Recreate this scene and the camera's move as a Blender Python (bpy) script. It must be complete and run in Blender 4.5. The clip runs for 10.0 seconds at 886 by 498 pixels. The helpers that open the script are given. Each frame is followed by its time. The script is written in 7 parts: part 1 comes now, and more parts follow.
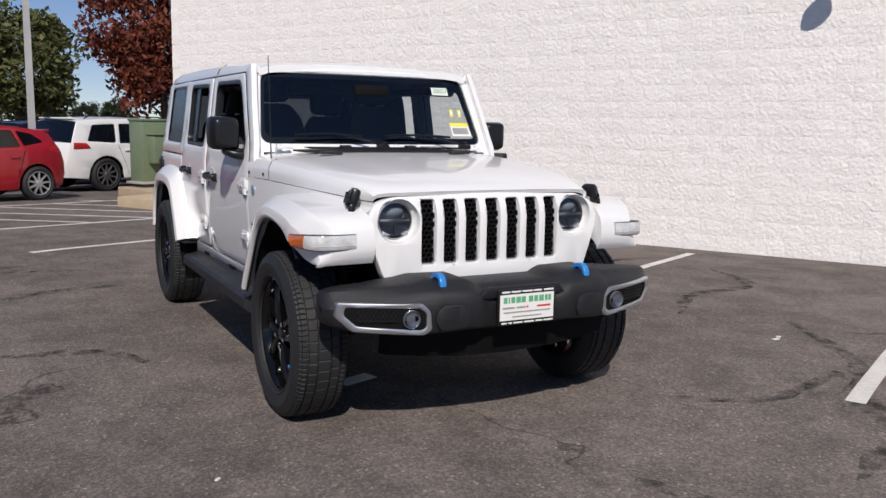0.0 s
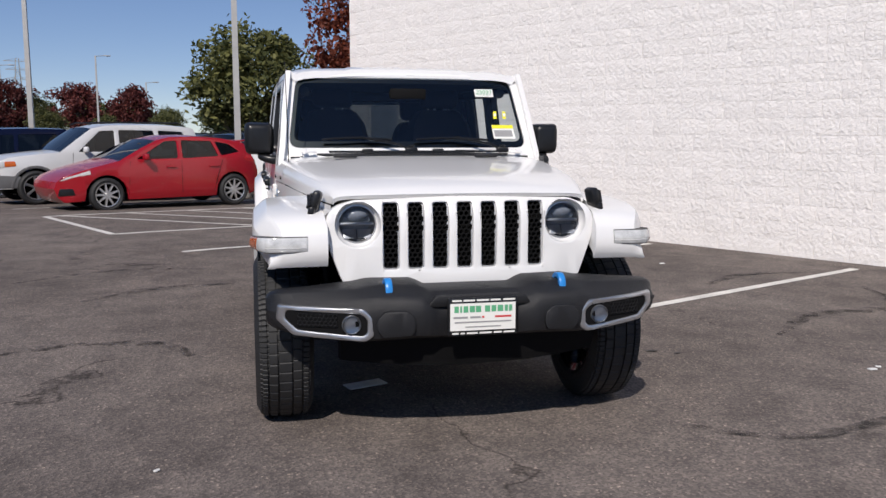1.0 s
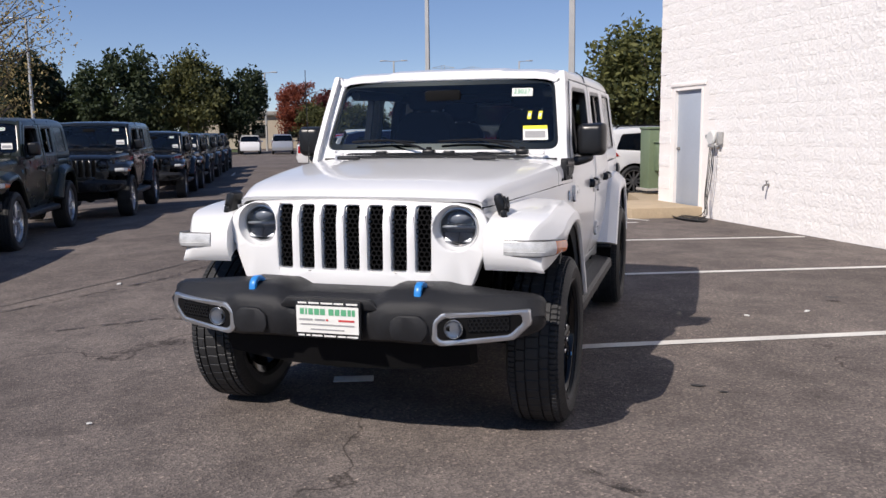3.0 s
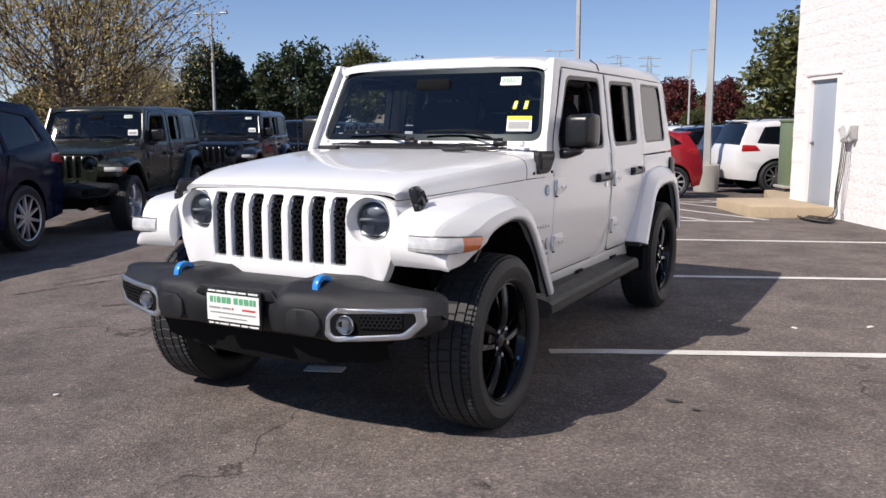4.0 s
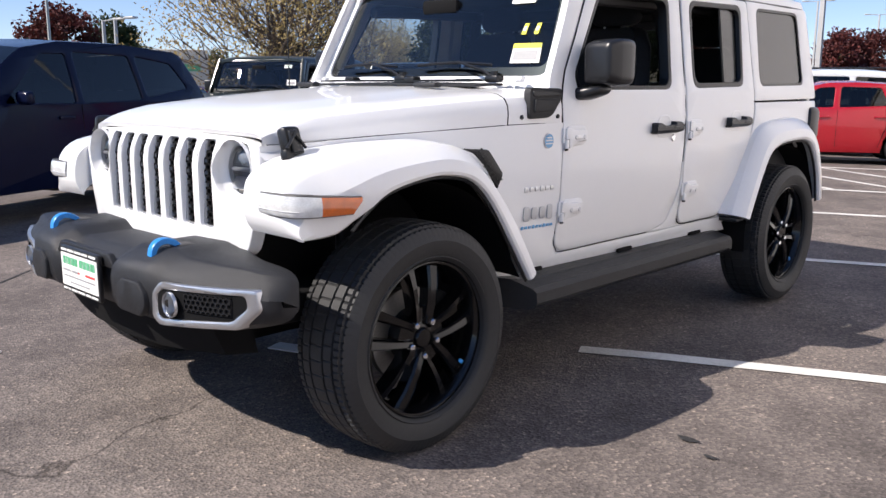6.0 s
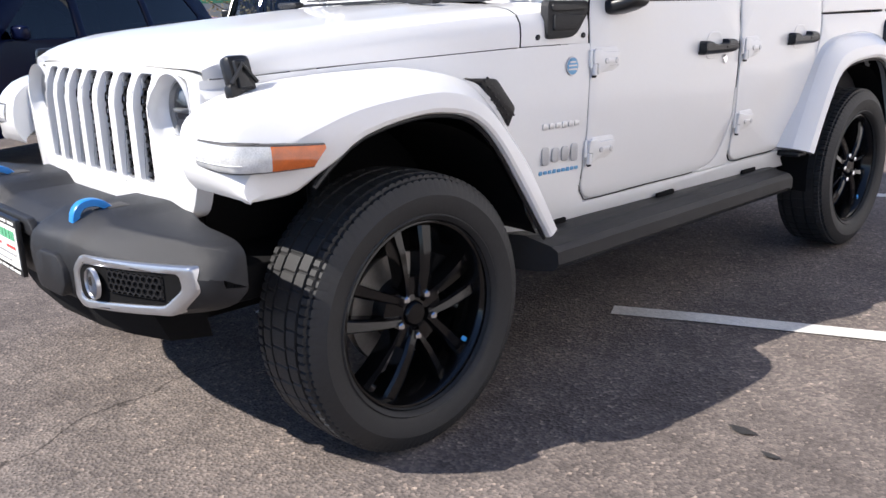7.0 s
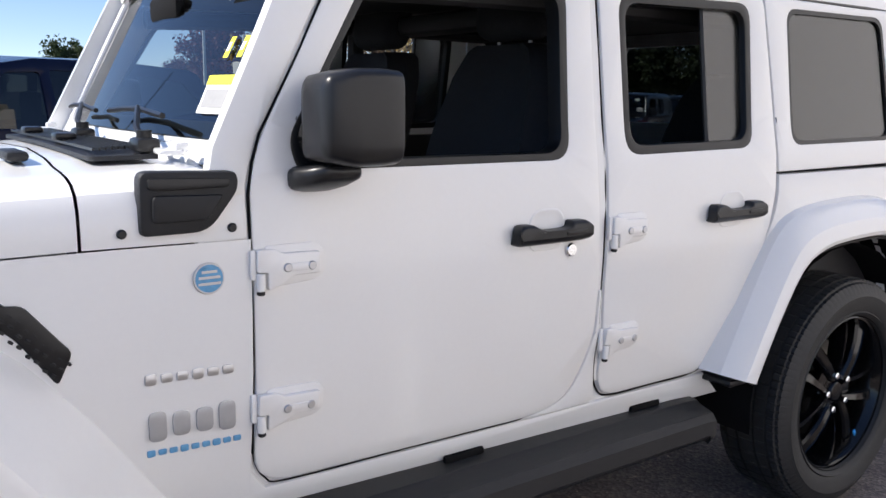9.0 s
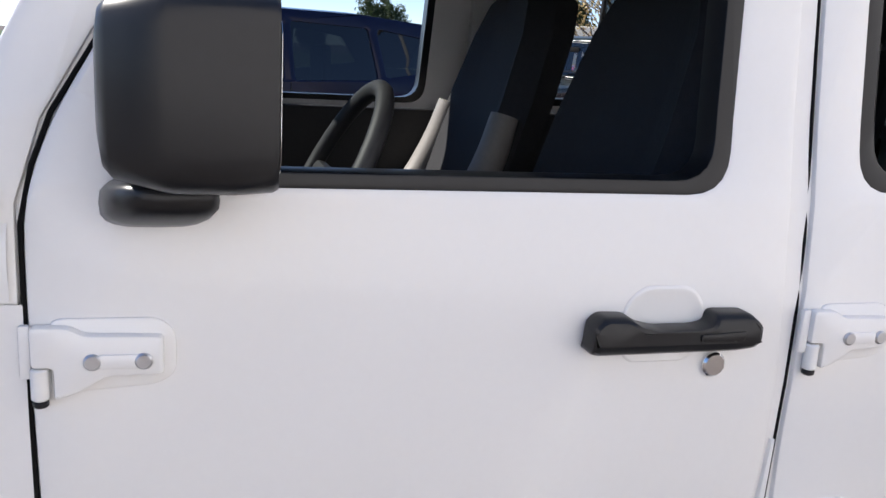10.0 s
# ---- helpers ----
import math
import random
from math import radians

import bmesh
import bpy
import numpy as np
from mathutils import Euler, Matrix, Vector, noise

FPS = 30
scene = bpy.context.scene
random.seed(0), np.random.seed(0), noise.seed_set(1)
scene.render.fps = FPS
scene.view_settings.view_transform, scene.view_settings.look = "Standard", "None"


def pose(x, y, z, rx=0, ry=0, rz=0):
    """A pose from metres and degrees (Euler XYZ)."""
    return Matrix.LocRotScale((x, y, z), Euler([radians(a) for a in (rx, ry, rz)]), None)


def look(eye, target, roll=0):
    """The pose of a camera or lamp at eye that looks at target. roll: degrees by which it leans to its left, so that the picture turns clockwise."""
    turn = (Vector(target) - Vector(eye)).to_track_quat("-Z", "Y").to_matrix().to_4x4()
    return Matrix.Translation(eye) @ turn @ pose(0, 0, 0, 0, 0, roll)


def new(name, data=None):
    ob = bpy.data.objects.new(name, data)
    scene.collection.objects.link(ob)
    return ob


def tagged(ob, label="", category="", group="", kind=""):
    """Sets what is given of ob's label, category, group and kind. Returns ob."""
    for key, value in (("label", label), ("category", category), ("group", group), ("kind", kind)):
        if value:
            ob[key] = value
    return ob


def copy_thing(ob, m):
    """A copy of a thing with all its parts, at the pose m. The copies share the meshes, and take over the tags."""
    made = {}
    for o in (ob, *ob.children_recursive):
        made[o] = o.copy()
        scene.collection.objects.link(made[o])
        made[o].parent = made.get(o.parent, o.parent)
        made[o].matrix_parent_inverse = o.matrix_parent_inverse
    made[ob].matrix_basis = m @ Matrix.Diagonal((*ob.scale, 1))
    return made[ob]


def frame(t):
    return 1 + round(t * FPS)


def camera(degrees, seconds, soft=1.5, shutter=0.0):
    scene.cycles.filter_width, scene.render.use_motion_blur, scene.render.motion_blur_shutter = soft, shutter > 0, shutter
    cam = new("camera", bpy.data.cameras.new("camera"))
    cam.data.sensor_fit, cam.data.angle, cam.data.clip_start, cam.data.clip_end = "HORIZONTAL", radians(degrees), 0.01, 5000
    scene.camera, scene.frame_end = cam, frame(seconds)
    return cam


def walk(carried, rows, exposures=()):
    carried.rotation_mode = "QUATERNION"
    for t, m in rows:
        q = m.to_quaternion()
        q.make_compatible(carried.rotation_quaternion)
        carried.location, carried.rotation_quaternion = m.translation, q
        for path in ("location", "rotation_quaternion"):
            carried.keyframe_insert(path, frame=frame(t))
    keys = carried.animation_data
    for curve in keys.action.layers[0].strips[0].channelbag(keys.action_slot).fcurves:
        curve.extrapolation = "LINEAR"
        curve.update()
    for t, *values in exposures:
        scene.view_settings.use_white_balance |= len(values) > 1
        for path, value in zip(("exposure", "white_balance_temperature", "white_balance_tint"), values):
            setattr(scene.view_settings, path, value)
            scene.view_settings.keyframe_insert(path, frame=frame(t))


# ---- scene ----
cam = camera(55.1, 10.0)
PATH = [
    (0, (-1.975, -3.851, 1.363), (-1.048, -2.102, 1.079), 1.0),
    (0.5, (-1.427, -3.983, 1.342), (-0.733, -2.128, 1.062), 1.1),
    (1, (-0.844, -4.116, 1.343), (-0.418, -2.181, 1.072), 0.1),
    (1.5, (-0.25, -4.154, 1.341), (-0.099, -2.179, 1.066), -0.6),
    (2, (0.328, -4.089, 1.35), (0.216, -2.112, 1.07), -0.9),
    (2.5, (0.903, -4.057, 1.36), (0.561, -2.106, 1.082), -0.7),
    (3.8, (2.239, -3.581, 1.34), (1.385, -1.794, 1.061), -0.3),
    (4, (2.402, -3.441, 1.345), (1.481, -1.689, 1.055), -0.1),
    (4.5, (2.812, -3.141, 1.337), (1.74, -1.481, 1.025), 0.2),
    (5, (3.052, -2.8, 1.328), (1.863, -1.222, 1.018), 1.1),
    (5.5, (3.038, -2.407, 1.328), (1.744, -0.915, 1.011), 1.0),
    (5.7, (2.99, -2.225, 1.288), (1.659, -0.771, 0.949), 0.7),
    (6.8, (2.546, -1.568, 1.179), (1.167, -0.214, 0.665), -1.3),
    (7, (2.561, -1.501, 1.186), (1.16, -0.179, 0.646), -1.4),
    (7.5, (2.726, -1.2, 1.226), (1.255, 0.046, 0.693), -0.9),
    (8, (2.657, -0.787, 1.298), (1.151, 0.465, 0.893), -0.6),
    (8.5, (2.528, -0.321, 1.34), (0.984, 0.906, 1.006), -0.6),
    (9, (2.37, 0.172, 1.352), (0.768, 1.316, 0.997), 0.7),
    (9.5, (2.087, 0.615, 1.343), (0.38, 1.579, 0.949), 2.3),
    (10, (1.773, 0.987, 1.36), (-0.093, 1.546, 0.905), 3.4),
]
walk(cam, [(t, look(eye, target, roll)) for t, eye, target, roll in PATH],
     [(0, 0.36, 6750, 13), (1, 0.38, 6700, 13), (2.0, 0.38, 6650, 13), (2.7, 0.53, 6750, 14), (4, 0.76, 6800, 14), (5.5, 1.08, 6800, 14), (7, 1.42, 6600, 12), (8, 1.36, 6600, 11), (9, 1.33, 6650, 11), (10, 1.48, 6600, 11)])

# ---- sky, sun ----
SUN = Vector((-0.46, -1.0, 1.0)).normalized()
world = bpy.data.worlds.new("sky")
scene.world = world
world.use_nodes = True
wn, wl = world.node_tree.nodes, world.node_tree.links
sky = wn.new("ShaderNodeTexSky")
sky.sky_type = "NISHITA"
sky.sun_disc = False
sky.sun_elevation = math.asin(SUN.z)
sky.sun_rotation = math.atan2(SUN.x, SUN.y)
sky.air_density, sky.dust_density, sky.ozone_density = 0.55, 0.0, 3.0
wn["Background"].inputs[1].default_value = 0.148
gam, hue = wn.new("ShaderNodeGamma"), wn.new("ShaderNodeHueSaturation")
gam.inputs[1].default_value = 0.6
hue.inputs["Saturation"].default_value = 1.38
hue.inputs["Hue"].default_value = 0.511
wl.new(sky.outputs[0], gam.inputs[0])
wl.new(gam.outputs[0], hue.inputs["Color"])
wl.new(hue.outputs[0], wn["Background"].inputs[0])
sun = new("sun", bpy.data.lights.new("sun", "SUN"))
sun.data.energy, sun.data.angle, sun.data.color = 3.15, radians(0.55), (1.0, 0.955, 0.89)
sun.matrix_world = look(SUN * 50, (0, 0, 0))


# ---- materials ----
def rgb(c, k=1.0):
    return (min(c[0] * k, 1), min(c[1] * k, 1), min(c[2] * k, 1), 1)


def mat(name, col, rough=0.5, metal=0.0, var=0.12, scale=6.0, bump=0.0, bscale=120.0, coat=0.0, random_tint=0.0, spec=0.5, fine=14.0, rvar=0.08, bdist=0.01, shuffle=False):
    """Principled surface with two scales of colour variation and an optional fine relief."""
    m = bpy.data.materials.new(name)
    m.use_nodes = True
    n, l = m.node_tree.nodes, m.node_tree.links
    b = n["Principled BSDF"]
    co = n.new("ShaderNodeTexCoord")
    where = co.outputs["Object"]
    if shuffle:
        # every piece takes its grain from another stretch of the pattern
        who, isl, add, off, vec = n.new("ShaderNodeObjectInfo"), n.new("ShaderNodeNewGeometry"), n.new("ShaderNodeMath"), n.new("ShaderNodeMath"), n.new("ShaderNodeVectorMath")
        off.operation, off.inputs[1].default_value = "MULTIPLY", 41.0
        l.new(who.outputs["Random"], add.inputs[0])
        l.new(isl.outputs["Random Per Island"], add.inputs[1])
        l.new(add.outputs[0], off.inputs[0])
        l.new(where, vec.inputs[0])
        l.new(off.outputs[0], vec.inputs[1])
        where = vec.outputs[0]
    n1 = n.new("ShaderNodeTexNoise")
    n1.inputs["Scale"].default_value, n1.inputs["Detail"].default_value = scale, 5
    n2 = n.new("ShaderNodeTexNoise")
    n2.inputs["Scale"].default_value, n2.inputs["Detail"].default_value = scale * fine, 3
    for k in (n1, n2):
        l.new(where, k.inputs["Vector"])
    mx = n.new("ShaderNodeMix")
    mx.inputs[0].default_value = 0.45
    l.new(n1.outputs[0], mx.inputs[2])
    l.new(n2.outputs[0], mx.inputs[3])
    ramp = n.new("ShaderNodeValToRGB")
    ramp.color_ramp.elements[0].position, ramp.color_ramp.elements[1].position = 0.3, 0.7
    ramp.color_ramp.elements[0].color, ramp.color_ramp.elements[1].color = rgb(col, 1 - var), rgb(col, 1 + var)
    l.new(mx.outputs[0], ramp.inputs[0])
    out = ramp.outputs[0]
    if random_tint:
        info = n.new("ShaderNodeObjectInfo")
        hsv = n.new("ShaderNodeHueSaturation")
        mr = n.new("ShaderNodeMapRange")
        mr.inputs[3].default_value, mr.inputs[4].default_value = 1 - random_tint, 1 + random_tint
        l.new(info.outputs["Random"], mr.inputs[0])
        l.new(mr.outputs[0], hsv.inputs["Value"])
        l.new(out, hsv.inputs["Color"])
        out = hsv.outputs[0]
    l.new(out, b.inputs["Base Color"])
    b.inputs["Metallic"].default_value = metal
    b.inputs["Specular IOR Level"].default_value = spec
    rr = n.new("ShaderNodeMapRange")
    rr.inputs[3].default_value, rr.inputs[4].default_value = max(rough - rvar, 0.02), min(rough + rvar, 1)
    l.new(n1.outputs[0], rr.inputs[0])
    l.new(rr.outputs[0], b.inputs["Roughness"])
    b.inputs["Coat Weight"].default_value = coat
    b.inputs["Coat Roughness"].default_value = 0.04
    if bump:
        nb = n.new("ShaderNodeTexNoise")
        nb.inputs["Scale"].default_value, nb.inputs["Detail"].default_value = bscale, 4
        l.new(where, nb.inputs["Vector"])
        bp = n.new("ShaderNodeBump")
        bp.inputs["Strength"].default_value, bp.inputs["Distance"].default_value = min(bump, 1.0), bdist
        l.new(nb.outputs[0], bp.inputs["Height"])
        l.new(bp.outputs[0], b.inputs["Normal"])
    return m


def glass(name, tint, rough=0.0, ior=1.5):
    """Thin pane: tinted see-through with mirror gloss that grows at grazing angles."""
    m = bpy.data.materials.new(name)
    m.use_nodes = True
    n, l = m.node_tree.nodes, m.node_tree.links
    n.remove(n["Principled BSDF"])
    tr, gl, fr, mx = n.new("ShaderNodeBsdfTransparent"), n.new("ShaderNodeBsdfGlossy"), n.new("ShaderNodeFresnel"), n.new("ShaderNodeMixShader")
    tr.inputs[0].default_value = (*tint, 1)
    gl.inputs["Roughness"].default_value = rough
    fr.inputs[0].default_value = ior
    l.new(fr.outputs[0], mx.inputs[0])
    l.new(tr.outputs[0], mx.inputs[1])
    l.new(gl.outputs[0], mx.inputs[2])
    l.new(mx.outputs[0], n["Material Output"].inputs[0])
    return m


def asphalt():
    m = bpy.data.materials.new("asphalt")
    m.use_nodes = True
    n, l = m.node_tree.nodes, m.node_tree.links
    b = n["Principled BSDF"]
    co = n.new("ShaderNodeTexCoord")

    def noise_at(scale, detail=4.0, rough=0.6):
        k = n.new("ShaderNodeTexNoise")
        k.inputs["Scale"].default_value, k.inputs["Detail"].default_value, k.inputs["Roughness"].default_value = scale, detail, rough
        l.new(co.outputs["Object"], k.inputs["Vector"])
        return k.outputs[0]

    def ramp_of(src, stops):
        r = n.new("ShaderNodeValToRGB")
        while len(r.color_ramp.elements) < len(stops):
            r.color_ramp.elements.new(0.5)
        for e, (p, c) in zip(r.color_ramp.elements, stops):
            e.position, e.color = p, (*c, 1)
        l.new(src, r.inputs[0])
        return r.outputs[0]

    def mix(a, c, f, mode="MIX"):
        k = n.new("ShaderNodeMix")
        k.data_type, k.blend_type = "RGBA", mode
        l.new(a, k.inputs[6])
        l.new(c, k.inputs[7])
        if isinstance(f, float):
            k.inputs[0].default_value = f
        else:
            l.new(f, k.inputs[0])
        return k.outputs[2]
    # binder, worn areas, oil and damp stains
    big = ramp_of(noise_at(0.35, 5), [(0.3, (0.128, 0.110, 0.101)), (0.5, (0.172, 0.148, 0.136)), (0.72, (0.215, 0.187, 0.170))])
    mid = ramp_of(noise_at(2.2, 6, 0.7), [(0.32, (0.55, 0.55, 0.56)), (0.55, (1, 1, 1)), (0.75, (1.25, 1.22, 1.18))])
    base = mix(big, mid, 0.8, "MULTIPLY")
    # aggregate stones
    vor = n.new("ShaderNodeTexVoronoi")
    vor.inputs["Scale"].default_value = 95
    l.new(co.outputs["Object"], vor.inputs["Vector"])
    bright = ramp_of(vor.outputs["Color"], [(0.2, (0.60, 0.60, 0.61)), (0.6, (0.98, 0.97, 0.96)), (0.86, (1.35, 1.30, 1.25)), (0.975, (2.6, 2.45, 2.2))])
    col = mix(base, bright, 0.85, "MULTIPLY")
    # fine cracks
    cr = n.new("ShaderNodeTexVoronoi")
    cr.feature = "DISTANCE_TO_EDGE"
    cr.inputs["Scale"].default_value = 0.28
    wob = n.new("ShaderNodeVectorMath")
    wob.operation = "MULTIPLY_ADD"
    nz = n.new("ShaderNodeTexNoise")
    nz.inputs["Scale"].default_value, nz.inputs["Detail"].default_value = 1.5, 5
    l.new(co.outputs["Object"], nz.inputs["Vector"])
    l.new(nz.outputs["Color"], wob.inputs[0])
    wob.inputs[1].default_value = (1.3, 1.3, 0)
    l.new(co.outputs["Object"], wob.inputs[2])
    l.new(wob.outputs[0], cr.inputs["Vector"])
    line = ramp_of(cr.outputs["Distance"], [(0.0, (0.35, 0.35, 0.35)), (0.0022, (0.6, 0.6, 0.6)), (0.004, (1, 1, 1))])
    gate = ramp_of(noise_at(0.5, 3), [(0.52, (0, 0, 0)), (0.6, (1, 1, 1))])
    col = mix(col, mix(col, line, 1.0, "MULTIPLY"), gate)
    l.new(col, b.inputs["Base Color"])
    rr = n.new("ShaderNodeMapRange")
    rr.inputs[3].default_value, rr.inputs[4].default_value = 0.75, 0.95
    l.new(mid, rr.inputs[0])
    l.new(rr.outputs[0], b.inputs["Roughness"])
    b.inputs["Specular IOR Level"].default_value = 0.15
    bp = n.new("ShaderNodeBump")
    bp.inputs["Strength"].default_value, bp.inputs["Distance"].default_value = 0.6, 0.006
    l.new(vor.outputs["Distance"], bp.inputs["Height"])
    l.new(bp.outputs[0], b.inputs["Normal"])
    return m


ASPHALT = asphalt()
WHITE = mat("white_car_paint", (0.77, 0.77, 0.765), 0.30, var=0.012, coat=0.6, rvar=0.02)
BLACK_PLASTIC = mat("black_grained_plastic", (0.0140, 0.0145, 0.0165), 0.48, var=0.2, spec=0.36, bump=0.25, bscale=700, scale=4)
SATIN_BLACK = mat("satin_black_plastic", (0.0105, 0.011, 0.0125), 0.32, var=0.15, spec=0.38, scale=5)
GLOSS_BLACK = mat("gloss_black_paint", (0.004, 0.004, 0.0045), 0.12, var=0.1, spec=0.40, rvar=0.03)
DARK = mat("dark_underside", (0.005, 0.005, 0.0055), 0.85, spec=0.15, var=0.3, scale=8)
RUBBER = mat("tyre_rubber", (0.0155, 0.0160, 0.0172), 0.62, var=0.3, scale=7, bump=0.15, bscale=300)
TREAD = mat("tread_rubber", (0.030, 0.029, 0.028), 0.8, var=0.35, scale=9, bump=0.2, bscale=250)
SILVER = mat("satin_silver_trim", (0.55, 0.56, 0.58), 0.32, metal=0.9, var=0.05)
GREY_TRIM = mat("grey_slot_trim", (0.42, 0.43, 0.45), 0.4, metal=0.6, var=0.05)
CHROME = mat("chrome", (0.75, 0.76, 0.78), 0.12, metal=1.0, var=0.03, rvar=0.04)
STEEL = mat("brushed_steel", (0.30, 0.29, 0.28), 0.4, metal=0.9, var=0.15)
GREY_DARK = mat("dull_cast_iron", (0.07, 0.068, 0.066), 0.6, metal=0.3, var=0.2)
BLUE = mat("blue_coated_steel", (0.02, 0.23, 0.62), 0.35, var=0.08)
BADGE_BLUE = mat("blue_badge_enamel", (0.10, 0.30, 0.52), 0.3, var=0.25, scale=60)
AMBER = mat("amber_lens", (0.55, 0.11, 0.012), 0.12, var=0.3, scale=30, coat=1.0)
LAMP_CLEAR = mat("clear_lamp_lens", (0.56, 0.57, 0.57), 0.12, var=0.35, scale=25, coat=1.0)
LAMP_DARK = mat("lamp_inner_bowl", (0.22, 0.235, 0.26), 0.25, var=0.2)
RED_LENS = mat("red_lamp_lens", (0.42, 0.012, 0.015), 0.15, var=0.2, scale=20, coat=1.0)
LENS = glass("lamp_cover_glass", (0.9, 0.92, 0.95))
WINDSHIELD = glass("windshield_glass", (0.56, 0.61, 0.61), ior=1.75)
PRIVACY = glass("privacy_glass", (0.10, 0.11, 0.115), rough=0.22, ior=1.95)
CAR_GLASS = glass("dark_car_glass", (0.12, 0.135, 0.14), ior=1.6)
CLOTH = mat("dark_seat_cloth", (0.016, 0.017, 0.021), 0.85, var=0.3, bump=0.3, bscale=400)
# Lighter than the dark seats: sunlight on the bolsters is put into this grey.
SUNLIT_SEAT = mat("sunlit_seat_grey", (0.22, 0.21, 0.20), 0.55, var=0.1)
INTERIOR = mat("interior_plastic", (0.018, 0.018, 0.020), 0.6, var=0.2)
PAPER = mat("white_paper", (0.78, 0.78, 0.74), 0.6, var=0.04)
YELLOW = mat("yellow_paper", (0.80, 0.75, 0.03), 0.6, var=0.05)
INK = mat("printed_grey_ink", (0.30, 0.30, 0.30), 0.6, var=0.1)
INK_BLACK = mat("black_ink", (0.03, 0.03, 0.03), 0.6, var=0.1)
INK_GREEN = mat("green_ink", (0.10, 0.38, 0.20), 0.6, var=0.1)
INK_RED = mat("red_ink", (0.55, 0.05, 0.05), 0.6, var=0.1)


# ---- mesh helpers ----
def part(name, bm, material, parent=None, label="", sharp=38):
    """One mesh object from a bmesh, under its thing."""
    bmesh.ops.remove_doubles(bm, verts=bm.verts, dist=1e-5)
    me = bpy.data.meshes.new(name)
    bm.to_mesh(me)
    bm.free()
    for p in me.polygons:
        p.use_smooth = True
    me.set_sharp_from_angle(angle=radians(sharp))
    me.materials.append(material)
    ob = new(name, me)
    if parent:
        ob.parent = parent
    if label:
        ob["label"] = label
    return ob


def thing(name, label, category, group="", kind="", at=None):
    ob = new(name)
    ob.empty_display_size = 0.2
    if at is not None:
        ob.matrix_world = at
    return tagged(ob, label, category, group, kind)


def mirrored(bm):
    c = bm.copy()
    for v in c.verts:
        v.co.x = -v.co.x
    bmesh.ops.reverse_faces(c, faces=c.faces)
    return c


def joined(*bms):
    out = bmesh.new()
    for b in bms:
        me = bpy.data.meshes.new("tmp")
        b.to_mesh(me)
        b.free()
        out.from_mesh(me)
        bpy.data.meshes.remove(me)
    return out


def moved(bm, m):
    bmesh.ops.transform(bm, matrix=m, verts=bm.verts)
    return bm


def bx(cx, cy, cz, sx, sy, sz, bev=0.0, seg=2, rx=0, ry=0, rz=0):
    bm = bmesh.new()
    bmesh.ops.create_cube(bm, size=1, matrix=Matrix.Diagonal((sx, sy, sz, 1)))
    if bev:
        bmesh.ops.bevel(bm, geom=list(bm.edges), offset=min(bev, 0.49 * min(sx, sy, sz)), segments=seg, profile=0.5, affect="EDGES")
    return moved(bm, pose(cx, cy, cz, rx, ry, rz))


def rpoly(pts, r, seg=4):
    """A polygon with rounded corners; r is one radius, or one for each corner."""
    out, k = [], len(pts)
    for i, p in enumerate(pts):
        p = Vector(p)
        a, c = Vector(pts[i - 1]) - p, Vector(pts[(i + 1) % k]) - p
        rad = r[i] if isinstance(r, (list, tuple)) else r
        if rad <= 0:
            out.append(tuple(p))
            continue
        d = min(rad, a.length * 0.48, c.length * 0.48)
        s, e = p + a.normalized() * d, p + c.normalized() * d
        for j in range(seg + 1):
            t = j / seg
            out.append(tuple(s * (1 - t) ** 2 + p * 2 * t * (1 - t) + e * t * t))
    return out


def plate(outer, holes=(), t=0.02, f=None, cuts=(), bev=0.0):
    """A flat panel with holes and thickness, from outlines in (u, v), bent into place by f(u, v, w); w runs from 0 at the face to -t."""
    bm = bmesh.new()
    for loop in (outer, *holes):
        vs = [bm.verts.new((p[0], p[1], 0)) for p in loop]
        for i in range(len(vs)):
            bm.edges.new((vs[i - 1], vs[i]))
    bmesh.ops.triangle_fill(bm, use_beauty=True, edges=list(bm.edges))
    for axis, val in cuts:
        n = Vector((1, 0, 0)) if axis == "u" else Vector((0, 1, 0))
        bmesh.ops.bisect_plane(bm, geom=list(bm.verts) + list(bm.edges) + list(bm.faces), dist=1e-6, plane_co=n * val, plane_no=n)
    for fc in bm.faces:
        if fc.normal.z < 0:
            fc.normal_flip()
    if t:
        rim = [e for e in bm.edges if len(e.link_faces) == 1]
        r = bmesh.ops.extrude_face_region(bm, geom=list(bm.faces))
        # the copy becomes the back
        for v in [g for g in r["geom"] if isinstance(g, bmesh.types.BMVert)]:
            v.co.z = -t
        bmesh.ops.recalc_face_normals(bm, faces=bm.faces)
        if bev:
            es = [e for e in bm.edges if e.is_valid and len(e.link_faces) == 2 and e.calc_face_angle(0) > 1.0 and all(abs(v.co.z) < 1e-6 for v in e.verts)]
            bmesh.ops.bevel(bm, geom=es, offset=bev, segments=2, profile=0.5, affect="EDGES")
    if f:
        for v in bm.verts:
            v.co = Vector(f(v.co.x, v.co.y, v.co.z))
        bmesh.ops.recalc_face_normals(bm, faces=bm.faces) if t else None
    return bm


def loft(rings, closed=True, caps=True):
    """A skin over rings of equally many points."""
    bm = bmesh.new()
    rows = [[bm.verts.new(p) for p in r] for r in rings]
    k = len(rings[0])
    for a, b in zip(rows, rows[1:]):
        for i in range(k if closed else k - 1):
            j = (i + 1) % k
            try:
                bm.faces.new((a[i], a[j], b[j], b[i]))
            except ValueError:
                pass
    if caps and closed:
        for r in (rows[0], rows[-1]):
            try:
                bm.faces.new(r)
            except ValueError:
                pass
    bmesh.ops.recalc_face_normals(bm, faces=bm.faces)
    return bm


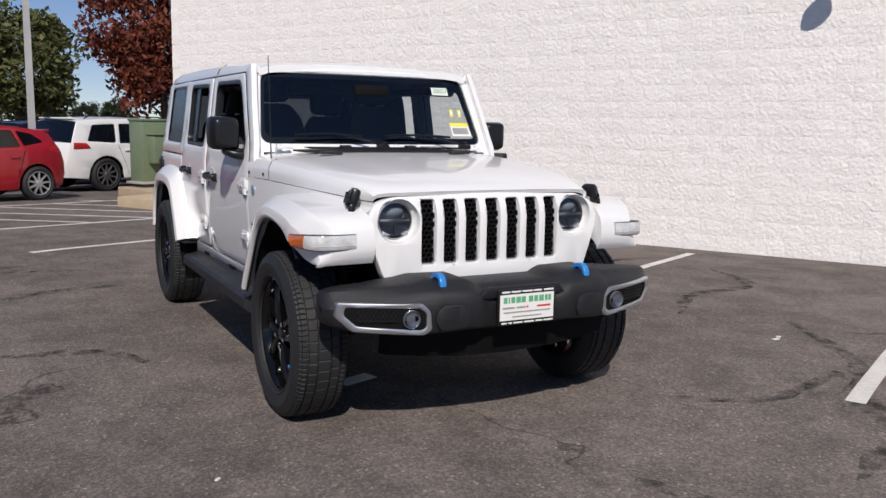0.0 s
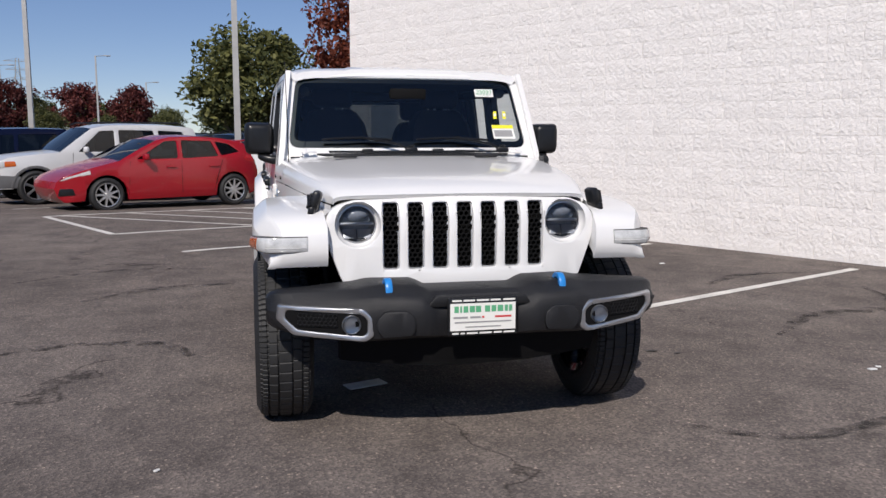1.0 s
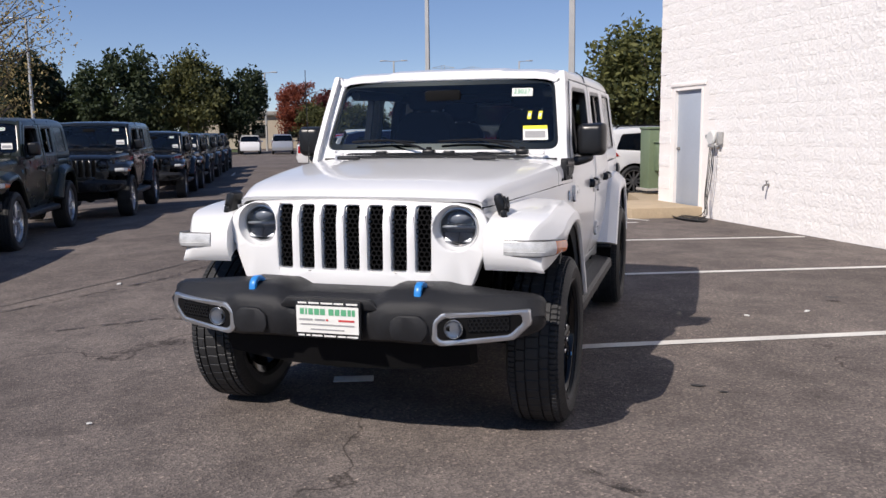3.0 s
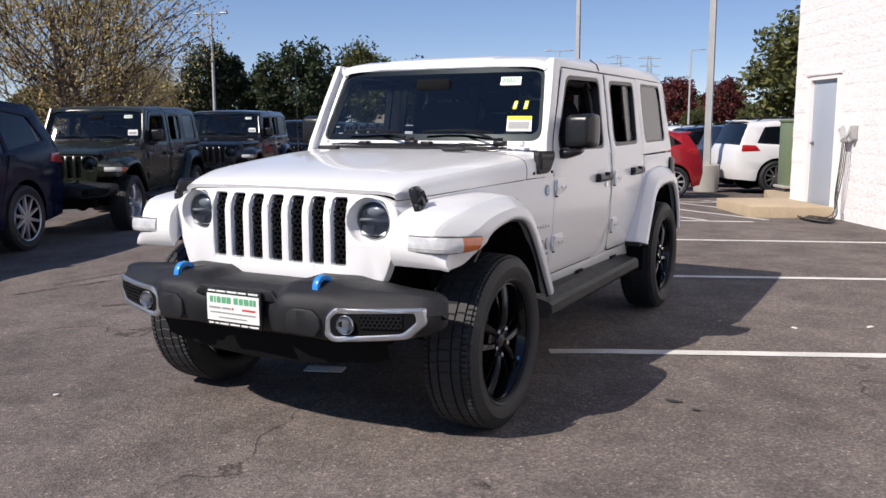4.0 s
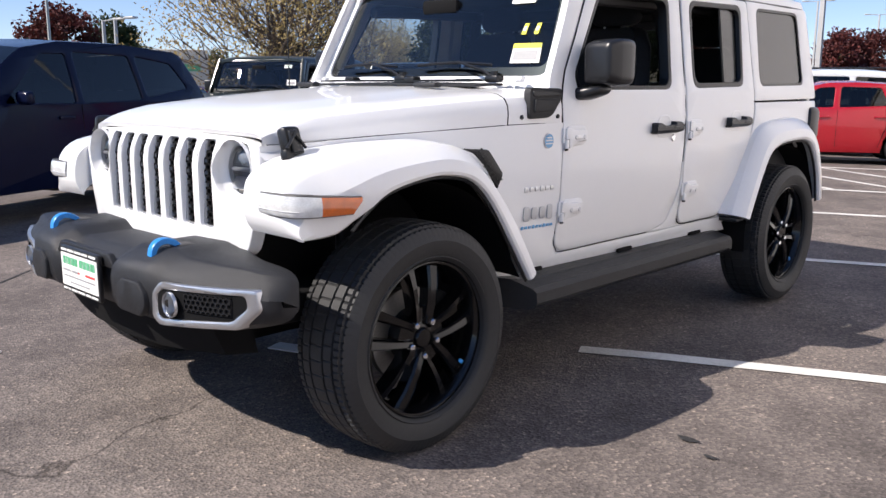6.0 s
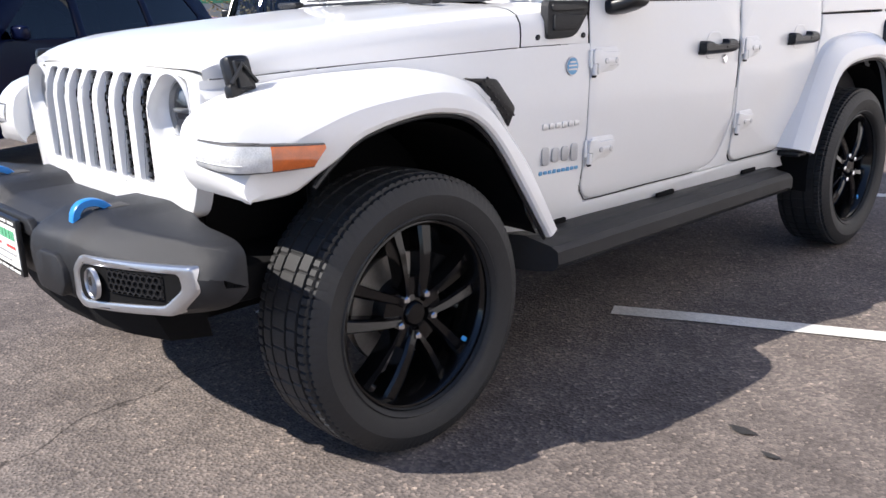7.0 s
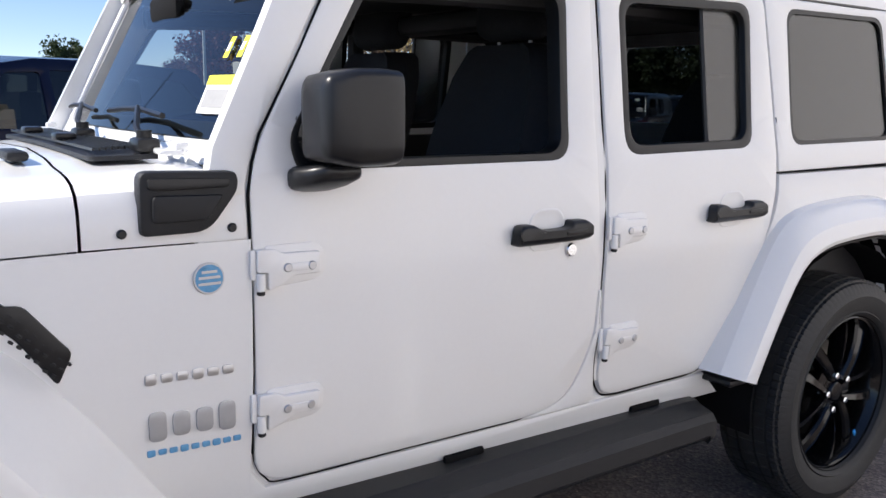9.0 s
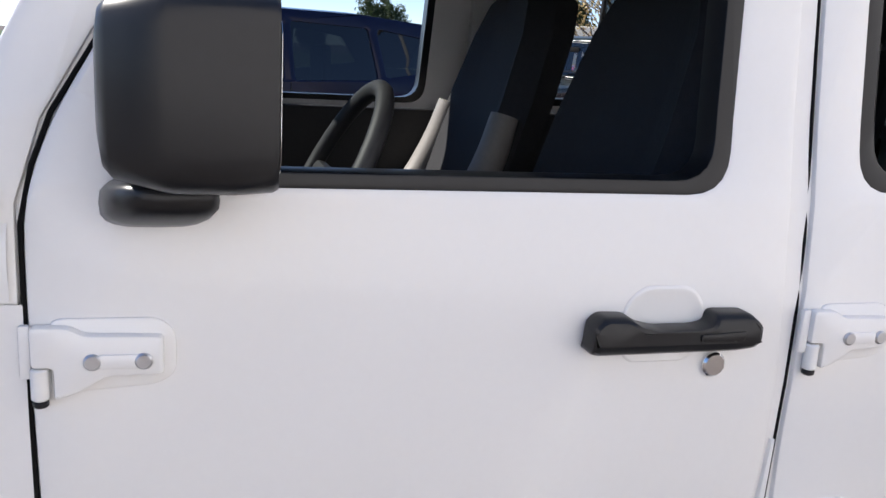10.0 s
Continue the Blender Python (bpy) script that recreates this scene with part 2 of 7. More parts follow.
def tube(pts, r, n=8, r_end=None):
    pts = [Vector(p) for p in pts]
    rings = []
    side = None
    for i, p in enumerate(pts):
        d = (pts[min(i + 1, len(pts) - 1)] - pts[max(i - 1, 0)]).normalized()
        if side is None:
            side = d.orthogonal().normalized()
        side = (side - d * side.dot(d)).normalized()
        up = d.cross(side)
        rad = r if r_end is None else r + (r_end - r) * i / (len(pts) - 1)
        rings.append([p + (side * math.cos(a) + up * math.sin(a)) * rad for a in (2 * math.pi * j / n for j in range(n))])
    return loft(rings)


def lathe(profile, n=32, m=None, wave=None):
    """Profile of (radius, height), spun about z."""
    rings = []
    for j in range(n):
        a = 2 * math.pi * j / n
        rings.append([((r + (wave(i, j, r, h) if wave else 0)) * math.cos(a), (r + (wave(i, j, r, h) if wave else 0)) * math.sin(a), h) for i, (r, h) in enumerate(profile)])
    bm = bmesh.new()
    rows = [[bm.verts.new(p) for p in r] for r in rings]
    for j in range(n):
        a, b = rows[j], rows[(j + 1) % n]
        for i in range(len(profile) - 1):
            bm.faces.new((a[i], b[i], b[i + 1], a[i + 1]))
    bmesh.ops.remove_doubles(bm, verts=bm.verts, dist=1e-6)
    bmesh.ops.recalc_face_normals(bm, faces=bm.faces)
    return moved(bm, m) if m else bm


def cyl(r, h, n=24, m=None, bev=0.0):
    b = min(bev, r * 0.5, h * 0.5)
    prof = [(0, 0), (r - b, 0), (r, b), (r, h - b), (r - b, h), (0, h)] if b else [(0, 0), (r, 0), (r, 0), (r, h), (r, h), (0, h)]
    return lathe(prof, n, m)


def lerp(a, b, t):
    return a + (b - a) * t


def table(rows):
    """Piecewise-linear lookup."""
    def f(x):
        if x <= rows[0][0]:
            return rows[0][1]
        for (a, va), (b, vb) in zip(rows, rows[1:]):
            if x <= b:
                return lerp(va, vb, (x - a) / (b - a))
        return rows[-1][1]
    return f


TO_SIDE = pose(0, 0, 0, 0, 90, 0)      # spin axis z becomes +x
TO_FRONT = pose(0, 0, 0, 90, 0, 0)     # spin axis z becomes -y


def words(text, size, m, material, parent, name="lettering", depth=0.001, font_scale=(1, 1)):
    """Raised characters in the built-in font as a mesh."""
    cu = bpy.data.curves.new(name, "FONT")
    cu.body, cu.size, cu.extrude, cu.align_x, cu.align_y = text, size, depth, "CENTER", "CENTER"
    ob = bpy.data.objects.new(name, cu)
    scene.collection.objects.link(ob)
    me = bpy.data.meshes.new_from_object(ob.evaluated_get(bpy.context.evaluated_depsgraph_get()))
    bpy.data.objects.remove(ob)
    bm = bmesh.new()
    bm.from_mesh(me)
    bpy.data.meshes.remove(me)
    bmesh.ops.scale(bm, vec=(font_scale[0], font_scale[1], 1), verts=bm.verts)
    return part(name, moved(bm, m), material, parent)

# ---- the off-road car: front axle at the origin, nose towards -y, its left side at +x ----
side_z = table([(0.40, 0.685), (0.50, 0.70), (0.58, 0.715), (0.75, 0.742), (0.95, 0.75), (1.08, 0.75), (1.19, 0.742), (1.30, 0.726), (1.62, 0.690), (1.72, 0.672)])
side_y = table([(-0.45, 0.795), (-0.2, 0.85), (0.2, 0.925), (0.55, 1.0), (0.8, 1.035), (0.9, 1.045), (1.3, 1.065), (1.85, 1.085), (2.6, 1.10), (3.4, 1.09)])


def side_x(y, z):
    """Half width of the body at a station and height."""
    return side_z(z) * side_y(y)


def on_side(out=0.0):
    return lambda y, z, w: (side_x(y, z) + w + out, y, z)


def shield_y(z):
    return 0.845 + 0.5 * (z - 1.28)


def arc(cx, cz, r, a0, a1, n):
    return [(cx + r * math.cos(radians(lerp(a0, a1, i / n))), cz + r * math.sin(radians(lerp(a0, a1, i / n)))) for i in range(n + 1)]


ZCUTS = [("v", z) for z in (0.58, 0.75, 0.95, 1.08, 1.19, 1.30, 1.46)]


def tyre_mesh(R=0.392, W=0.256, rim=0.262):
    h = W / 2
    # ribs and grooves across the tread, from the inner to the outer shoulder
    prof = [(rim, -h + 0.03), (rim + 0.02, -h + 0.012), (rim + 0.06, -h), (R - 0.045, -h + 0.004), (R - 0.015, -h + 0.02)]
    ribs = [(-h + 0.028, -0.078), (-0.070, -0.034), (-0.027, 0.027), (0.034, 0.070), (0.078, h - 0.028)]
    idx = {}
    crown = lambda x: R - 0.55 * x * x
    for k, (a, b) in enumerate(ribs):
        prof += [(crown(a) - 0.009, a), (crown(a), a + 0.001), (crown(b), b - 0.001), (crown(b) - 0.009, b)]
        idx[k] = len(prof) - 4
    prof += [(R - 0.016, h - 0.018), (R - 0.040, h - 0.005), (R - 0.050, h - 0.001), (R - 0.056, h + 0.0025), (R - 0.066, h + 0.001), (rim + 0.06, h), (rim + 0.03, h - 0.005), (rim + 0.022, h - 0.010), (rim + 0.018, h - 0.006), (rim + 0.008, h - 0.014), (rim, h - 0.03)]
    n = 500

    def wave(i, j, r, hh):
        for k, i0 in idx.items():
            if i0 <= i < i0 + 4:
                if k in (0, 4):
                    return -0.0060 if j % 5 == 0 else 0.0
                return -0.0035 if (j + 2 * k) % 10 == 0 else 0.0
        if r > R - 0.03:
            return -0.0045 if j % 5 == 0 else 0.0
        return 0.0
    return lathe(prof, n, TO_SIDE, wave)


def spoke_bm(r0=0.050, r1=0.254, w0=0.012, w1=0.021):
    """One of a pair of nearly parallel spokes, with a flat face, a thin raised edge and deep flanks."""
    rings = []
    for k in range(4):
        t = k / 3
        r = lerp(r0, r1, t)
        a = math.asin(lerp(0.026, 0.050, t) / r)
        w = lerp(w0, w1, t * t * 0.6 + t * 0.4)
        face = 0.030 + 0.020 * math.sin(math.pi * min(0.15 + 0.75 * t, 1)) - 0.004 * t
        c, s = math.cos(a), math.sin(a)
        tan, mid = Vector((0, -s, c)), Vector((0, c * r, s * r))
        rings.append([mid + tan * q * w + Vector((face + d, 0, 0)) for q, d in ((1.0, -0.010), (0.90, 0.0), (0.80, -0.0035), (-0.55, -0.0075), (-0.95, -0.016), (-1.0, -0.055), (1.0, -0.055))])
    return loft(rings)


def build_wheel(parent_name, label):
    """A wheel about the origin, outer face to +x."""
    w = thing(parent_name, label, "wheel")
    part("tyre", tyre_mesh(), RUBBER, w, sharp=25)
    part("rim", lathe([(0.262, 0.112), (0.268, 0.108), (0.268, 0.098), (0.255, 0.095), (0.248, 0.085), (0.235, 0.03), (0.228, -0.09), (0.262, -0.105)], 64, TO_SIDE), GLOSS_BLACK, w)
    off = Vector((0.045, 0, 0))
    for k in range(5):
        a = 90 + 72 * k
        for q in (-1, 1):
            sp = spoke_bm() if q > 0 else moved(spoke_bm(), Matrix.Diagonal((1, 1, -1, 1)))
            if q < 0:
                bmesh.ops.reverse_faces(sp, faces=sp.faces)
            part("spoke", moved(sp, Matrix.Translation(off) @ pose(0, 0, 0, a, 0, 0)), GLOSS_BLACK, w, sharp=18)
        web = loft([[Vector((x + 0.045, r * math.cos(radians(a + d)), r * math.sin(radians(a + d)))) for d, x in ((-20, 0.030), (-14, 0.020), (14, 0.020), (20, 0.030), (16, -0.01), (-16, -0.01))] for r in (0.045, 0.105)])
        part("web", web, GLOSS_BLACK, w, sharp=18)
        b = radians(a + 36)
        part("lug_nut", cyl(0.0115, 0.034, 6, Matrix.Translation((0.058, 0.062 * math.cos(b), 0.062 * math.sin(b))) @ TO_SIDE, 0.004), CHROME, w, "chrome lug nut")
    part("hub", lathe([(0, 0.084), (0.029, 0.082), (0.034, 0.077), (0.036, 0.068), (0.082, 0.060), (0.09, 0.0)], 40, TO_SIDE), GLOSS_BLACK, w)
    part("brake_disc", lathe([(0.06, 0.0), (0.160, 0.0), (0.163, -0.01), (0.160, -0.03), (0.06, -0.03)], 40, TO_SIDE), STEEL, w)
    part("brake_caliper", bx(-0.01, 0.13, 0.06, 0.07, 0.06, 0.14, 0.015, rx=-25), DARK, w)
    part("wheel_badge", bx(0.094, 0.205 * math.cos(radians(-35)), 0.205 * math.sin(radians(-35)), 0.004, 0.022, 0.014, 0.002, rx=-35), BLUE, w, "small blue badge on the rim")
    return w


def flare_bm(U, L, xi, full=0.912, back=None):
    """Fender flare: U and L are the upper and lower outlines in (y, z), xi the inner edge by station; back pushes the inner edge rearwards, and the nose is rounded in plan."""
    rings = []
    for i, ((uy, uz), (ly, lz), x) in enumerate(zip(U, L, xi)):
        u, l = Vector((uy, uz)), Vector((ly, lz))
        up = (u - l).normalized()
        q = lambda t: u.lerp(l, t)
        x_out = full - 0.066 * min(max((-0.33 - uy) / 0.14, 0), 1) ** 1.2
        b = Vector((back[i] if back else 0.0, 0.0))
        row = [(x, *(u + up * 0.016 + b)), (lerp(x, x_out - 0.062, 0.6), *(u + up * 0.012 + b * 0.4)), (x_out - 0.064, *(u + up * 0.004)), (x_out - 0.056, *q(0.02)), (x_out - 0.048, *q(0.07)), (x_out - 0.014, *q(0.38)), (x_out - 0.007, *q(0.44)),
               (x_out - 0.004, *q(0.52)), (x_out, *q(0.84)), (x_out - 0.004, *q(0.95)), (x_out - 0.016, *q(1.0)), (x_out - 0.03, *q(0.96)), (x_out - 0.04, *q(0.72)), (x, *q(0.60))]
        rings.append(row)
    return loft(rings)


def smooth_path(pts, sub=3):
    """Catmull-Rom through the points."""
    out = []
    P = [Vector(p) for p in pts]
    for i in range(len(P) - 1):
        a, b, c, d = P[max(i - 1, 0)], P[i], P[i + 1], P[min(i + 2, len(P) - 1)]
        for k in range(sub):
            t = k / sub
            out.append(0.5 * ((2 * b) + (c - a) * t + (2 * a - 5 * b + 4 * c - d) * t * t + (3 * b - a - 3 * c + d) * t ** 3))
    return [tuple(v) for v in out] + [tuple(P[-1])]


car = thing("suv", "white four-door off-road SUV with black bumper and black wheels", "car")


def both(name, make, material, parent=None, label="", sharp=38):
    """The same part on both sides; make() builds the left one."""
    p = parent or (car, car)
    bm = make()
    r = mirrored(bm)
    return part(name, bm, material, p[0], label, sharp), part(name, r, material, p[1], label, sharp)


# -- hood, cowl
hood_w = table([(-0.43, 0.570), (-0.3, 0.600), (0.1, 0.680), (0.6, 0.752), (0.9, 0.785)])
hood_e = table([(-0.43, 1.035), (-0.35, 1.035), (0.0, 1.052), (0.6, 1.072), (0.9, 1.074)])
hood_c = table([(-0.45, 1.080), (-0.40, 1.108), (-0.33, 1.128), (-0.2, 1.150), (0.1, 1.178), (0.45, 1.206), (0.75, 1.222)])
hood_f = [(1.0, 0.0), (1.003, 0.25), (0.998, 0.5), (0.975, 0.69), (0.93, 0.80), (0.86, 0.865), (0.76, 0.895), (0.62, 0.915), (0.54, 0.955), (0.44, 0.98), (0.25, 0.993), (0.0, 1.0)]


def hood_ring(y, drop=0.0):
    w, e, c = hood_w(y), hood_e(y) + 0.0025, hood_c(y)
    k = min(max((-0.15 - y) / 0.30, 0), 1)
    half = [(w * a, y + 0.05 * (1 - a) * (1 if y > 0.5 else 0) + k * (0.033 + 0.10 * (w * a) ** 2), e + (c - e) * b - drop) for a, b in hood_f]
    return half + [(-x, yy, z) for x, yy, z in half[-2::-1]]


hood_ys = [-0.450, -0.44, -0.41, -0.37, -0.30, -0.2, -0.05, 0.12, 0.3, 0.45, 0.55, 0.584]
rings = [hood_ring(y) for y in hood_ys]
hood = part("hood", loft([[(x * 0.99, y + 0.016, z - 0.016) for x, y, z in rings[0]]] + rings + [[(x * 0.985, y, z - 0.05) for x, y, z in reversed(r)][::-1] for r in (rings[-1],)], closed=False), WHITE, car, sharp=30)
cowl_ys = [0.590, 0.66, 0.74, 0.80, 0.88]
cowl = part("cowl", loft([hood_ring(y) for y in cowl_ys], closed=False), WHITE, car, sharp=30)
part("cowl_vent", plate(rpoly([(-0.52, 0.665), (0.52, 0.665), (0.56, 0.795), (-0.56, 0.795)], 0.02), (), 0.01, lambda x, y, w: (x, y, hood_c(y) + 0.012 - 0.012 * abs(x) + w), [("u", x) for x in (-0.3, 0, 0.3)]), BLACK_PLASTIC, car)
for k in range(9):
    part("vent_slat", bx(0, 0.68 + 0.0125 * k, 1.236 + 0.0005 * k, 0.98, 0.004, 0.006), SATIN_BLACK, car)
for x in (-0.42, 0.36):
    part("hood_bumper", bx(x, 0.55, hood_c(0.5) + 0.012, 0.13, 0.045, 0.022, 0.01), BLACK_PLASTIC, car)
for x in (-0.26, 0.14):
    part("washer_nozzle", bx(x - 0.02, 0.70, 1.245, 0.06, 0.05, 0.02, 0.008), SATIN_BLACK, car)


def bracket():
    return joined(bx(0.60, 0.80, 1.235, 0.085, 0.05, 0.012, 0.005, rz=-8), bx(0.625, 0.815, 1.245, 0.03, 0.03, 0.02, 0.006))


both("windshield_hinge", bracket, WHITE)

# -- inner fender sides and the panel ahead of the doors
for s in (1, -1):
    ys = [-0.40, -0.3, -0.15, 0.0, 0.2, 0.35, 0.45, 0.55, 0.65, 0.76, 0.84, 0.8925]
    low = table([(-0.4, 0.95), (0.2, 0.95), (0.29, 0.945), (0.39, 0.842), (0.47, 0.707), (0.565, 0.53), (0.9, 0.52)])
    rows = []
    for y in ys:
        zs = [lerp(low(y), hood_e(y), t) for t in (0, 0.25, 0.5, 0.75, 0.93, 1.0)]
        rows.append([(s * (min(side_z(z) * side_y(y), hood_w(y) + 0.004 if z > 1.0 else 9)), y, z) for z in zs])
    part("front_side_panel", loft(rows, closed=False), WHITE, car)

# -- front and rear flares
FU = smooth_path([(-0.456, 0.791), (-0.470, 0.830), (-0.466, 0.890), (-0.442, 0.940), (-0.36, 0.985), (-0.18, 1.014), (0.05, 1.026), (0.17, 1.020), (0.29, 0.972), (0.39, 0.872), (0.505, 0.735), (0.615, 0.545)])
FL = smooth_path([(-0.442, 0.773), (-0.430, 0.773), (-0.385, 0.773), (-0.315, 0.783), (-0.245, 0.838), (-0.145, 0.898), (0.02, 0.929), (0.14, 0.925), (0.235, 0.898), (0.325, 0.820), (0.435, 0.668), (0.545, 0.508)])
fx = table([(0, 0.600), (3, 0.600), (5, 0.62), (7, 0.66), (9, 0.70), (11, 0.715)])
FXI = [fx(i / 3) for i in range(len(FU))]
FBACK = [0.0] * 21 + [min(0.020 * k, 0.11) for k in range(len(FU) - 21)]
both("front_fender", lambda: flare_bm(FU, FL, FXI, back=FBACK), WHITE, sharp=20)
RU = smooth_path([(2.310, 0.555), (2.425, 0.765), (2.540, 0.945), (2.655, 1.008), (2.855, 1.028), (3.075, 1.028), (3.215, 0.995), (3.325, 0.890), (3.395, 0.730), (3.435, 0.560)])
RL = smooth_path([(2.405, 0.525), (2.495, 0.690), (2.600, 0.840), (2.710, 0.896), (2.875, 0.914), (3.055, 0.914), (3.165, 0.885), (3.250, 0.800), (3.310, 0.680), (3.345, 0.540)])
both("rear_fender", lambda: flare_bm(RU, RL, [0.77] * len(RU)), WHITE, sharp=20)


def flare_liner(U_, L_, xin):
    rows = []
    for (uy, uz), (ly, lz) in zip(U_, L_):
        rows.append([(0.852, lerp(uy, ly, 0.95), lerp(uz, lz, 0.95)), (0.80, lerp(uy, ly, 0.88), lerp(uz, lz, 0.88)), (xin, lerp(uy, ly, 0.86), lerp(uz, lz, 0.86))])
    return loft(rows, closed=False)


both("fender_liner", lambda: flare_liner(FU[8:], FL[8:], 0.46), DARK)
both("fender_liner", lambda: flare_liner(RU, RL, 0.46), DARK)
both("fender_edge", lambda: tube([(0.886, y, z - 0.006) for y, z in FL[10:]], 0.0065, 6), SATIN_BLACK)
both("fender_edge", lambda: tube([(0.886, y, z - 0.006) for y, z in RL], 0.0065, 6), SATIN_BLACK)
both("fender_foot", lambda: bx(0.80, 2.370, 0.526, 0.14, 0.085, 0.022, 0.008), SATIN_BLACK)


def liner(yc, half, z0, z1, xin):
    pts = arc(yc, 0.42, half, 15, z1, 14)
    return loft([[(xin, y, z) for y, z in pts], [(0.86, y, z) for y, z in pts]], closed=False)


both("wheel_well", lambda: joined(liner(0.03, 0.49, 0, 128, 0.42), bx(0.42, 0.09, 0.68, 0.02, 0.86, 0.6)), DARK)
both("wheel_well", lambda: joined(liner(2.92, 0.47, 0, 190, 0.45), bx(0.44, 2.92, 0.68, 0.02, 0.94, 0.6)), DARK)
both("shock_absorber", lambda: joined(tube([(0.56, -0.06, 0.42), (0.60, -0.08, 0.95)], 0.032, 10), tube([(0.56, -0.06, 0.40), (0.565, -0.062, 0.62)], 0.045, 10)), SATIN_BLACK)


def marker(a, b, z0=0.0, z1=1.0, out=0.0):
    P = smooth_path([(0.685, -0.476, 0), (0.74, -0.480, 0), (0.795, -0.480, 0), (0.842, -0.470, 0), (0.872, -0.435, 0), (0.895, -0.388, 0), (0.917, -0.275, 0)], 4)[a:b]
    rows = []
    for i, (x, y, _) in enumerate(P):
        o = Vector((x * 0.2, -0.9 if y < -0.44 else -0.2 - abs(y) * 0.2, 0)).normalized()
        if y > -0.44:
            o = Vector((0.9, -0.3, 0)).normalized()
        q = min(max((y + 0.46) / 0.17, 0), 1)
        lo, hi = lerp(0.847, 0.850, q), lerp(0.908, 0.896, q)
        lo, hi = lerp(lo, hi, z0), lerp(lo, hi, z1)
        p = Vector((x, y, 0)) + o * out
        cut = Vector((0, -0.034 * min(max((y + 0.34) / 0.065, 0), 1), 0))
        rows.append([p + cut + Vector((0, 0, lo)) - o * 0.03, p + cut + Vector((0, 0, lo)), p + cut * 0.9 + o * 0.006 + Vector((0, 0, lo + 0.008)), p + cut * 0.5 + o * 0.008 + Vector((0, 0, 0.5 * (lo + hi))), p + o * 0.004 + Vector((0, 0, hi - 0.008)), p + Vector((0, 0, hi)), p - o * 0.03 + Vector((0, 0, hi))])
    return loft(rows)


both("running_lamp", lambda: marker(0, 20), LAMP_CLEAR, label="clear running lamp")
both("lamp_housing", lambda: marker(0, 25, -0.06, 1.06, -0.004), GREY_DARK, label="dark lamp surround")
both("light_guide", lambda: marker(0, 15, 0.14, 0.44, 0.0015), WHITE, label="white light guide strip")
both("turn_signal", lambda: marker(19, 25), AMBER, label="amber turn signal")

# -- grille
def on_grille(x, z, w):
    return (x, -0.456 + 0.9 * max(z - 0.955, 0) ** 2 * 4 + 0.10 * x * x - w, z)


slots = [(-0.3255 + 0.1085 * k) for k in range(7)]


def slot_outline(x, grow=0.0):
    g = grow
    return rpoly([(x - 0.035 - g, 0.756 - g), (x + 0.035 + g, 0.756 - g), (x + 0.035 + g, 1.044 + g), (x - 0.035 - g, 1.044 + g)], 0.014, 3)


def ring_pts(cx, cz, r, n=28):
    return [(cx + r * math.cos(2 * math.pi * k / n), cz + r * math.sin(2 * math.pi * k / n)) for k in range(n)]


grille_out = rpoly([(-0.44, 0.672), (0.44, 0.672), (0.530, 0.682), (0.610, 0.90), (0.600, 1.014), (0.50, 1.054), (0, 1.070), (-0.50, 1.054), (-0.600, 1.014), (-0.610, 0.90), (-0.530, 0.682)], [0.05, 0.05, 0.05, 0.06, 0.06, 0.05, 0.1, 0.05, 0.06, 0.06, 0.05])
grille = part("grille", plate(grille_out, [slot_outline(x) for x in slots] + [ring_pts(sx * 0.468, 0.952, 0.0975) for sx in (-1, 1)], 0.05, on_grille, [("u", x) for x in (-0.52, -0.36, -0.2, 0.2, 0.36, 0.52)] + [("v", z) for z in (0.85, 0.96, 1.0, 1.05)], 0.007), WHITE, car)
for x in slots:
    part("grille_slot_trim", plate(slot_outline(x, -0.001), [slot_outline(x, -0.0042)], 0.020, lambda u, v, w: on_grille(u, v, w - 0.014), (), 0.003), GREY_TRIM, grille, "satin grey slot surround")


def honeycomb(x0, x1, z0, z1, cell, y_of, depth=0.015):
    bm = bmesh.new()
    r = cell / math.sqrt(3)
    j, z = 0, z0
    while z < z1 + r:
        x = x0 + (cell / 2 if j % 2 else 0)
        while x < x1 + cell / 2:
            o, i_, b = [], [], []
            for k in range(6):
                a = math.pi / 6 + k * math.pi / 3
                for lst, rr, dd in ((o, r, 0), (i_, r * 0.76, 0), (b, r * 0.76, depth)):
                    px, pz = min(max(x + rr * math.cos(a), x0), x1), min(max(z + rr * math.sin(a), z0), z1)
                    lst.append(bm.verts.new((px, y_of(px, pz) + dd, pz)))
            for k in range(6):
                q = (k + 1) % 6
                for f4 in ((o[k], o[q], i_[q], i_[k]), (i_[k], i_[q], b[q], b[k])):
                    bm.faces.new(f4)
            x += cell
        z += r * 1.5
        j += 1
    return bm


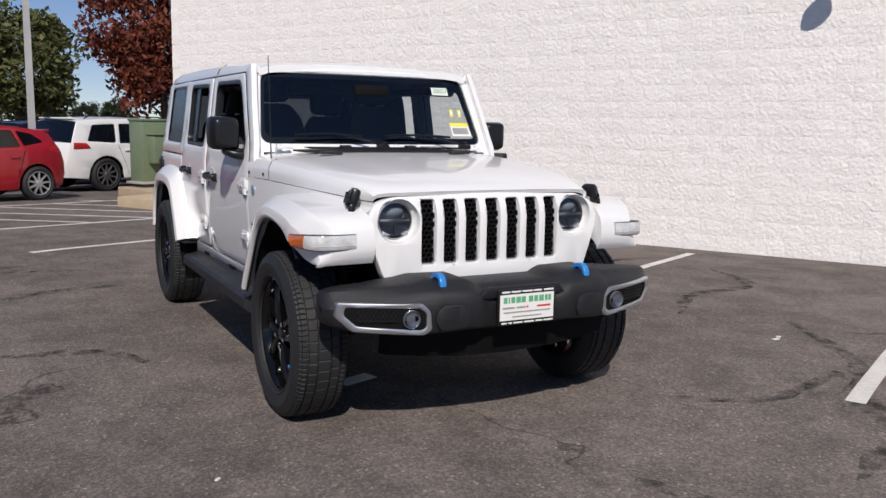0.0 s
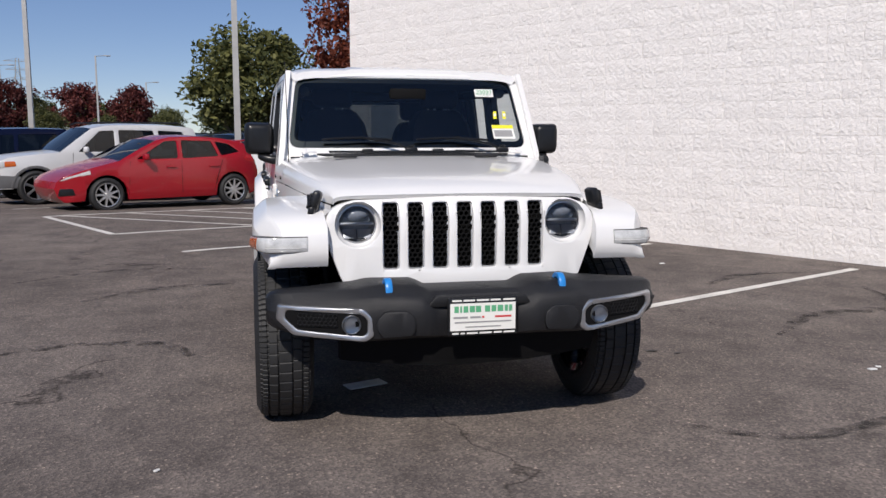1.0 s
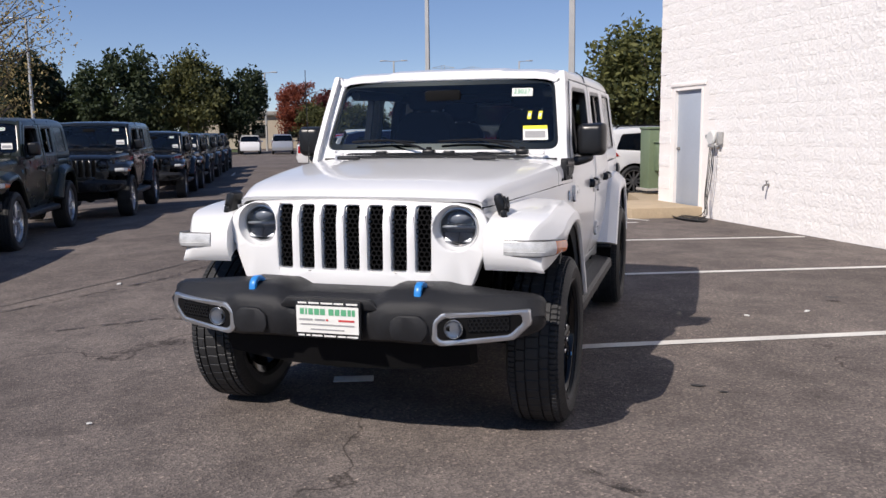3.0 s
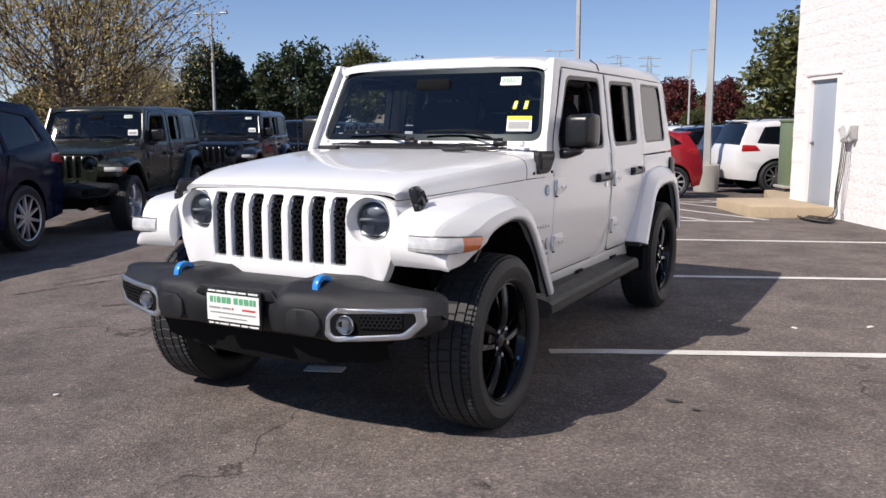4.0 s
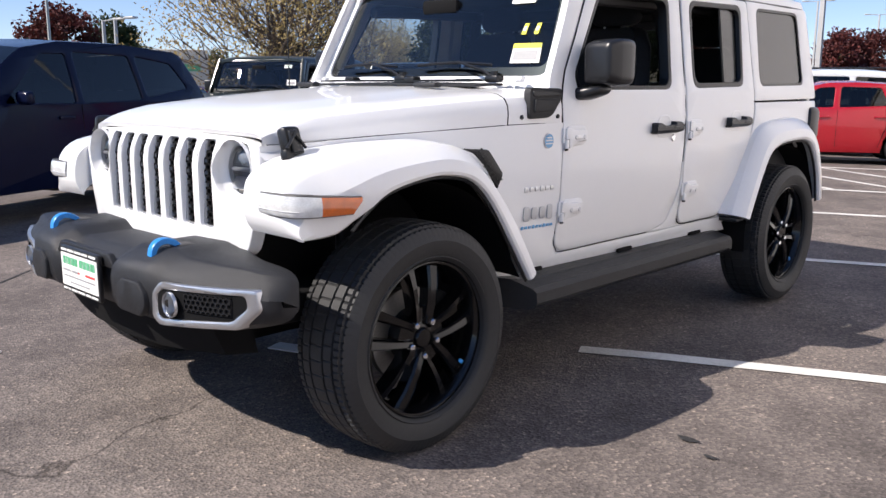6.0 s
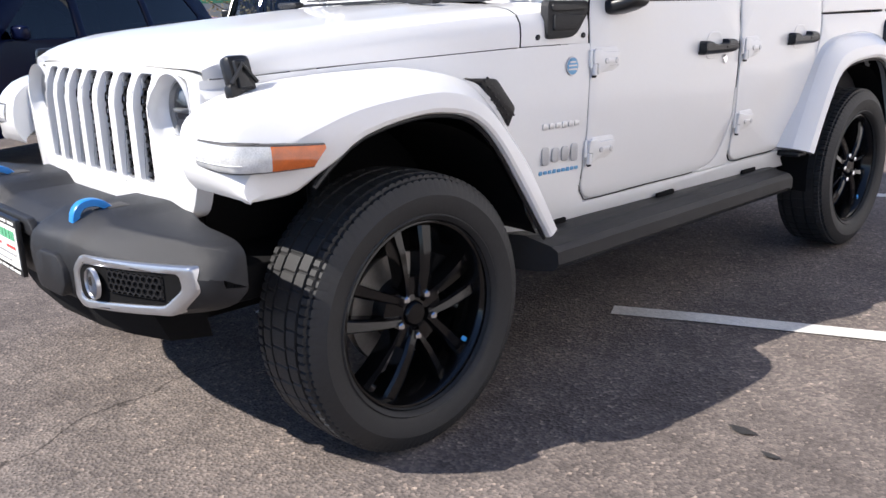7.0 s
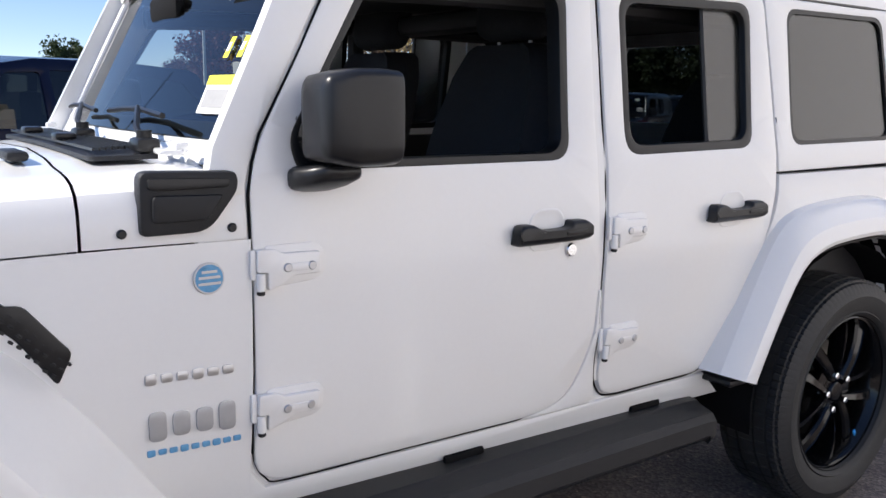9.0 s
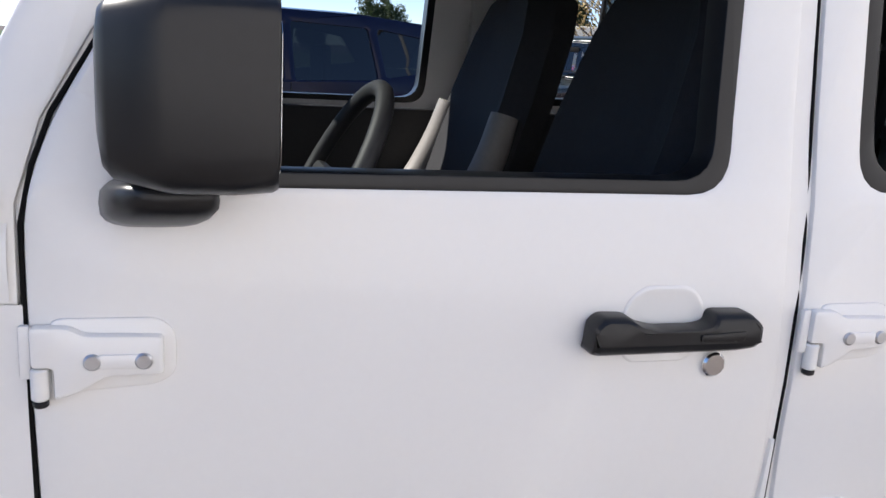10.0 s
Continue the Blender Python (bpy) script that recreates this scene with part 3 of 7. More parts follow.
for x in slots:
    part("grille_mesh", honeycomb(x - 0.036, x + 0.036, 0.754, 1.046, 0.023, lambda a, b: on_grille(a, b, 0)[1] + 0.024), DARK, grille, "black honeycomb insert", sharp=20)
part("radiator_shadow", bx(0, -0.345, 0.885, 0.80, 0.02, 0.34), DARK, grille)
for sx in (-1, 1):
    hm = Matrix.Translation((sx * 0.468, -0.400, 0.952)) @ TO_FRONT
    lamp = part("headlight", lathe([(0.0985, 0.026), (0.0968, 0.012), (0.0860, -0.014), (0.0820, -0.017), (0.0820, -0.060), (0, -0.062)], 40, hm), WHITE, car, "round headlight with dark LED projector")
    part("bowl", lathe([(0.080, -0.018), (0.074, -0.032), (0.06, -0.045), (0, -0.05)], 36, hm), LAMP_DARK, lamp)
    part("lamp_ring", lathe([(0.0845, -0.018), (0.0835, -0.010), (0.0785, -0.009), (0.0765, -0.022)], 40, hm), SILVER, lamp)
    at = Matrix.Translation((sx * 0.468, -0.372, 0.952))
    part("reflector", moved(joined(bx(-0.032, -0.008, -0.044, 0.060, 0.010, 0.046, 0.006, rx=-30, rz=8), bx(0.032, -0.008, -0.044, 0.060, 0.010, 0.046, 0.006, rx=-30, rz=-8)), at), GREY_TRIM, lamp)
    part("projector", moved(lathe([(0, 0.016), (0.02, 0.012), (0.032, 0), (0.036, -0.012)], 20), at @ Matrix.Translation((0, 0, 0.038)) @ TO_FRONT @ Matrix.Diagonal((1.5, 0.8, 1, 1))), LAMP_DARK, lamp)
    part("lamp_bar", moved(bx(0, -0.004, 0.0, 0.15, 0.02, 0.012, 0.004), at), GREY_TRIM, lamp)
    part("lens", lathe([(0, 0.004), (0.04, 0.0), (0.065, -0.006), (0.079, -0.014)], 36, hm), LENS, lamp)

# -- hood latches
def latch():
    return joined(bx(0.640, -0.325, 1.045, 0.042, 0.075, 0.10, 0.016, ry=-16, rz=12), bx(0.655, -0.330, 1.005, 0.03, 0.085, 0.045, 0.01, ry=-10, rz=12), bx(0.664, -0.328, 1.05, 0.015, 0.04, 0.07, 0.006, ry=-16, rz=12),
                  tube([(0.668, -0.36, 1.03), (0.672, -0.33, 1.075), (0.668, -0.29, 1.03)], 0.006, 6))


both("hood_latch", latch, SATIN_BLACK, label="black rubber hood latch")

# -- front bumper
def bump_y(x):
    a = abs(x)
    return -0.722 + 0.10 * max(a - 0.30, 0) + 0.55 * max(a - 0.42, 0) ** 2 + 5.0 * max(a - 0.80, 0) ** 2


def bumper_ring(x):
    a = abs(x)
    y = bump_y(x)
    top = table([(0, 0.688), (0.19, 0.688), (0.245, 0.716), (0.44, 0.718), (0.505, 0.706), (0.78, 0.692), (0.83, 0.686), (0.855, 0.672), (0.864, 0.656)])(a)
    bot = table([(0, 0.500), (0.17, 0.500), (0.24, 0.510), (0.50, 0.498), (0.70, 0.512), (0.79, 0.530), (0.835, 0.542), (0.855, 0.554), (0.864, 0.568)])(a)
    proud = table([(0, -0.012), (0.17, -0.012), (0.225, 0.014), (0.44, 0.010), (0.47, 0.0), (0.9, 0)])(a)
    back = -0.44 if a < 0.6 else lerp(-0.44, -0.475, min((a - 0.6) / 0.06, 1))
    shelf = table([(0, 0.085), (0.19, 0.085), (0.255, 0.10), (0.44, 0.10), (0.505, 0.075), (0.855, 0.055)])(a)
    f = y - proud
    return [(x, back, top + 0.006), (x, f + shelf, top + 0.004), (x, f + shelf - 0.014, top - 0.003), (x, f + 0.034, top - 0.026), (x, f + 0.014, top - 0.042), (x, f + 0.005, top - 0.058), (x, f, lerp(top, bot, 0.45)), (x, f + 0.003, bot + 0.05), (x, f + 0.016, bot + 0.015), (x, f + 0.045, bot), (x, back, bot + 0.02)]


bxs = [0, 0.08, 0.165, 0.19, 0.225, 0.255, 0.32, 0.40, 0.44, 0.47, 0.505, 0.56, 0.64, 0.70, 0.75, 0.79, 0.82, 0.842, 0.856, 0.864]
bumper = part("front_bumper", loft([bumper_ring(x) for x in [-v for v in bxs[:0:-1]] + bxs]), BLACK_PLASTIC, car, "black grained plastic bumper", sharp=34)
for sx in (-1, 1):
    fog_hole = [(0.440, 0.602), (0.482, 0.642), (0.818, 0.650), (0.826, 0.590), (0.760, 0.528), (0.472, 0.506), (0.440, 0.528)]
    inner = [(0.466, 0.598), (0.494, 0.620), (0.784, 0.630), (0.790, 0.597), (0.742, 0.552), (0.484, 0.530), (0.467, 0.542)]

    def on_bump(o, sx=sx):
        return lambda x, z, w: (sx * x, bump_y(x) - o - w, z)
    bz = part("fog_bezel", plate(rpoly(fog_hole, 0.012), [rpoly(inner, 0.012)], 0.05, on_bump(0.006), [("u", v) for v in (0.5, 0.58, 0.66, 0.74)], 0.007), SILVER, bumper, "satin silver fog lamp surround")
    part("fog_recess", plate(rpoly(inner, 0.018), (), 0.0, on_bump(0.001), [("u", v) for v in (0.58, 0.68)]), DARK, bz)
    part("fog_mesh", honeycomb(0.585, 0.742, 0.566, 0.622, 0.017, lambda a, b: bump_y(a) - 0.006, 0.005) if sx > 0 else mirrored(honeycomb(0.585, 0.742, 0.566, 0.622, 0.017, lambda a, b: bump_y(a) - 0.006, 0.005)), SATIN_BLACK, bz, sharp=20)
    fm = Matrix.Translation((sx * 0.530, bump_y(0.530) - 0.004, 0.578)) @ TO_FRONT
    fog = part("fog_lamp", lathe([(0.039, 0.0), (0.039, 0.006), (0.037, 0.010), (0.034, 0.004), (0.02, 0.0), (0, 0.002)], 28, fm), SILVER, bz, "round clear fog lamp")
    part("lens", lathe([(0, 0.013), (0.02, 0.011), (0.035, 0.006)], 24, fm), LENS, fog)
    part("bumper_pad", plate(rpoly([(0.285, 0.530), (0.405, 0.522), (0.432, 0.56), (0.430, 0.60), (0.398, 0.632), (0.31, 0.634), (0.275, 0.605), (0.272, 0.560)], 0.014), (), 0.03, on_bump(0.024), [("u", 0.33)], 0.008), BLACK_PLASTIC, bumper)
    hook = smooth_path([(0, -0.575, 0.712), (0, -0.594, 0.732), (0, -0.622, 0.741), (0, -0.648, 0.736), (0, -0.664, 0.716), (0, -0.667, 0.680)], 3)
    rows = []
    for i, (_, hy, hz) in enumerate(hook):
        d = (Vector(hook[min(i + 1, len(hook) - 1)]) - Vector(hook[max(i - 1, 0)])).normalized()
        n_ = Vector((0, -d.z, d.y)) * 0.010
        rows.append([Vector((sx * 0.372 + ex * 0.014, hy, hz)) + n_ * k for ex, k in ((-1, -0.8), (-0.8, -1), (0.8, -1), (1, -0.8), (1, 0.8), (0.8, 1), (-0.8, 1), (-1, 0.8))])
    part("tow_hook", loft(rows), BLUE, car, "bright blue tow hook")
    part("hook_mount", bx(sx * 0.372, -0.560, 0.716, 0.060, 0.06, 0.018, 0.006), GREY_DARK, bumper)
part("bumper_insert", plate(rpoly([(-0.225, 0.640), (0.225, 0.640), (0.185, 0.686), (-0.185, 0.686)], 0.010), (), 0.02, lambda x, z, w: (x, -0.722 - w, z), (), 0.005), BLACK_PLASTIC, bumper)
part("air_dam", loft([[(x, -0.45, 0.52), (x, -0.655 + 0.2 * x * x, 0.51), (x, -0.60 + 0.2 * x * x, 0.36 + 0.1 * x * x), (x, -0.42, 0.34 + 0.1 * x * x)] for x in (-0.56, -0.4, -0.25, 0, 0.25, 0.4, 0.56)]), DARK, car)
# dealer plate
pf = part("licence_plate", plate(rpoly([(-0.142, 0.520), (0.152, 0.520), (0.152, 0.678), (-0.142, 0.678)], 0.006), (), 0.012, lambda x, z, w: (x, -0.742 - w, z), (), 0.003), SATIN_BLACK, car, "dealer plate in a black frame")
py = -0.7435
part("plate_card", plate([(-0.133, 0.542), (0.143, 0.542), (0.143, 0.655), (-0.133, 0.655)], (), 0.002, lambda x, z, w: (x, py - w, z)), PAPER, pf)


def bar(x0, x1, z, h, m_, par, y=py - 0.0015, name="printed_bar"):
    return part(name, plate([(x0, z - h / 2), (x1, z - h / 2), (x1, z + h / 2), (x0, z + h / 2)], (), 0.001, lambda x, zz, w: (x, y - w, zz)), m_, par)


for x0, x1 in ((-0.116, -0.098), (-0.092, -0.084), (-0.078, -0.058), (-0.052, -0.030), (-0.026, -0.004), (0.012, 0.034), (0.040, 0.060), (0.066, 0.090), (0.096, 0.110), (0.114, 0.128)):
    bar(x0, x1, 0.631, 0.026, INK_GREEN, pf)
for x0, x1 in ((-0.12, -0.06), (-0.05, -0.005), (0.0, 0.01), (0.055, 0.125)):
    bar(x0, x1, 0.597, 0.008, INK_RED if 0.05 < x0 or x0 == 0 else INK, pf)
bar(-0.115, 0.125, 0.577, 0.006, INK, pf)
bar(-0.07, 0.08, 0.557, 0.005, INK, pf)
for x0, x1 in ((-0.125, -0.085), (-0.078, -0.03), (-0.022, 0.03), (0.036, 0.078), (0.09, 0.14)):
    bar(x0, x1, 0.667, 0.0075, PAPER, pf)
for x0, x1 in ((-0.125, -0.098), (-0.09, -0.072), (-0.064, -0.018), (-0.010, 0.042), (0.05, 0.085), (0.092, 0.14)):
    bar(x0, x1, 0.531, 0.0070, PAPER, pf)

# -- windshield frame and glass
def on_shield(out=0.0):
    return lambda x, z, w: (x, shield_y(z) - (w + out) * 0.894 + 0.10 * x * x, z + (w + out) * 0.447)


glass_out = rpoly([(-0.702, 1.264), (0.702, 1.264), (0.645, 1.664), (-0.645, 1.664)], 0.06, 6)
frame_out = rpoly([(-0.760, 1.180), (0.760, 1.180), (0.756, 1.26), (0.706, 1.700), (-0.706, 1.700), (-0.756, 1.26)], [0.0, 0.0, 0.02, 0.06, 0.06, 0.02], 5)
ws_frame = part("windshield_frame", plate(frame_out, [glass_out], 0.045, on_shield(), [("u", x) for x in (-0.5, -0.25, 0, 0.25, 0.5)], 0.018), WHITE, car)
ws = part("windshield", plate(glass_out, (), 0.0, on_shield(-0.012), [("u", x) for x in (-0.5, -0.25, 0, 0.25, 0.5)]), WINDSHIELD, ws_frame, "clear windshield with paper stickers")
band_in = rpoly([(-0.678, 1.300), (0.678, 1.300), (0.632, 1.640), (-0.632, 1.640)], 0.05, 6)
part("windshield_band", plate(glass_out, [band_in], 0.0, on_shield(-0.016), [("u", x) for x in (-0.5, -0.25, 0, 0.25, 0.5)]), SATIN_BLACK, ws_frame)


def sticker(pts, m_, o=-0.019, name="sticker", par=None):
    return part(name, plate(pts, (), 0.0, on_shield(o)), m_, par or ws)


num = sticker([(0.414, 1.562), (0.532, 1.562), (0.529, 1.608), (0.411, 1.608)], PAPER, -0.006, "number_sticker")
words("23027", 0.042, Matrix.Translation((0.471, shield_y(1.585) - 0.0015 + 0.022, 1.585)) @ pose(0, 0, 0, 63.4, 0, 0), INK_GREEN, num, "number_lettering", 0.0004, (0.95, 0.95))
lab = sticker([(0.502, 1.312), (0.642, 1.312), (0.630, 1.392), (0.494, 1.392)], PAPER, -0.006, "price_label")
sticker([(0.497, 1.372), (0.633, 1.372), (0.630, 1.392), (0.494, 1.392)], YELLOW, -0.0045, "yellow_strip", lab)
sticker([(0.512, 1.324), (0.626, 1.324), (0.622, 1.362), (0.507, 1.362)], INK, -0.005, "print_block", lab)
for x in (0.525, 0.585):
    sticker([(x - 0.012, 1.43), (x + 0.010, 1.43), (x + 0.012, 1.475), (x - 0.008, 1.475)], YELLOW, -0.006, "yellow_tab")
    sticker([(x - 0.008, 1.444), (x + 0.006, 1.444), (x + 0.008, 1.462), (x - 0.005, 1.462)], PAPER, -0.0045, "tab_print", ws.children[-1])


def wiper(x0, x1, xt):
    b = Vector((x0, 0.775, 1.245))
    t = Vector((xt, shield_y(1.315) - 0.028 + 0.05 * xt * xt, 1.318))
    arm = tube([b, b.lerp(t, 0.25) + Vector((0, -0.012, 0.015)), t], 0.0085, 6, 0.006)
    piv = joined(bx(*b, 0.07, 0.05, 0.03, 0.01), cyl(0.016, 0.03, 12, Matrix.Translation(b)))
    blade = tube([(x1, shield_y(1.305) - 0.024 + 0.08 * x1 * x1, 1.305), (lerp(x1, xt, 0.5), shield_y(1.31) - 0.022 + 0.04 * xt * xt, 1.312), (xt, shield_y(1.312) - 0.024 + 0.05 * xt * xt, 1.314), (xt + (xt - x1) * 0.8, shield_y(1.305) - 0.022, 1.302)], 0.007, 6)
    return arm, piv, blade


for x0, x1, xt in ((-0.02, -0.52, -0.30), (0.52, 0.02, 0.26)):
    a, p, b = wiper(x0, x1, xt)
    w = part("wiper", a, SATIN_BLACK, car, "black wiper arm and blade")
    part("wiper_base", p, SATIN_BLACK, w)
    part("wiper_blade", b, SATIN_BLACK, w)
part("antenna", joined(tube([(-0.715, 0.66, 1.15), (-0.725, 0.665, 1.72)], 0.0035, 6, 0.002), cyl(0.014, 0.03, 12, Matrix.Translation((-0.715, 0.66, 1.14)))), SATIN_BLACK, car, "thin black whip antenna")

# -- doors
DOOR_F = rpoly([(0.900, 0.538), (1.66, 0.540), (1.765, 0.572), (1.820, 0.72), (1.828, 0.90), (1.812, 1.14), (1.812, 1.652), (1.140, 1.652), (0.922, 1.265), (0.8945, 1.18)], [0.09, 0.05, 0.09, 0.08, 0.1, 0.1, 0.03, 0.05, 0.1, 0.06], 5)
WIN_F = rpoly([(1.000, 1.203), (1.716, 1.203), (1.732, 1.620), (1.195, 1.614), (0.985, 1.262)], [0.02, 0.055, 0.055, 0.06, 0.04], 5)
DOOR_R = rpoly([(1.875, 0.546), (2.29, 0.547), (2.33, 0.58), (2.53, 0.95), (2.556, 1.12), (2.545, 1.33), (2.515, 1.652), (1.842, 1.652), (1.846, 1.14), (1.848, 0.80)], [0.08, 0.05, 0.03, 0.1, 0.08, 0.08, 0.03, 0.03, 0.1, 0.1], 5)
WIN_R = rpoly([(1.915, 1.208), (2.437, 1.216), (2.447, 1.624), (1.912, 1.614)], 0.055, 5)
QUARTER = rpoly([(2.640, 1.217), (3.242, 1.222), (3.190, 1.628), (2.632, 1.624)], 0.05, 5)


def inset(poly, d):
    c = Vector((sum(p[0] for p in poly) / len(poly), sum(p[1] for p in poly) / len(poly)))
    ext = [max(abs(p[i] - c[i]) for p in poly) for i in (0, 1)]
    return [(c.x + (p[0] - c.x) * (1 - d / ext[0]), c.y + (p[1] - c.y) * (1 - d / ext[1])) for p in poly]


def cup_line(y0, z0, k=1.0):
    return rpoly([(y0 + 0.112 + a * k, z0 + b * k) for a, b in ((-0.040, -0.042), (0.040, -0.042), (0.058, -0.022), (0.058, 0.030), (0.038, 0.054), (-0.028, 0.054), (-0.050, 0.030), (-0.052, -0.022))], 0.016, 4)


front_doors = both("front_door", lambda: plate(DOOR_F, [WIN_F], 0.05, on_side(), ZCUTS, 0.007), WHITE, label="white door with its window lowered")
# Dark tube draws the shaded gap and seal along the door's front edge.
both("door_seal", lambda: tube([on_side(-0.004)(y, z, 0) for y, z in ((0.897, 0.62), (0.8945, 0.85), (0.893, 1.06), (0.893, 1.16), (0.905, 1.22), (0.925, 1.275), (1.020, 1.435), (1.132, 1.645))], 0.0030, 6), DARK, front_doors, "black tube drawn for the shaded gap and seal of the door")
rear_doors = both("rear_door", lambda: plate(DOOR_R, [WIN_R], 0.05, on_side(), ZCUTS, 0.007), WHITE, label="white rear door with its window lowered")
for doors, win in ((front_doors, WIN_F), (rear_doors, WIN_R)):
    both("window_seal", lambda: plate(inset(win, -0.004), [inset(win, 0.022)], 0.045, on_side(-0.002), ZCUTS, 0.003), SATIN_BLACK, doors)
both("vent_glass", lambda: plate([(2.268, 1.235), (2.425, 1.235), (2.432, 1.605), (2.265, 1.605)], (), 0.0, on_side(-0.022), ZCUTS), PRIVACY, rear_doors, "fixed tinted pane")
both("window_divider", lambda: tube([(side_x(2.27, 1.23) - 0.03, 2.268, 1.225), (side_x(2.27, 1.6) - 0.03, 2.265, 1.605)], 0.008, 6), SATIN_BLACK, rear_doors)


def handle(y0, z0, length):
    k = length / 0.241
    pts = [(0.004, -0.020), (0.016, -0.027), (0.206, -0.025), (0.232, -0.020), (0.241, -0.010), (0.241, 0.012), (0.226, 0.026), (0.176, 0.027), (0.168, 0.013), (0.150, 0.009), (0.095, 0.009), (0.072, 0.014), (0.056, 0.024), (0.022, 0.025), (0.006, 0.014)]
    grip = plate(rpoly([(y0 + a * k, z0 + b) for a, b in pts], 0.006, 3), (), 0.030, lambda u, v, w: (side_x(u, z0) + 0.036 + w - 9.0 * max(abs(v - z0) - 0.008, 0) ** 2 * 4, u, v), [("v", z0 - 0.01), ("v", z0 + 0.006)], 0.006)
    slot = plate(rpoly([(y0 + a * k, z0 + b) for a, b in ((0.150, -0.006), (0.212, -0.007), (0.214, 0.006), (0.150, 0.003))], 0.003), (), 0.004, lambda u, v, w: (side_x(u, z0) + 0.0385 + w, u, v), (), 0.001)
    return joined(grip, slot)


def cup(y0, z0):
    """Pressed cup behind the grip: a soft rim round a shallow dish."""
    rows = [[(side_x(u, v) + d, u, v) for u, v in cup_line(y0, z0, k)] for k, d in ((1.06, 0.0003), (1.02, 0.0022), (0.97, 0.0024), (0.90, 0.0010), (0.60, 0.0008))]
    return loft(rows, caps=True)


for doors, y0, z0 in ((front_doors, 1.524, 1.030), (rear_doors, 2.226, 1.036)):
    both("handle_cup", lambda: cup(y0, z0), WHITE, doors)
    both("handle", lambda: handle(y0, z0, 0.241), SATIN_BLACK, doors, "black door handle", 24)
both("door_lock", lambda: cyl(0.017, 0.010, 20, Matrix.Translation((side_x(1.719, 0.98) - 0.002, 1.719, 0.980)) @ TO_SIDE, 0.003), CHROME, front_doors, "chrome lock barrel")


def hinge(y, z, l):
    """Cast strap hinge: a tall knuckle block that narrows to a two-bolt arm with a raised bar, over a pressed pad."""
    x = side_x(y, z)
    on = lambda o: lambda u, v, w: (side_x(u, v) + o + w, u, v)
    k = l / 0.137
    pad = plate(rpoly([(y + 0.020, z - 0.040), (y + 0.130 * k, z - 0.032), (y + 0.150 * k, z - 0.018), (y + 0.150 * k, z + 0.030), (y + 0.132 * k, z + 0.046), (y + 0.020, z + 0.046)], 0.014), (), 0.006, on(0.0035), (), 0.003)
    arm = plate(rpoly([(y + 0.024, z - 0.043), (y + 0.050 * k, z - 0.034), (y + 0.078 * k, z - 0.017), (y + 0.137 * k, z - 0.016), (y + 0.137 * k, z + 0.028), (y + 0.056 * k, z + 0.030), (y + 0.040 * k, z + 0.039), (y + 0.002, z + 0.040), (y + 0.002, z - 0.006), (y + 0.024, z - 0.006)], 0.006), (), 0.014, on(0.016), (), 0.004)
    bar_ = plate(rpoly([(y + 0.070 * k, z - 0.007), (y + 0.112 * k, z - 0.007), (y + 0.112 * k, z + 0.009), (y + 0.070 * k, z + 0.009)], 0.004), (), 0.004, on(0.0185), (), 0.0015)
    return joined(pad, arm, bar_, cyl(0.0095, 0.036, 14, Matrix.Translation((x + 0.009, y + 0.010, z - 0.043)), 0.002), bx(x + 0.004, y - 0.004, z + 0.010, 0.010, 0.012, 0.060, 0.003))


def hinge_cap(y, z):
    return cyl(0.0085, 0.008, 12, Matrix.Translation((side_x(y, z) + 0.009, y + 0.010, z - 0.051)), 0.002)


def bolt(y, z):
    return cyl(0.0095, 0.006, 16, Matrix.Translation((side_x(y, z) + 0.014, y, z + 0.001)) @ TO_SIDE, 0.002)


for doors, y, l, b in ((front_doors, 0.897, 0.137, (0.961, 1.013)), (rear_doors, 1.852, 0.125, (1.913, 1.963))):
    for z in (1.013, 0.715):
        hs = both("door_hinge", lambda: hinge(y, z, l), WHITE, doors)
        both("hinge_cap", lambda: hinge_cap(y, z), SATIN_BLACK, hs)
        for yb in b:
            both("hinge_bolt", lambda: bolt(yb, z), SILVER, hs)


def mirror_head():
    rings = []
    for y, gx, gz, sh in ((0.942, 0.50, 0.58, 0.0), (0.946, 0.70, 0.78, 0.0), (0.954, 0.80, 0.87, 0.0), (0.996, 0.965, 0.975, 0.0), (1.006, 0.99, 0.995, 0), (1.06, 1.0, 1.0, 0), (1.095, 0.97, 0.97, 0), (1.10, 0.94, 0.94, 0)):
        row = []
        for k in range(28):
            a = 2 * math.pi * k / 28
            c, s = math.cos(a), math.sin(a)
            e = 0.33
            row.append((0.868 + 0.084 * gx * math.copysign(abs(c) ** e, c), y + 0.045 + 0.028 * (0.82 - (0.848 + 0.082 * c)), 1.308 + 0.093 * gz * math.copysign(abs(s) ** e, s) + 0.006 * c))
        rings.append(row)
    return loft(rings)


def mirror_foot():
    ring = [(math.copysign(abs(math.cos(a)) ** 0.6, math.cos(a)), math.copysign(abs(math.sin(a)) ** 0.6, math.sin(a))) for a in [math.pi * k / 10 for k in range(20)]]
    rings = [[(x, yc + dy * 0.5 * w, zc + dz * 0.5 * h) for dy, dz in ring] for x, yc, zc, w, h in ((0.760, 1.030, 1.186, 0.108, 0.054), (0.80, 1.028, 1.187, 0.112, 0.052), (0.84, 1.036, 1.195, 0.104, 0.046), (0.868, 1.046, 1.203, 0.092, 0.036), (0.880, 1.050, 1.207, 0.066, 0.018))]
    return loft(rings)


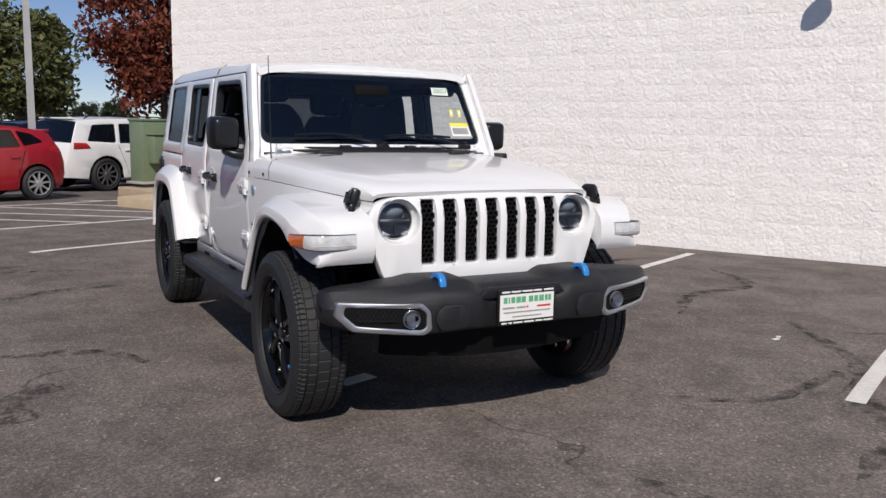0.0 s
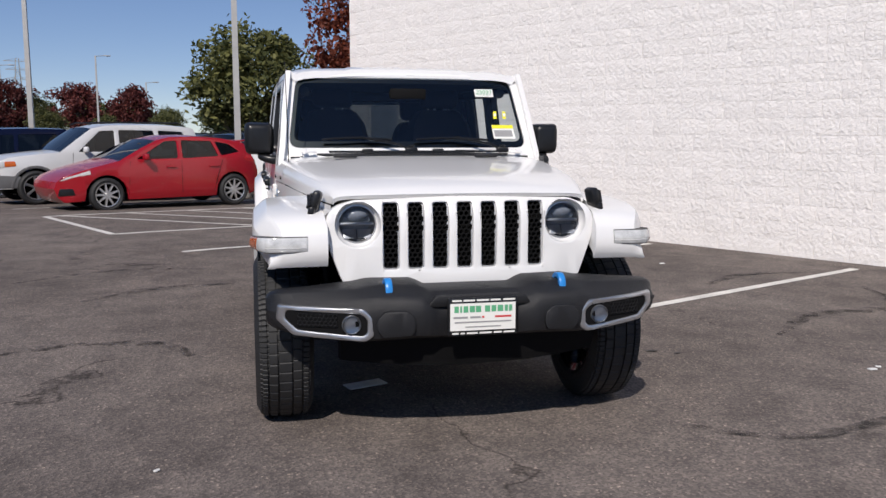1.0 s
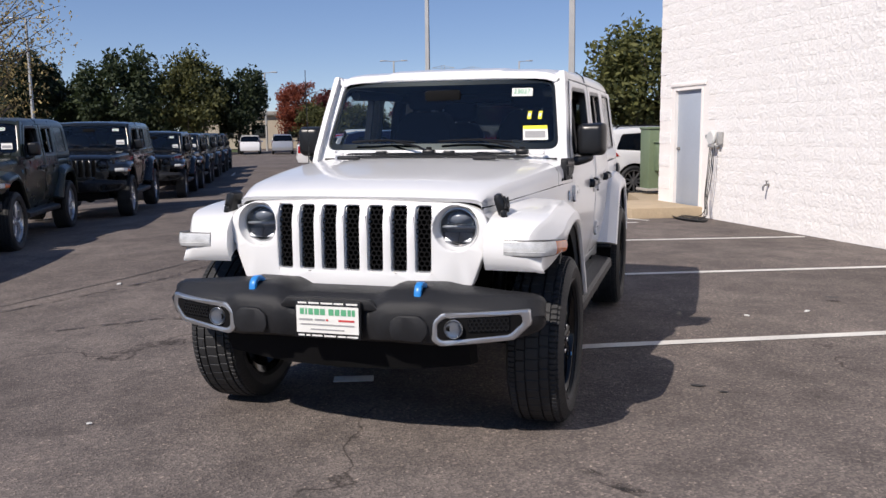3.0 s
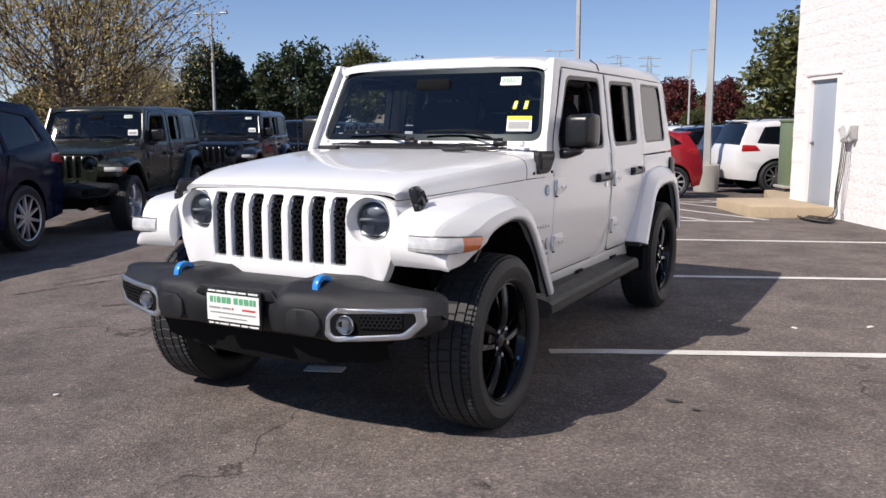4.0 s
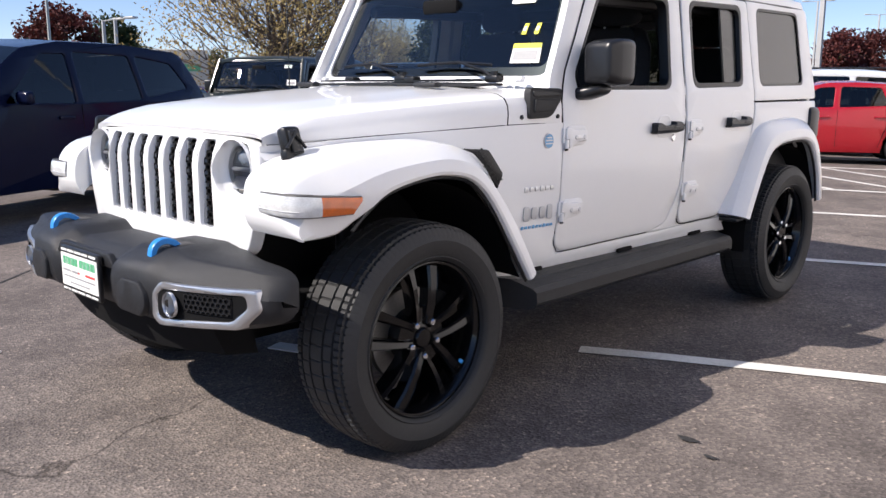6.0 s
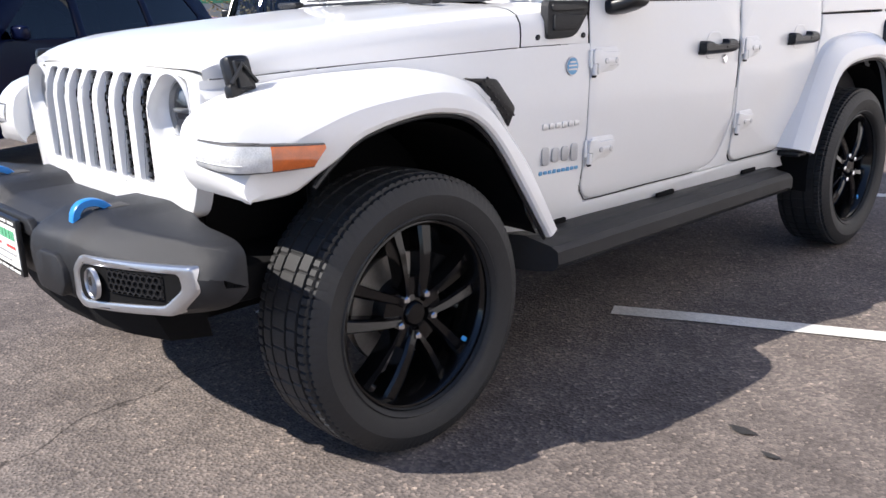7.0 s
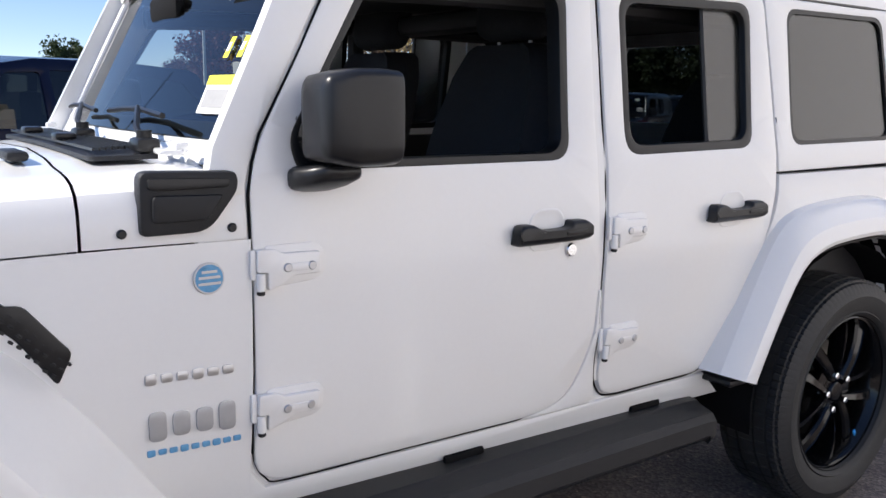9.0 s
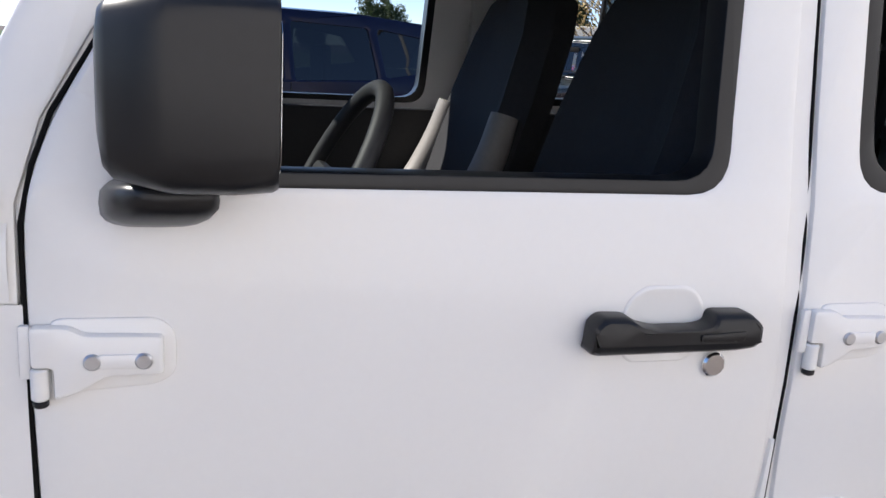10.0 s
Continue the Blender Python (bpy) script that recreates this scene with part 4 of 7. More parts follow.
mf = both("mirror_foot", mirror_foot, SATIN_BLACK, front_doors, "black mirror arm", 75)
mh = both("mirror_head", mirror_head, SATIN_BLACK, front_doors, "black door mirror")
both("mirror_glass", lambda: plate(rpoly([(0.81, 1.235), (0.925, 1.235), (0.925, 1.38), (0.81, 1.38)], 0.025), (), 0.002, lambda x, z, w: (x, 1.1456 + w * 0.2, z)), CHROME, mh)

# -- rear quarter, rocker, hard top
QUARTER_LOW = rpoly([(2.338, 0.575), (2.38, 0.50), (2.44, 0.62), (2.58, 0.86), (2.68, 0.93), (3.13, 0.93), (3.26, 0.83), (3.32, 0.60), (3.39, 0.60), (3.41, 1.130), (2.566, 1.130), (2.560, 1.02)], [0, 0, 0, 0.08, 0.08, 0.08, 0.08, 0.02, 0.02, 0.02, 0, 0.05])
both("rear_quarter_panel", lambda: plate(QUARTER_LOW, (), 0.03, on_side(-0.001), ZCUTS, 0.004), WHITE)
TOP_SIDE = rpoly([(2.566, 1.138), (3.415, 1.142), (3.40, 1.28), (3.325, 1.655), (2.526, 1.655), (2.555, 1.33)], [0.01, 0.02, 0, 0.03, 0.01, 0.03])
tops = both("hardtop_side", lambda: plate(TOP_SIDE, [QUARTER], 0.04, on_side(-0.003), ZCUTS, 0.006), WHITE)
both("quarter_glass", lambda: plate(inset(QUARTER, -0.004), (), 0.004, on_side(-0.014), ZCUTS), PRIVACY, tops, "tinted rear side window")
both("quarter_seal", lambda: plate(inset(QUARTER, -0.003), [inset(QUARTER, 0.012)], 0.012, on_side(-0.006), ZCUTS), SATIN_BLACK, tops)
both("rocker", lambda: plate([(0.50, 0.455), (2.42, 0.455), (2.335, 0.536), (1.90, 0.536), (0.93, 0.530), (0.892, 0.58), (0.888, 0.53), (0.52, 0.52)], (), 0.03, on_side(-0.001), [("v", 0.5), ("v", 0.53)], 0.004), WHITE)
both("b_post", lambda: plate(rpoly([(1.62, 0.537), (1.868, 0.537), (1.842, 0.66), (1.840, 0.86), (1.834, 0.86), (1.828, 0.715), (1.770, 0.566)], [0, 0.03, 0.03, 0, 0, 0.07, 0.08]), (), 0.03, on_side(-0.001), [("v", 0.58), ("v", 0.75)], 0.003), WHITE)
both("a_post", lambda: plate([(0.79, 1.072), (0.888, 1.072), (0.888, 1.18), (0.915, 1.268), (1.132, 1.655), (1.10, 1.70), (1.055, 1.70), (0.83, 1.25)], (), 0.03, on_side(-0.002), ZCUTS, 0.004), WHITE)
both("door_jamb", lambda: plate([(0.86, 0.500), (2.40, 0.500), (2.44, 0.70), (0.86, 0.70)], (), 0.006, on_side(-0.014), [("v", 0.54), ("v", 0.58)] + [("u", v) for v in (1.2, 1.6, 2.0)]), WHITE)
both("hinge_post", lambda: plate([(0.862, 0.600), (0.945, 0.600), (0.945, 1.190), (0.958, 1.262), (1.160, 1.640), (1.110, 1.640), (0.905, 1.268), (0.862, 1.190)], (), 0.004, on_side(-0.011), ZCUTS), WHITE)
# Dark tubes stand in for the shade in the paint-coloured gaps round the doors.
both("door_seam", lambda: tube([on_side(-0.009)(y, z, 0) for y, z in smooth_path([(0.899, 0.66), (0.903, 0.60), (0.930, 0.552), (0.985, 0.533), (1.30, 0.5365), (1.62, 0.537), (1.72, 0.549), (1.785, 0.596), (1.817, 0.68), (1.826, 0.80), (1.825, 0.95), (1.815, 1.14), (1.816, 1.64)], 4)[:28]], 0.0020, 6), DARK, label="shut line with its shade drawn as a dark tube")
both("door_seam", lambda: tube([on_side(-0.009)(y, z, 0) for y, z in smooth_path([(1.838, 1.64), (1.842, 1.14), (1.844, 0.80), (1.852, 0.64), (1.880, 0.570), (1.935, 0.543), (2.10, 0.5425), (2.26, 0.543), (2.325, 0.565), (2.36, 0.62)], 4)], 0.0028, 6), DARK, label="shut line with its shade drawn as a dark tube")
both("b_pillar_shut", lambda: plate([(1.78, 0.60), (1.88, 0.60), (1.88, 1.16), (1.87, 1.65), (1.79, 1.65), (1.79, 1.16)], [], 0.01, on_side(-0.008), ZCUTS), WHITE)

roof_c = table([(1.05, 1.712), (1.15, 1.735), (1.5, 1.752), (2.4, 1.766), (3.0, 1.764), (3.2, 1.755), (3.33, 1.735)])
roof_w = table([(1.05, 0.690), (1.2, 0.715), (1.8, 0.738), (3.1, 0.745), (3.33, 0.725)])


def roof_ring(y):
    w, c = roof_w(y), roof_c(y)
    half = [(w, y, 1.658), (w - 0.002, y, 1.672), (w - 0.014, y, 1.700), (w - 0.035, y, c - 0.038), (w - 0.085, y, c - 0.022), (w - 0.16, y, c - 0.014), (0.36, y, c - 0.010), (0.33, y, c - 0.002), (0.1, y, c), (0, y, c)]
    return half + [(-a, b, d) for a, b, d in half[-2::-1]]


part("roof", loft([[(x, y, z - 0.04) for x, y, z in roof_ring(1.062)]] + [roof_ring(y) for y in (1.066, 1.078, 1.10, 1.2, 1.5, 1.742, 1.75, 1.758, 2.2, 2.510, 2.518, 2.526, 2.8, 3.05, 3.2, 3.27, 3.315, 3.33)] + [[(x, 3.36, 1.64) for x, y, z in roof_ring(3.33)]], closed=False), WHITE, car, "white hard top", sharp=30)
part("headliner", bx(0, 2.2, 1.645, 1.30, 2.24, 0.02), INTERIOR, car)
both("roof_gutter", lambda: tube([(roof_w(y) - 0.003, y, 1.656) for y in (1.10, 1.2, 1.8, 2.6, 3.1, 3.31)], 0.006, 6), SATIN_BLACK)
both("roof_joint", lambda: tube([(0.738, 1.75, 1.665), (0.726, 1.75, 1.70), (0.68, 1.75, 1.735)], 0.004, 5), SATIN_BLACK)
# rear wall
part("tailgate", plate(rpoly([(-0.76, 0.60), (0.76, 0.60), (0.785, 1.16), (0.71, 1.66), (-0.71, 1.66), (-0.785, 1.16)], 0.03), [rpoly([(-0.58, 1.24), (0.58, 1.24), (0.54, 1.58), (-0.54, 1.58)], 0.05)], 0.04, lambda x, z, w: (x, 3.395 - 0.14 * max(z - 1.16, 0) + w, z), [("v", 1.16)]), WHITE, car)
part("rear_window", plate(rpoly([(-0.59, 1.23), (0.59, 1.23), (0.55, 1.59), (-0.55, 1.59)], 0.05), (), 0.0, lambda x, z, w: (x, 3.36 - 0.14 * max(z - 1.16, 0), z)), PRIVACY, car)
tl = both("tail_lamp", lambda: bx(0.775, 3.375, 0.995, 0.13, 0.14, 0.20, 0.03), SATIN_BLACK, label="black tail lamp housing")
both("tail_lens", lambda: bx(0.785, 3.446, 0.995, 0.09, 0.02, 0.15, 0.008), RED_LENS, tl)
part("rear_bumper", bx(0, 3.44, 0.60, 1.60, 0.16, 0.18, 0.04), BLACK_PLASTIC, car)

# -- fuel and charge door, vents, badges
def on_cowl_side(o):
    return lambda y, z, w: (hood_w(y) - 0.05 * max(z - 1.16, 0) + w + o, y, z)


fdoor = part("charge_door", plate(rpoly([(0.686, 1.093), (0.810, 1.096), (0.868, 1.175), (0.866, 1.208), (0.688, 1.212)], [0.015, 0.03, 0.02, 0.015, 0.02]), (), 0.03, on_cowl_side(0.016), (), 0.006), BLACK_PLASTIC, car, "black charge port door")
part("charge_door_panel", plate(rpoly([(0.706, 1.118), (0.806, 1.120), (0.838, 1.166), (0.708, 1.168)], 0.01), (), 0.02, on_cowl_side(0.024), (), 0.004), BLACK_PLASTIC, fdoor)
part("charge_door_lip", plate(rpoly([(0.700, 1.180), (0.72, 1.176), (0.848, 1.180), (0.850, 1.196), (0.702, 1.200)], 0.008), (), 0.015, on_cowl_side(0.021), (), 0.003), SATIN_BLACK, fdoor)
for yb in (0.657, 0.856):
    both("fender_bolt", lambda: cyl(0.009, 0.012, 16, Matrix.Translation((hood_w(yb) - 0.004, yb, 1.100)) @ TO_SIDE, 0.003), SATIN_BLACK, label="small black fender bolt")
VENT = rpoly([(0.365, 0.995), (0.490, 0.986), (0.565, 0.892), (0.538, 0.832), (0.475, 0.925), (0.42, 0.975)], 0.012)
vent = both("fender_vent", lambda: plate(VENT, (), 0.02, on_side(0.004), (), 0.004), SATIN_BLACK, label="black mesh fender vent")


def vent_ribs():
    out = []
    for k in range(9):
        t = k / 8
        y, z = lerp(0.43, 0.530, t), lerp(0.972, 0.855, t)
        for d in (0.0, 0.018, 0.034):
            out.append(bx(side_z(z) * side_y(y) + 0.006, y + d * 0.8, z + d * 0.5 - 0.004 * (k % 2), 0.006, 0.010, 0.006, 0.002, rx=-40))
    return joined(*out)


both("vent_mesh", vent_ribs, BLACK_PLASTIC, vent)
bd = both("trail_badge", lambda: cyl(0.031, 0.004, 32, Matrix.Translation((side_x(0.809, 1.005) - 0.002, 0.809, 1.005)) @ TO_SIDE, 0.001), SILVER, label="round blue and silver badge")
both("badge_face", lambda: cyl(0.027, 0.002, 32, Matrix.Translation((side_x(0.809, 1.005) + 0.0015, 0.809, 1.005)) @ TO_SIDE), BADGE_BLUE, bd)
both("badge_peak", lambda: joined(*[bx(side_x(0.809, 1.005) + 0.0045, 0.809, z, 0.001, w, 0.005) for z, w in ((1.018, 0.03), (1.007, 0.042), (0.995, 0.044))]), SILVER, bd)


def glyph(y, z0, w, h):
    """One plain upright stroke standing in for a letter of the maker's lettering."""
    x = side_z(z0) * side_y(y) + 0.003
    return plate(rpoly([(y - w * 0.38, z0 - h / 2), (y + w * 0.38, z0 - h / 2), (y + w * 0.38, z0 + h / 2), (y - w * 0.38, z0 + h / 2)], min(w, h) * 0.28, 3), (), 0.005, lambda u, v, q: (x + q, u, v), (), 0.001)


for nm, y0, y1, z0, n_, h_, m_, lab_ in (("name_badge", 0.681, 0.856, 0.819, 6, 0.022, SILVER, "satin silver raised stroke"), ("maker_badge", 0.684, 0.862, 0.722, 4, 0.060, GREY_TRIM, "grey raised stroke"), ("model_badge", 0.684, 0.872, 0.666, 9, 0.014, BADGE_BLUE, "blue raised stroke")):
    for k in range(n_):
        both(nm, lambda: glyph(y0 + (y1 - y0) / n_ * (k + 0.5), z0, (y1 - y0) / n_, h_ * (1.0 if k % 3 == 0 else 0.82)), m_, label=lab_)

# -- side steps
def step_ring(y, k=1.0, drop=0.0):
    return [(0.66, y, 0.472 - drop), (0.79, y, 0.470 - drop), (0.800, y, 0.464 - drop), (0.866, y, 0.458 - drop), (0.884, y, 0.440 - drop), (0.886, y, 0.398 - drop), (0.870, y, 0.378 - drop), (0.82, y, 0.372 - drop), (0.66, y, 0.385 - drop)]


step = both("side_step", lambda: loft([[(x, 0.505 + max(0, x - 0.66) * 0.50, z + (0.02 if x < 0.81 and z > 0.43 else 0)) for x, y, z in step_ring(0, 1, 0.0)], [(x, 0.66 + max(0, x - 0.66) * 0.35, z) for x, y, z in step_ring(0)], step_ring(0.80), step_ring(1.6), step_ring(2.22), [(x, 2.30 - max(0, x - 0.74) * 0.3, z) for x, y, z in step_ring(0, 1, 0.004)], [(x, 2.345 - max(0, x - 0.70) * 0.6, z * 0.985) for x, y, z in step_ring(0, 1, 0.008)]]), BLACK_PLASTIC, label="black plastic running board", sharp=30)
for y in (0.80, 1.45, 2.09):
    both("sill_slot", lambda: bx(side_x(y, 0.48) - 0.004, y, 0.478, 0.014, 0.12, 0.020, 0.005), DARK)

# -- wheels
first = build_wheel("wheel", "black ten-spoke wheel with all-terrain tyre")
wheels = [first]
for x, y, turn in ((0.784, 0.030, 0), (-0.784, 0.030, 180), (0.784, 2.925, 0), (-0.784, 2.925, 180)):
    m = Matrix.Translation((x, y, 0.388)) @ pose(0, 0, 0, -20 if y > 1 else 0, 0, turn)
    if x > 0 and y < 1:
        first.matrix_world = m
        w = first
    else:
        w = copy_thing(first, m)
    w.parent = car
    for key in ("category", "group", "kind"):
        if key in w:
            del w[key]

# -- underbody and cabin
part("underbody", joined(bx(0, 1.45, 0.52, 1.30, 3.7, 0.10, 0.02), bx(0, 0.1, 0.72, 0.84, 0.90, 0.42), bx(0.38, 1.42, 0.44, 0.10, 3.7, 0.13), bx(-0.38, 1.42, 0.44, 0.10, 3.7, 0.13), bx(0, 1.4, 0.42, 0.5, 1.2, 0.10, 0.02)), DARK, car)
part("front_axle", joined(tube([(-0.66, 0, 0.40), (0.66, 0, 0.40)], 0.045, 12), lathe([(0, -0.10), (0.10, -0.07), (0.12, 0), (0.10, 0.07), (0, 0.10)], 16, Matrix.Translation((0.15, 0, 0.40)) @ TO_FRONT), tube([(-0.6, -0.14, 0.42), (0.6, -0.14, 0.42)], 0.018, 8)), DARK, car)
part("rear_axle", joined(tube([(-0.66, 2.925, 0.40), (0.66, 2.925, 0.40)], 0.045, 12), lathe([(0, -0.10), (0.10, -0.07), (0.12, 0), (0.10, 0.07), (0, 0.10)], 16, Matrix.Translation((0, 2.925, 0.40)) @ TO_FRONT)), DARK, car)
part("floor_pan", bx(0, 2.08, 0.60, 1.36, 2.5, 0.05), INTERIOR, car)
part("dashboard", loft([[(x, 0.87, 1.20), (x, 0.98, 1.255), (x, 1.08, 1.25), (x, 1.14, 1.20), (x, 1.13, 1.02), (x, 1.02, 0.85), (x, 0.88, 0.85)] for x in (-0.68, -0.5, 0, 0.5, 0.68)]), INTERIOR, car)
part("firewall", bx(0, 0.86, 0.90, 1.40, 0.02, 0.62), INTERIOR, car)
wheel_m = Matrix.Translation((0.36, 1.27, 1.135)) @ pose(0, 0, 0, 62, 0, 0)
part("steering_wheel", joined(lathe([(0.18 + 0.015 * math.cos(a), 0.015 * math.sin(a)) for a in (2 * math.pi * k / 10 for k in range(11))], 32, wheel_m), moved(bx(0, 0, -0.01, 0.34, 0.05, 0.03, 0.01), wheel_m), moved(bx(0, -0.05, -0.01, 0.12, 0.14, 0.05, 0.02), wheel_m)), INTERIOR, car)
part("inside_mirror", bx(0, 1.0, 1.57, 0.22, 0.03, 0.065, 0.015), DARK, car)


def seat(x, y, wide=0.50, back_h=0.62, head=True):
    base = thing_part("seat", bx(x, y, 0.86, wide, 0.52, 0.16, 0.06, 3, rx=5))
    back = part("backrest", loft([[(x + sx * wide * w, y + 0.27 + dy + 0.20 * t, 0.88 + back_h * t) for sx, dy in ((-0.42, -0.06), (-0.5, 0.0), (-0.42, 0.07), (0.42, 0.07), (0.5, 0.0), (0.42, -0.06), (0.25, -0.035), (-0.25, -0.035))] for t, w in ((0, 1.0), (0.3, 1.03), (0.6, 1.0), (0.85, 0.86), (0.97, 0.66), (1.0, 0.5))]), CLOTH, car)
    if head:
        hy, hz = y + 0.27 + 0.20, 0.88 + back_h + 0.11
        part("headrest", bx(x, hy, hz, 0.28, 0.11, 0.20, 0.05, 3, rx=-8), CLOTH, car)
        part("headrest_post", joined(tube([(x - 0.07, hy, hz - 0.16), (x - 0.07, hy, hz)], 0.006, 6), tube([(x + 0.07, hy, hz - 0.16), (x + 0.07, hy, hz)], 0.006, 6)), STEEL, car)
    return base


def thing_part(name, bm):
    return part(name, bm, CLOTH, car)


seat(0.37, 1.42)
seat(-0.37, 1.42)
for x in (-0.40, 0.40):
    seat(x, 2.42, 0.46, 0.55)
part("rear_bench", bx(0, 2.42, 0.84, 1.24, 0.5, 0.16, 0.05), CLOTH, car)
# Passenger bolsters only, their sunlit look painted in the lighter grey.
for s in (-1, 1):
    part("seat_bolster", tube(smooth_path([(-0.37 + s * 0.235, 1.50, 0.90), (-0.37 + s * 0.24, 1.64, 0.97), (-0.37 + s * 0.235, 1.715, 1.10), (-0.37 + s * 0.225, 1.755, 1.22)], 4), 0.046, 12, 0.034), SUNLIT_SEAT, car, "seat bolster in a grey lightened for sunlight")
part("centre_console", bx(0, 1.45, 0.85, 0.22, 0.75, 0.28, 0.04), INTERIOR, car)
for s in (-1, 1):
    part("roll_bar", joined(tube(smooth_path([(s * 0.60, 1.12, 1.585), (s * 0.585, 1.6, 1.60), (s * 0.58, 2.5, 1.60), (s * 0.62, 3.0, 1.56), (s * 0.64, 3.2, 1.15)], 3), 0.030, 8), tube(smooth_path([(s * 0.58, 1.90, 1.60), (s * 0.62, 1.92, 1.45), (s * 0.66, 1.93, 1.0), (s * 0.66, 1.93, 0.62)], 3), 0.032, 8)), INTERIOR, car)
    part("door_trim", bx(s * 0.715, 1.36, 0.89, 0.02, 0.9, 0.60, 0.01), INTERIOR, car)
    part("door_trim", bx(s * 0.735, 2.19, 0.89, 0.02, 0.60, 0.60, 0.01), INTERIOR, car)
    part("cargo_side", bx(s * 0.72, 2.95, 0.9, 0.02, 0.84, 0.50, 0.01), INTERIOR, car)
part("roll_cross_bar", joined(tube([(-0.58, 1.90, 1.59), (0.58, 1.90, 1.59)], 0.03, 8), bx(0, 1.93, 1.585, 0.6, 0.12, 0.06, 0.02)), INTERIOR, car)

car.matrix_world = pose(0.047, -0.079, 0, 0, 0, -0.156)

# ---- the lot: s runs towards the building, n along its wall ----
U, N = Vector((0.891, 0.454, 0)), Vector((-0.454, 0.891, 0))


def fall(s, n):
    """The lot falls gently away from the building."""
    return -0.025 * min(max(n - 11.5, 0), 9) - 0.03 * min(max(-s - 1, 0), 6) - 0.015 * min(max(s - 1.5, 0), 6)


def sn(s, n, z=0.0):
    return U * s + N * n + Vector((0, 0, z + fall(s, n)))


def grounded(x, y, z=0.0):
    v = Vector((x, y, 0))
    return Vector((x, y, z + fall(v.dot(U), v.dot(N))))


LOT = Matrix(((U.x, N.x, 0, 0), (U.y, N.y, 0, 0), (0, 0, 1, 0), (0, 0, 0, 1)))
LINE_PAINT = mat("worn_line_paint", (0.62, 0.60, 0.56), 0.75, var=0.28, scale=3, bump=0.3, bscale=80, fine=22)
CMU = mat("painted_split_block", (0.84, 0.812, 0.786), 0.85, var=0.05, scale=5, bump=1.0, bscale=24, bdist=0.015, random_tint=0.02, fine=8, shuffle=True)
MORTAR = mat("painted_mortar", (0.86, 0.82, 0.785), 0.85, var=0.06, scale=4, bump=0.4, bscale=60)
DOOR_BLUE = mat("grey_blue_door_paint", (0.36, 0.40, 0.46), 0.45, var=0.05, scale=2)
TAN = mat("tan_concrete", (0.46, 0.36, 0.24), 0.85, var=0.15, scale=3, bump=0.4, bscale=40)
CONCRETE = mat("grey_concrete", (0.36, 0.34, 0.31), 0.85, var=0.15, scale=3, bump=0.4, bscale=40)
CABINET = mat("green_cabinet_paint", (0.155, 0.205, 0.125), 0.5, var=0.12, scale=2)
GALV = mat("galvanised_steel", (0.42, 0.42, 0.41), 0.5, metal=0.4, var=0.1, scale=3)
HOSE = mat("dark_hose_rubber", (0.03, 0.03, 0.03), 0.6, var=0.2)
TAR = mat("tar_patch", (0.028, 0.026, 0.025), 0.7, var=0.3, scale=5, bump=0.3, bscale=60)
GRASS = mat("lawn", (0.075, 0.105, 0.03), 0.9, var=0.4, scale=0.4, bump=0.8, bscale=6, fine=30)
LITTER = mat("pale_litter", (0.7, 0.7, 0.68), 0.7, var=0.1)
BEIGE = mat("beige_render", (0.52, 0.45, 0.35), 0.85, var=0.08, scale=1)

bm = bmesh.new()
cols, rows_ = [-1200, -400, -120, -40, -7, -1, 1.5, 7.5, 12, 60, 200, 1200], [-1200, -400, -120, -40, 0, 11.5, 20.5, 60, 200, 1200]
sheet = [[bm.verts.new(sn(a, b)) for a in cols] for b in rows_]
for r0, r1 in zip(sheet, sheet[1:]):
    for i in range(len(cols) - 1):
        bm.faces.new((r0[i], r0[i + 1], r1[i + 1], r1[i]))
ground = tagged(part("ground", bm, ASPHALT), "worn dark grey asphalt car park with stains", "ground", kind="structure")
lawn = bmesh.new()
for s0, s1, n0, n1 in ((-150, 120, 82, 320), (-320, -27, -120, 82)):
    lawn.faces.new([lawn.verts.new(sn(a, b, 0.03)) for a, b in ((s0, n0), (s1, n0), (s1, n1), (s0, n1))])
tagged(part("lawn", lawn, GRASS), "mown green lawn behind the car park", "grass", kind="structure")


def strip(s0, n0, s1, n1, w=0.10, z=0.005):
    a, b = Vector((s0, n0)), Vector((s1, n1))
    d = (b - a).normalized()
    q = Vector((-d.y, d.x)) * w / 2
    k = max(2, int((b - a).length / 0.35))
    bm = bmesh.new()
    rnd = random.Random(int(s0 * 31 + n0 * 17 + s1 * 5))
    rows = []
    for i in range(k + 1):
        p = a.lerp(b, i / k)
        e = rnd.uniform(-0.004, 0.004)
        rows.append([bm.verts.new(sn(*(p + q * (1 + e * 10)), z)), bm.verts.new(sn(*(p - q * (1 - e * 10)), z))])
    for r0, r1 in zip(rows, rows[1:]):
        bm.faces.new((r0[0], r0[1], r1[1], r1[0]))
    for f in bm.faces:
        if f.normal.z < 0:
            f.normal_flip()
    return bm


def line(*a, **k):
    return tagged(part("bay_line", strip(*a, **k), LINE_PAINT), "worn white painted bay line", "road marking", "bay lines", "structure")


WALL_S = lambda n: 6.82 - 0.056 * n
for n in (-7.05, -4.45, -1.86, 0.785, 3.42, 5.95):
    line(1.15, n, 6.35, n)
line(1.10, 8.12, 4.9, 8.05)
line(1.10, 8.12, 1.05, 11.2)
line(1.05, 11.2, 5.9, 11.2)
for k in range(5):
    s0 = 1.3 + 1.05 * k
    line(s0, 11.15, min(s0 + 1.9, 5.2), 8.15 if s0 + 1.9 < 5.2 else 8.15 + (s0 + 1.9 - 5.2) * 1.6, w=0.09)
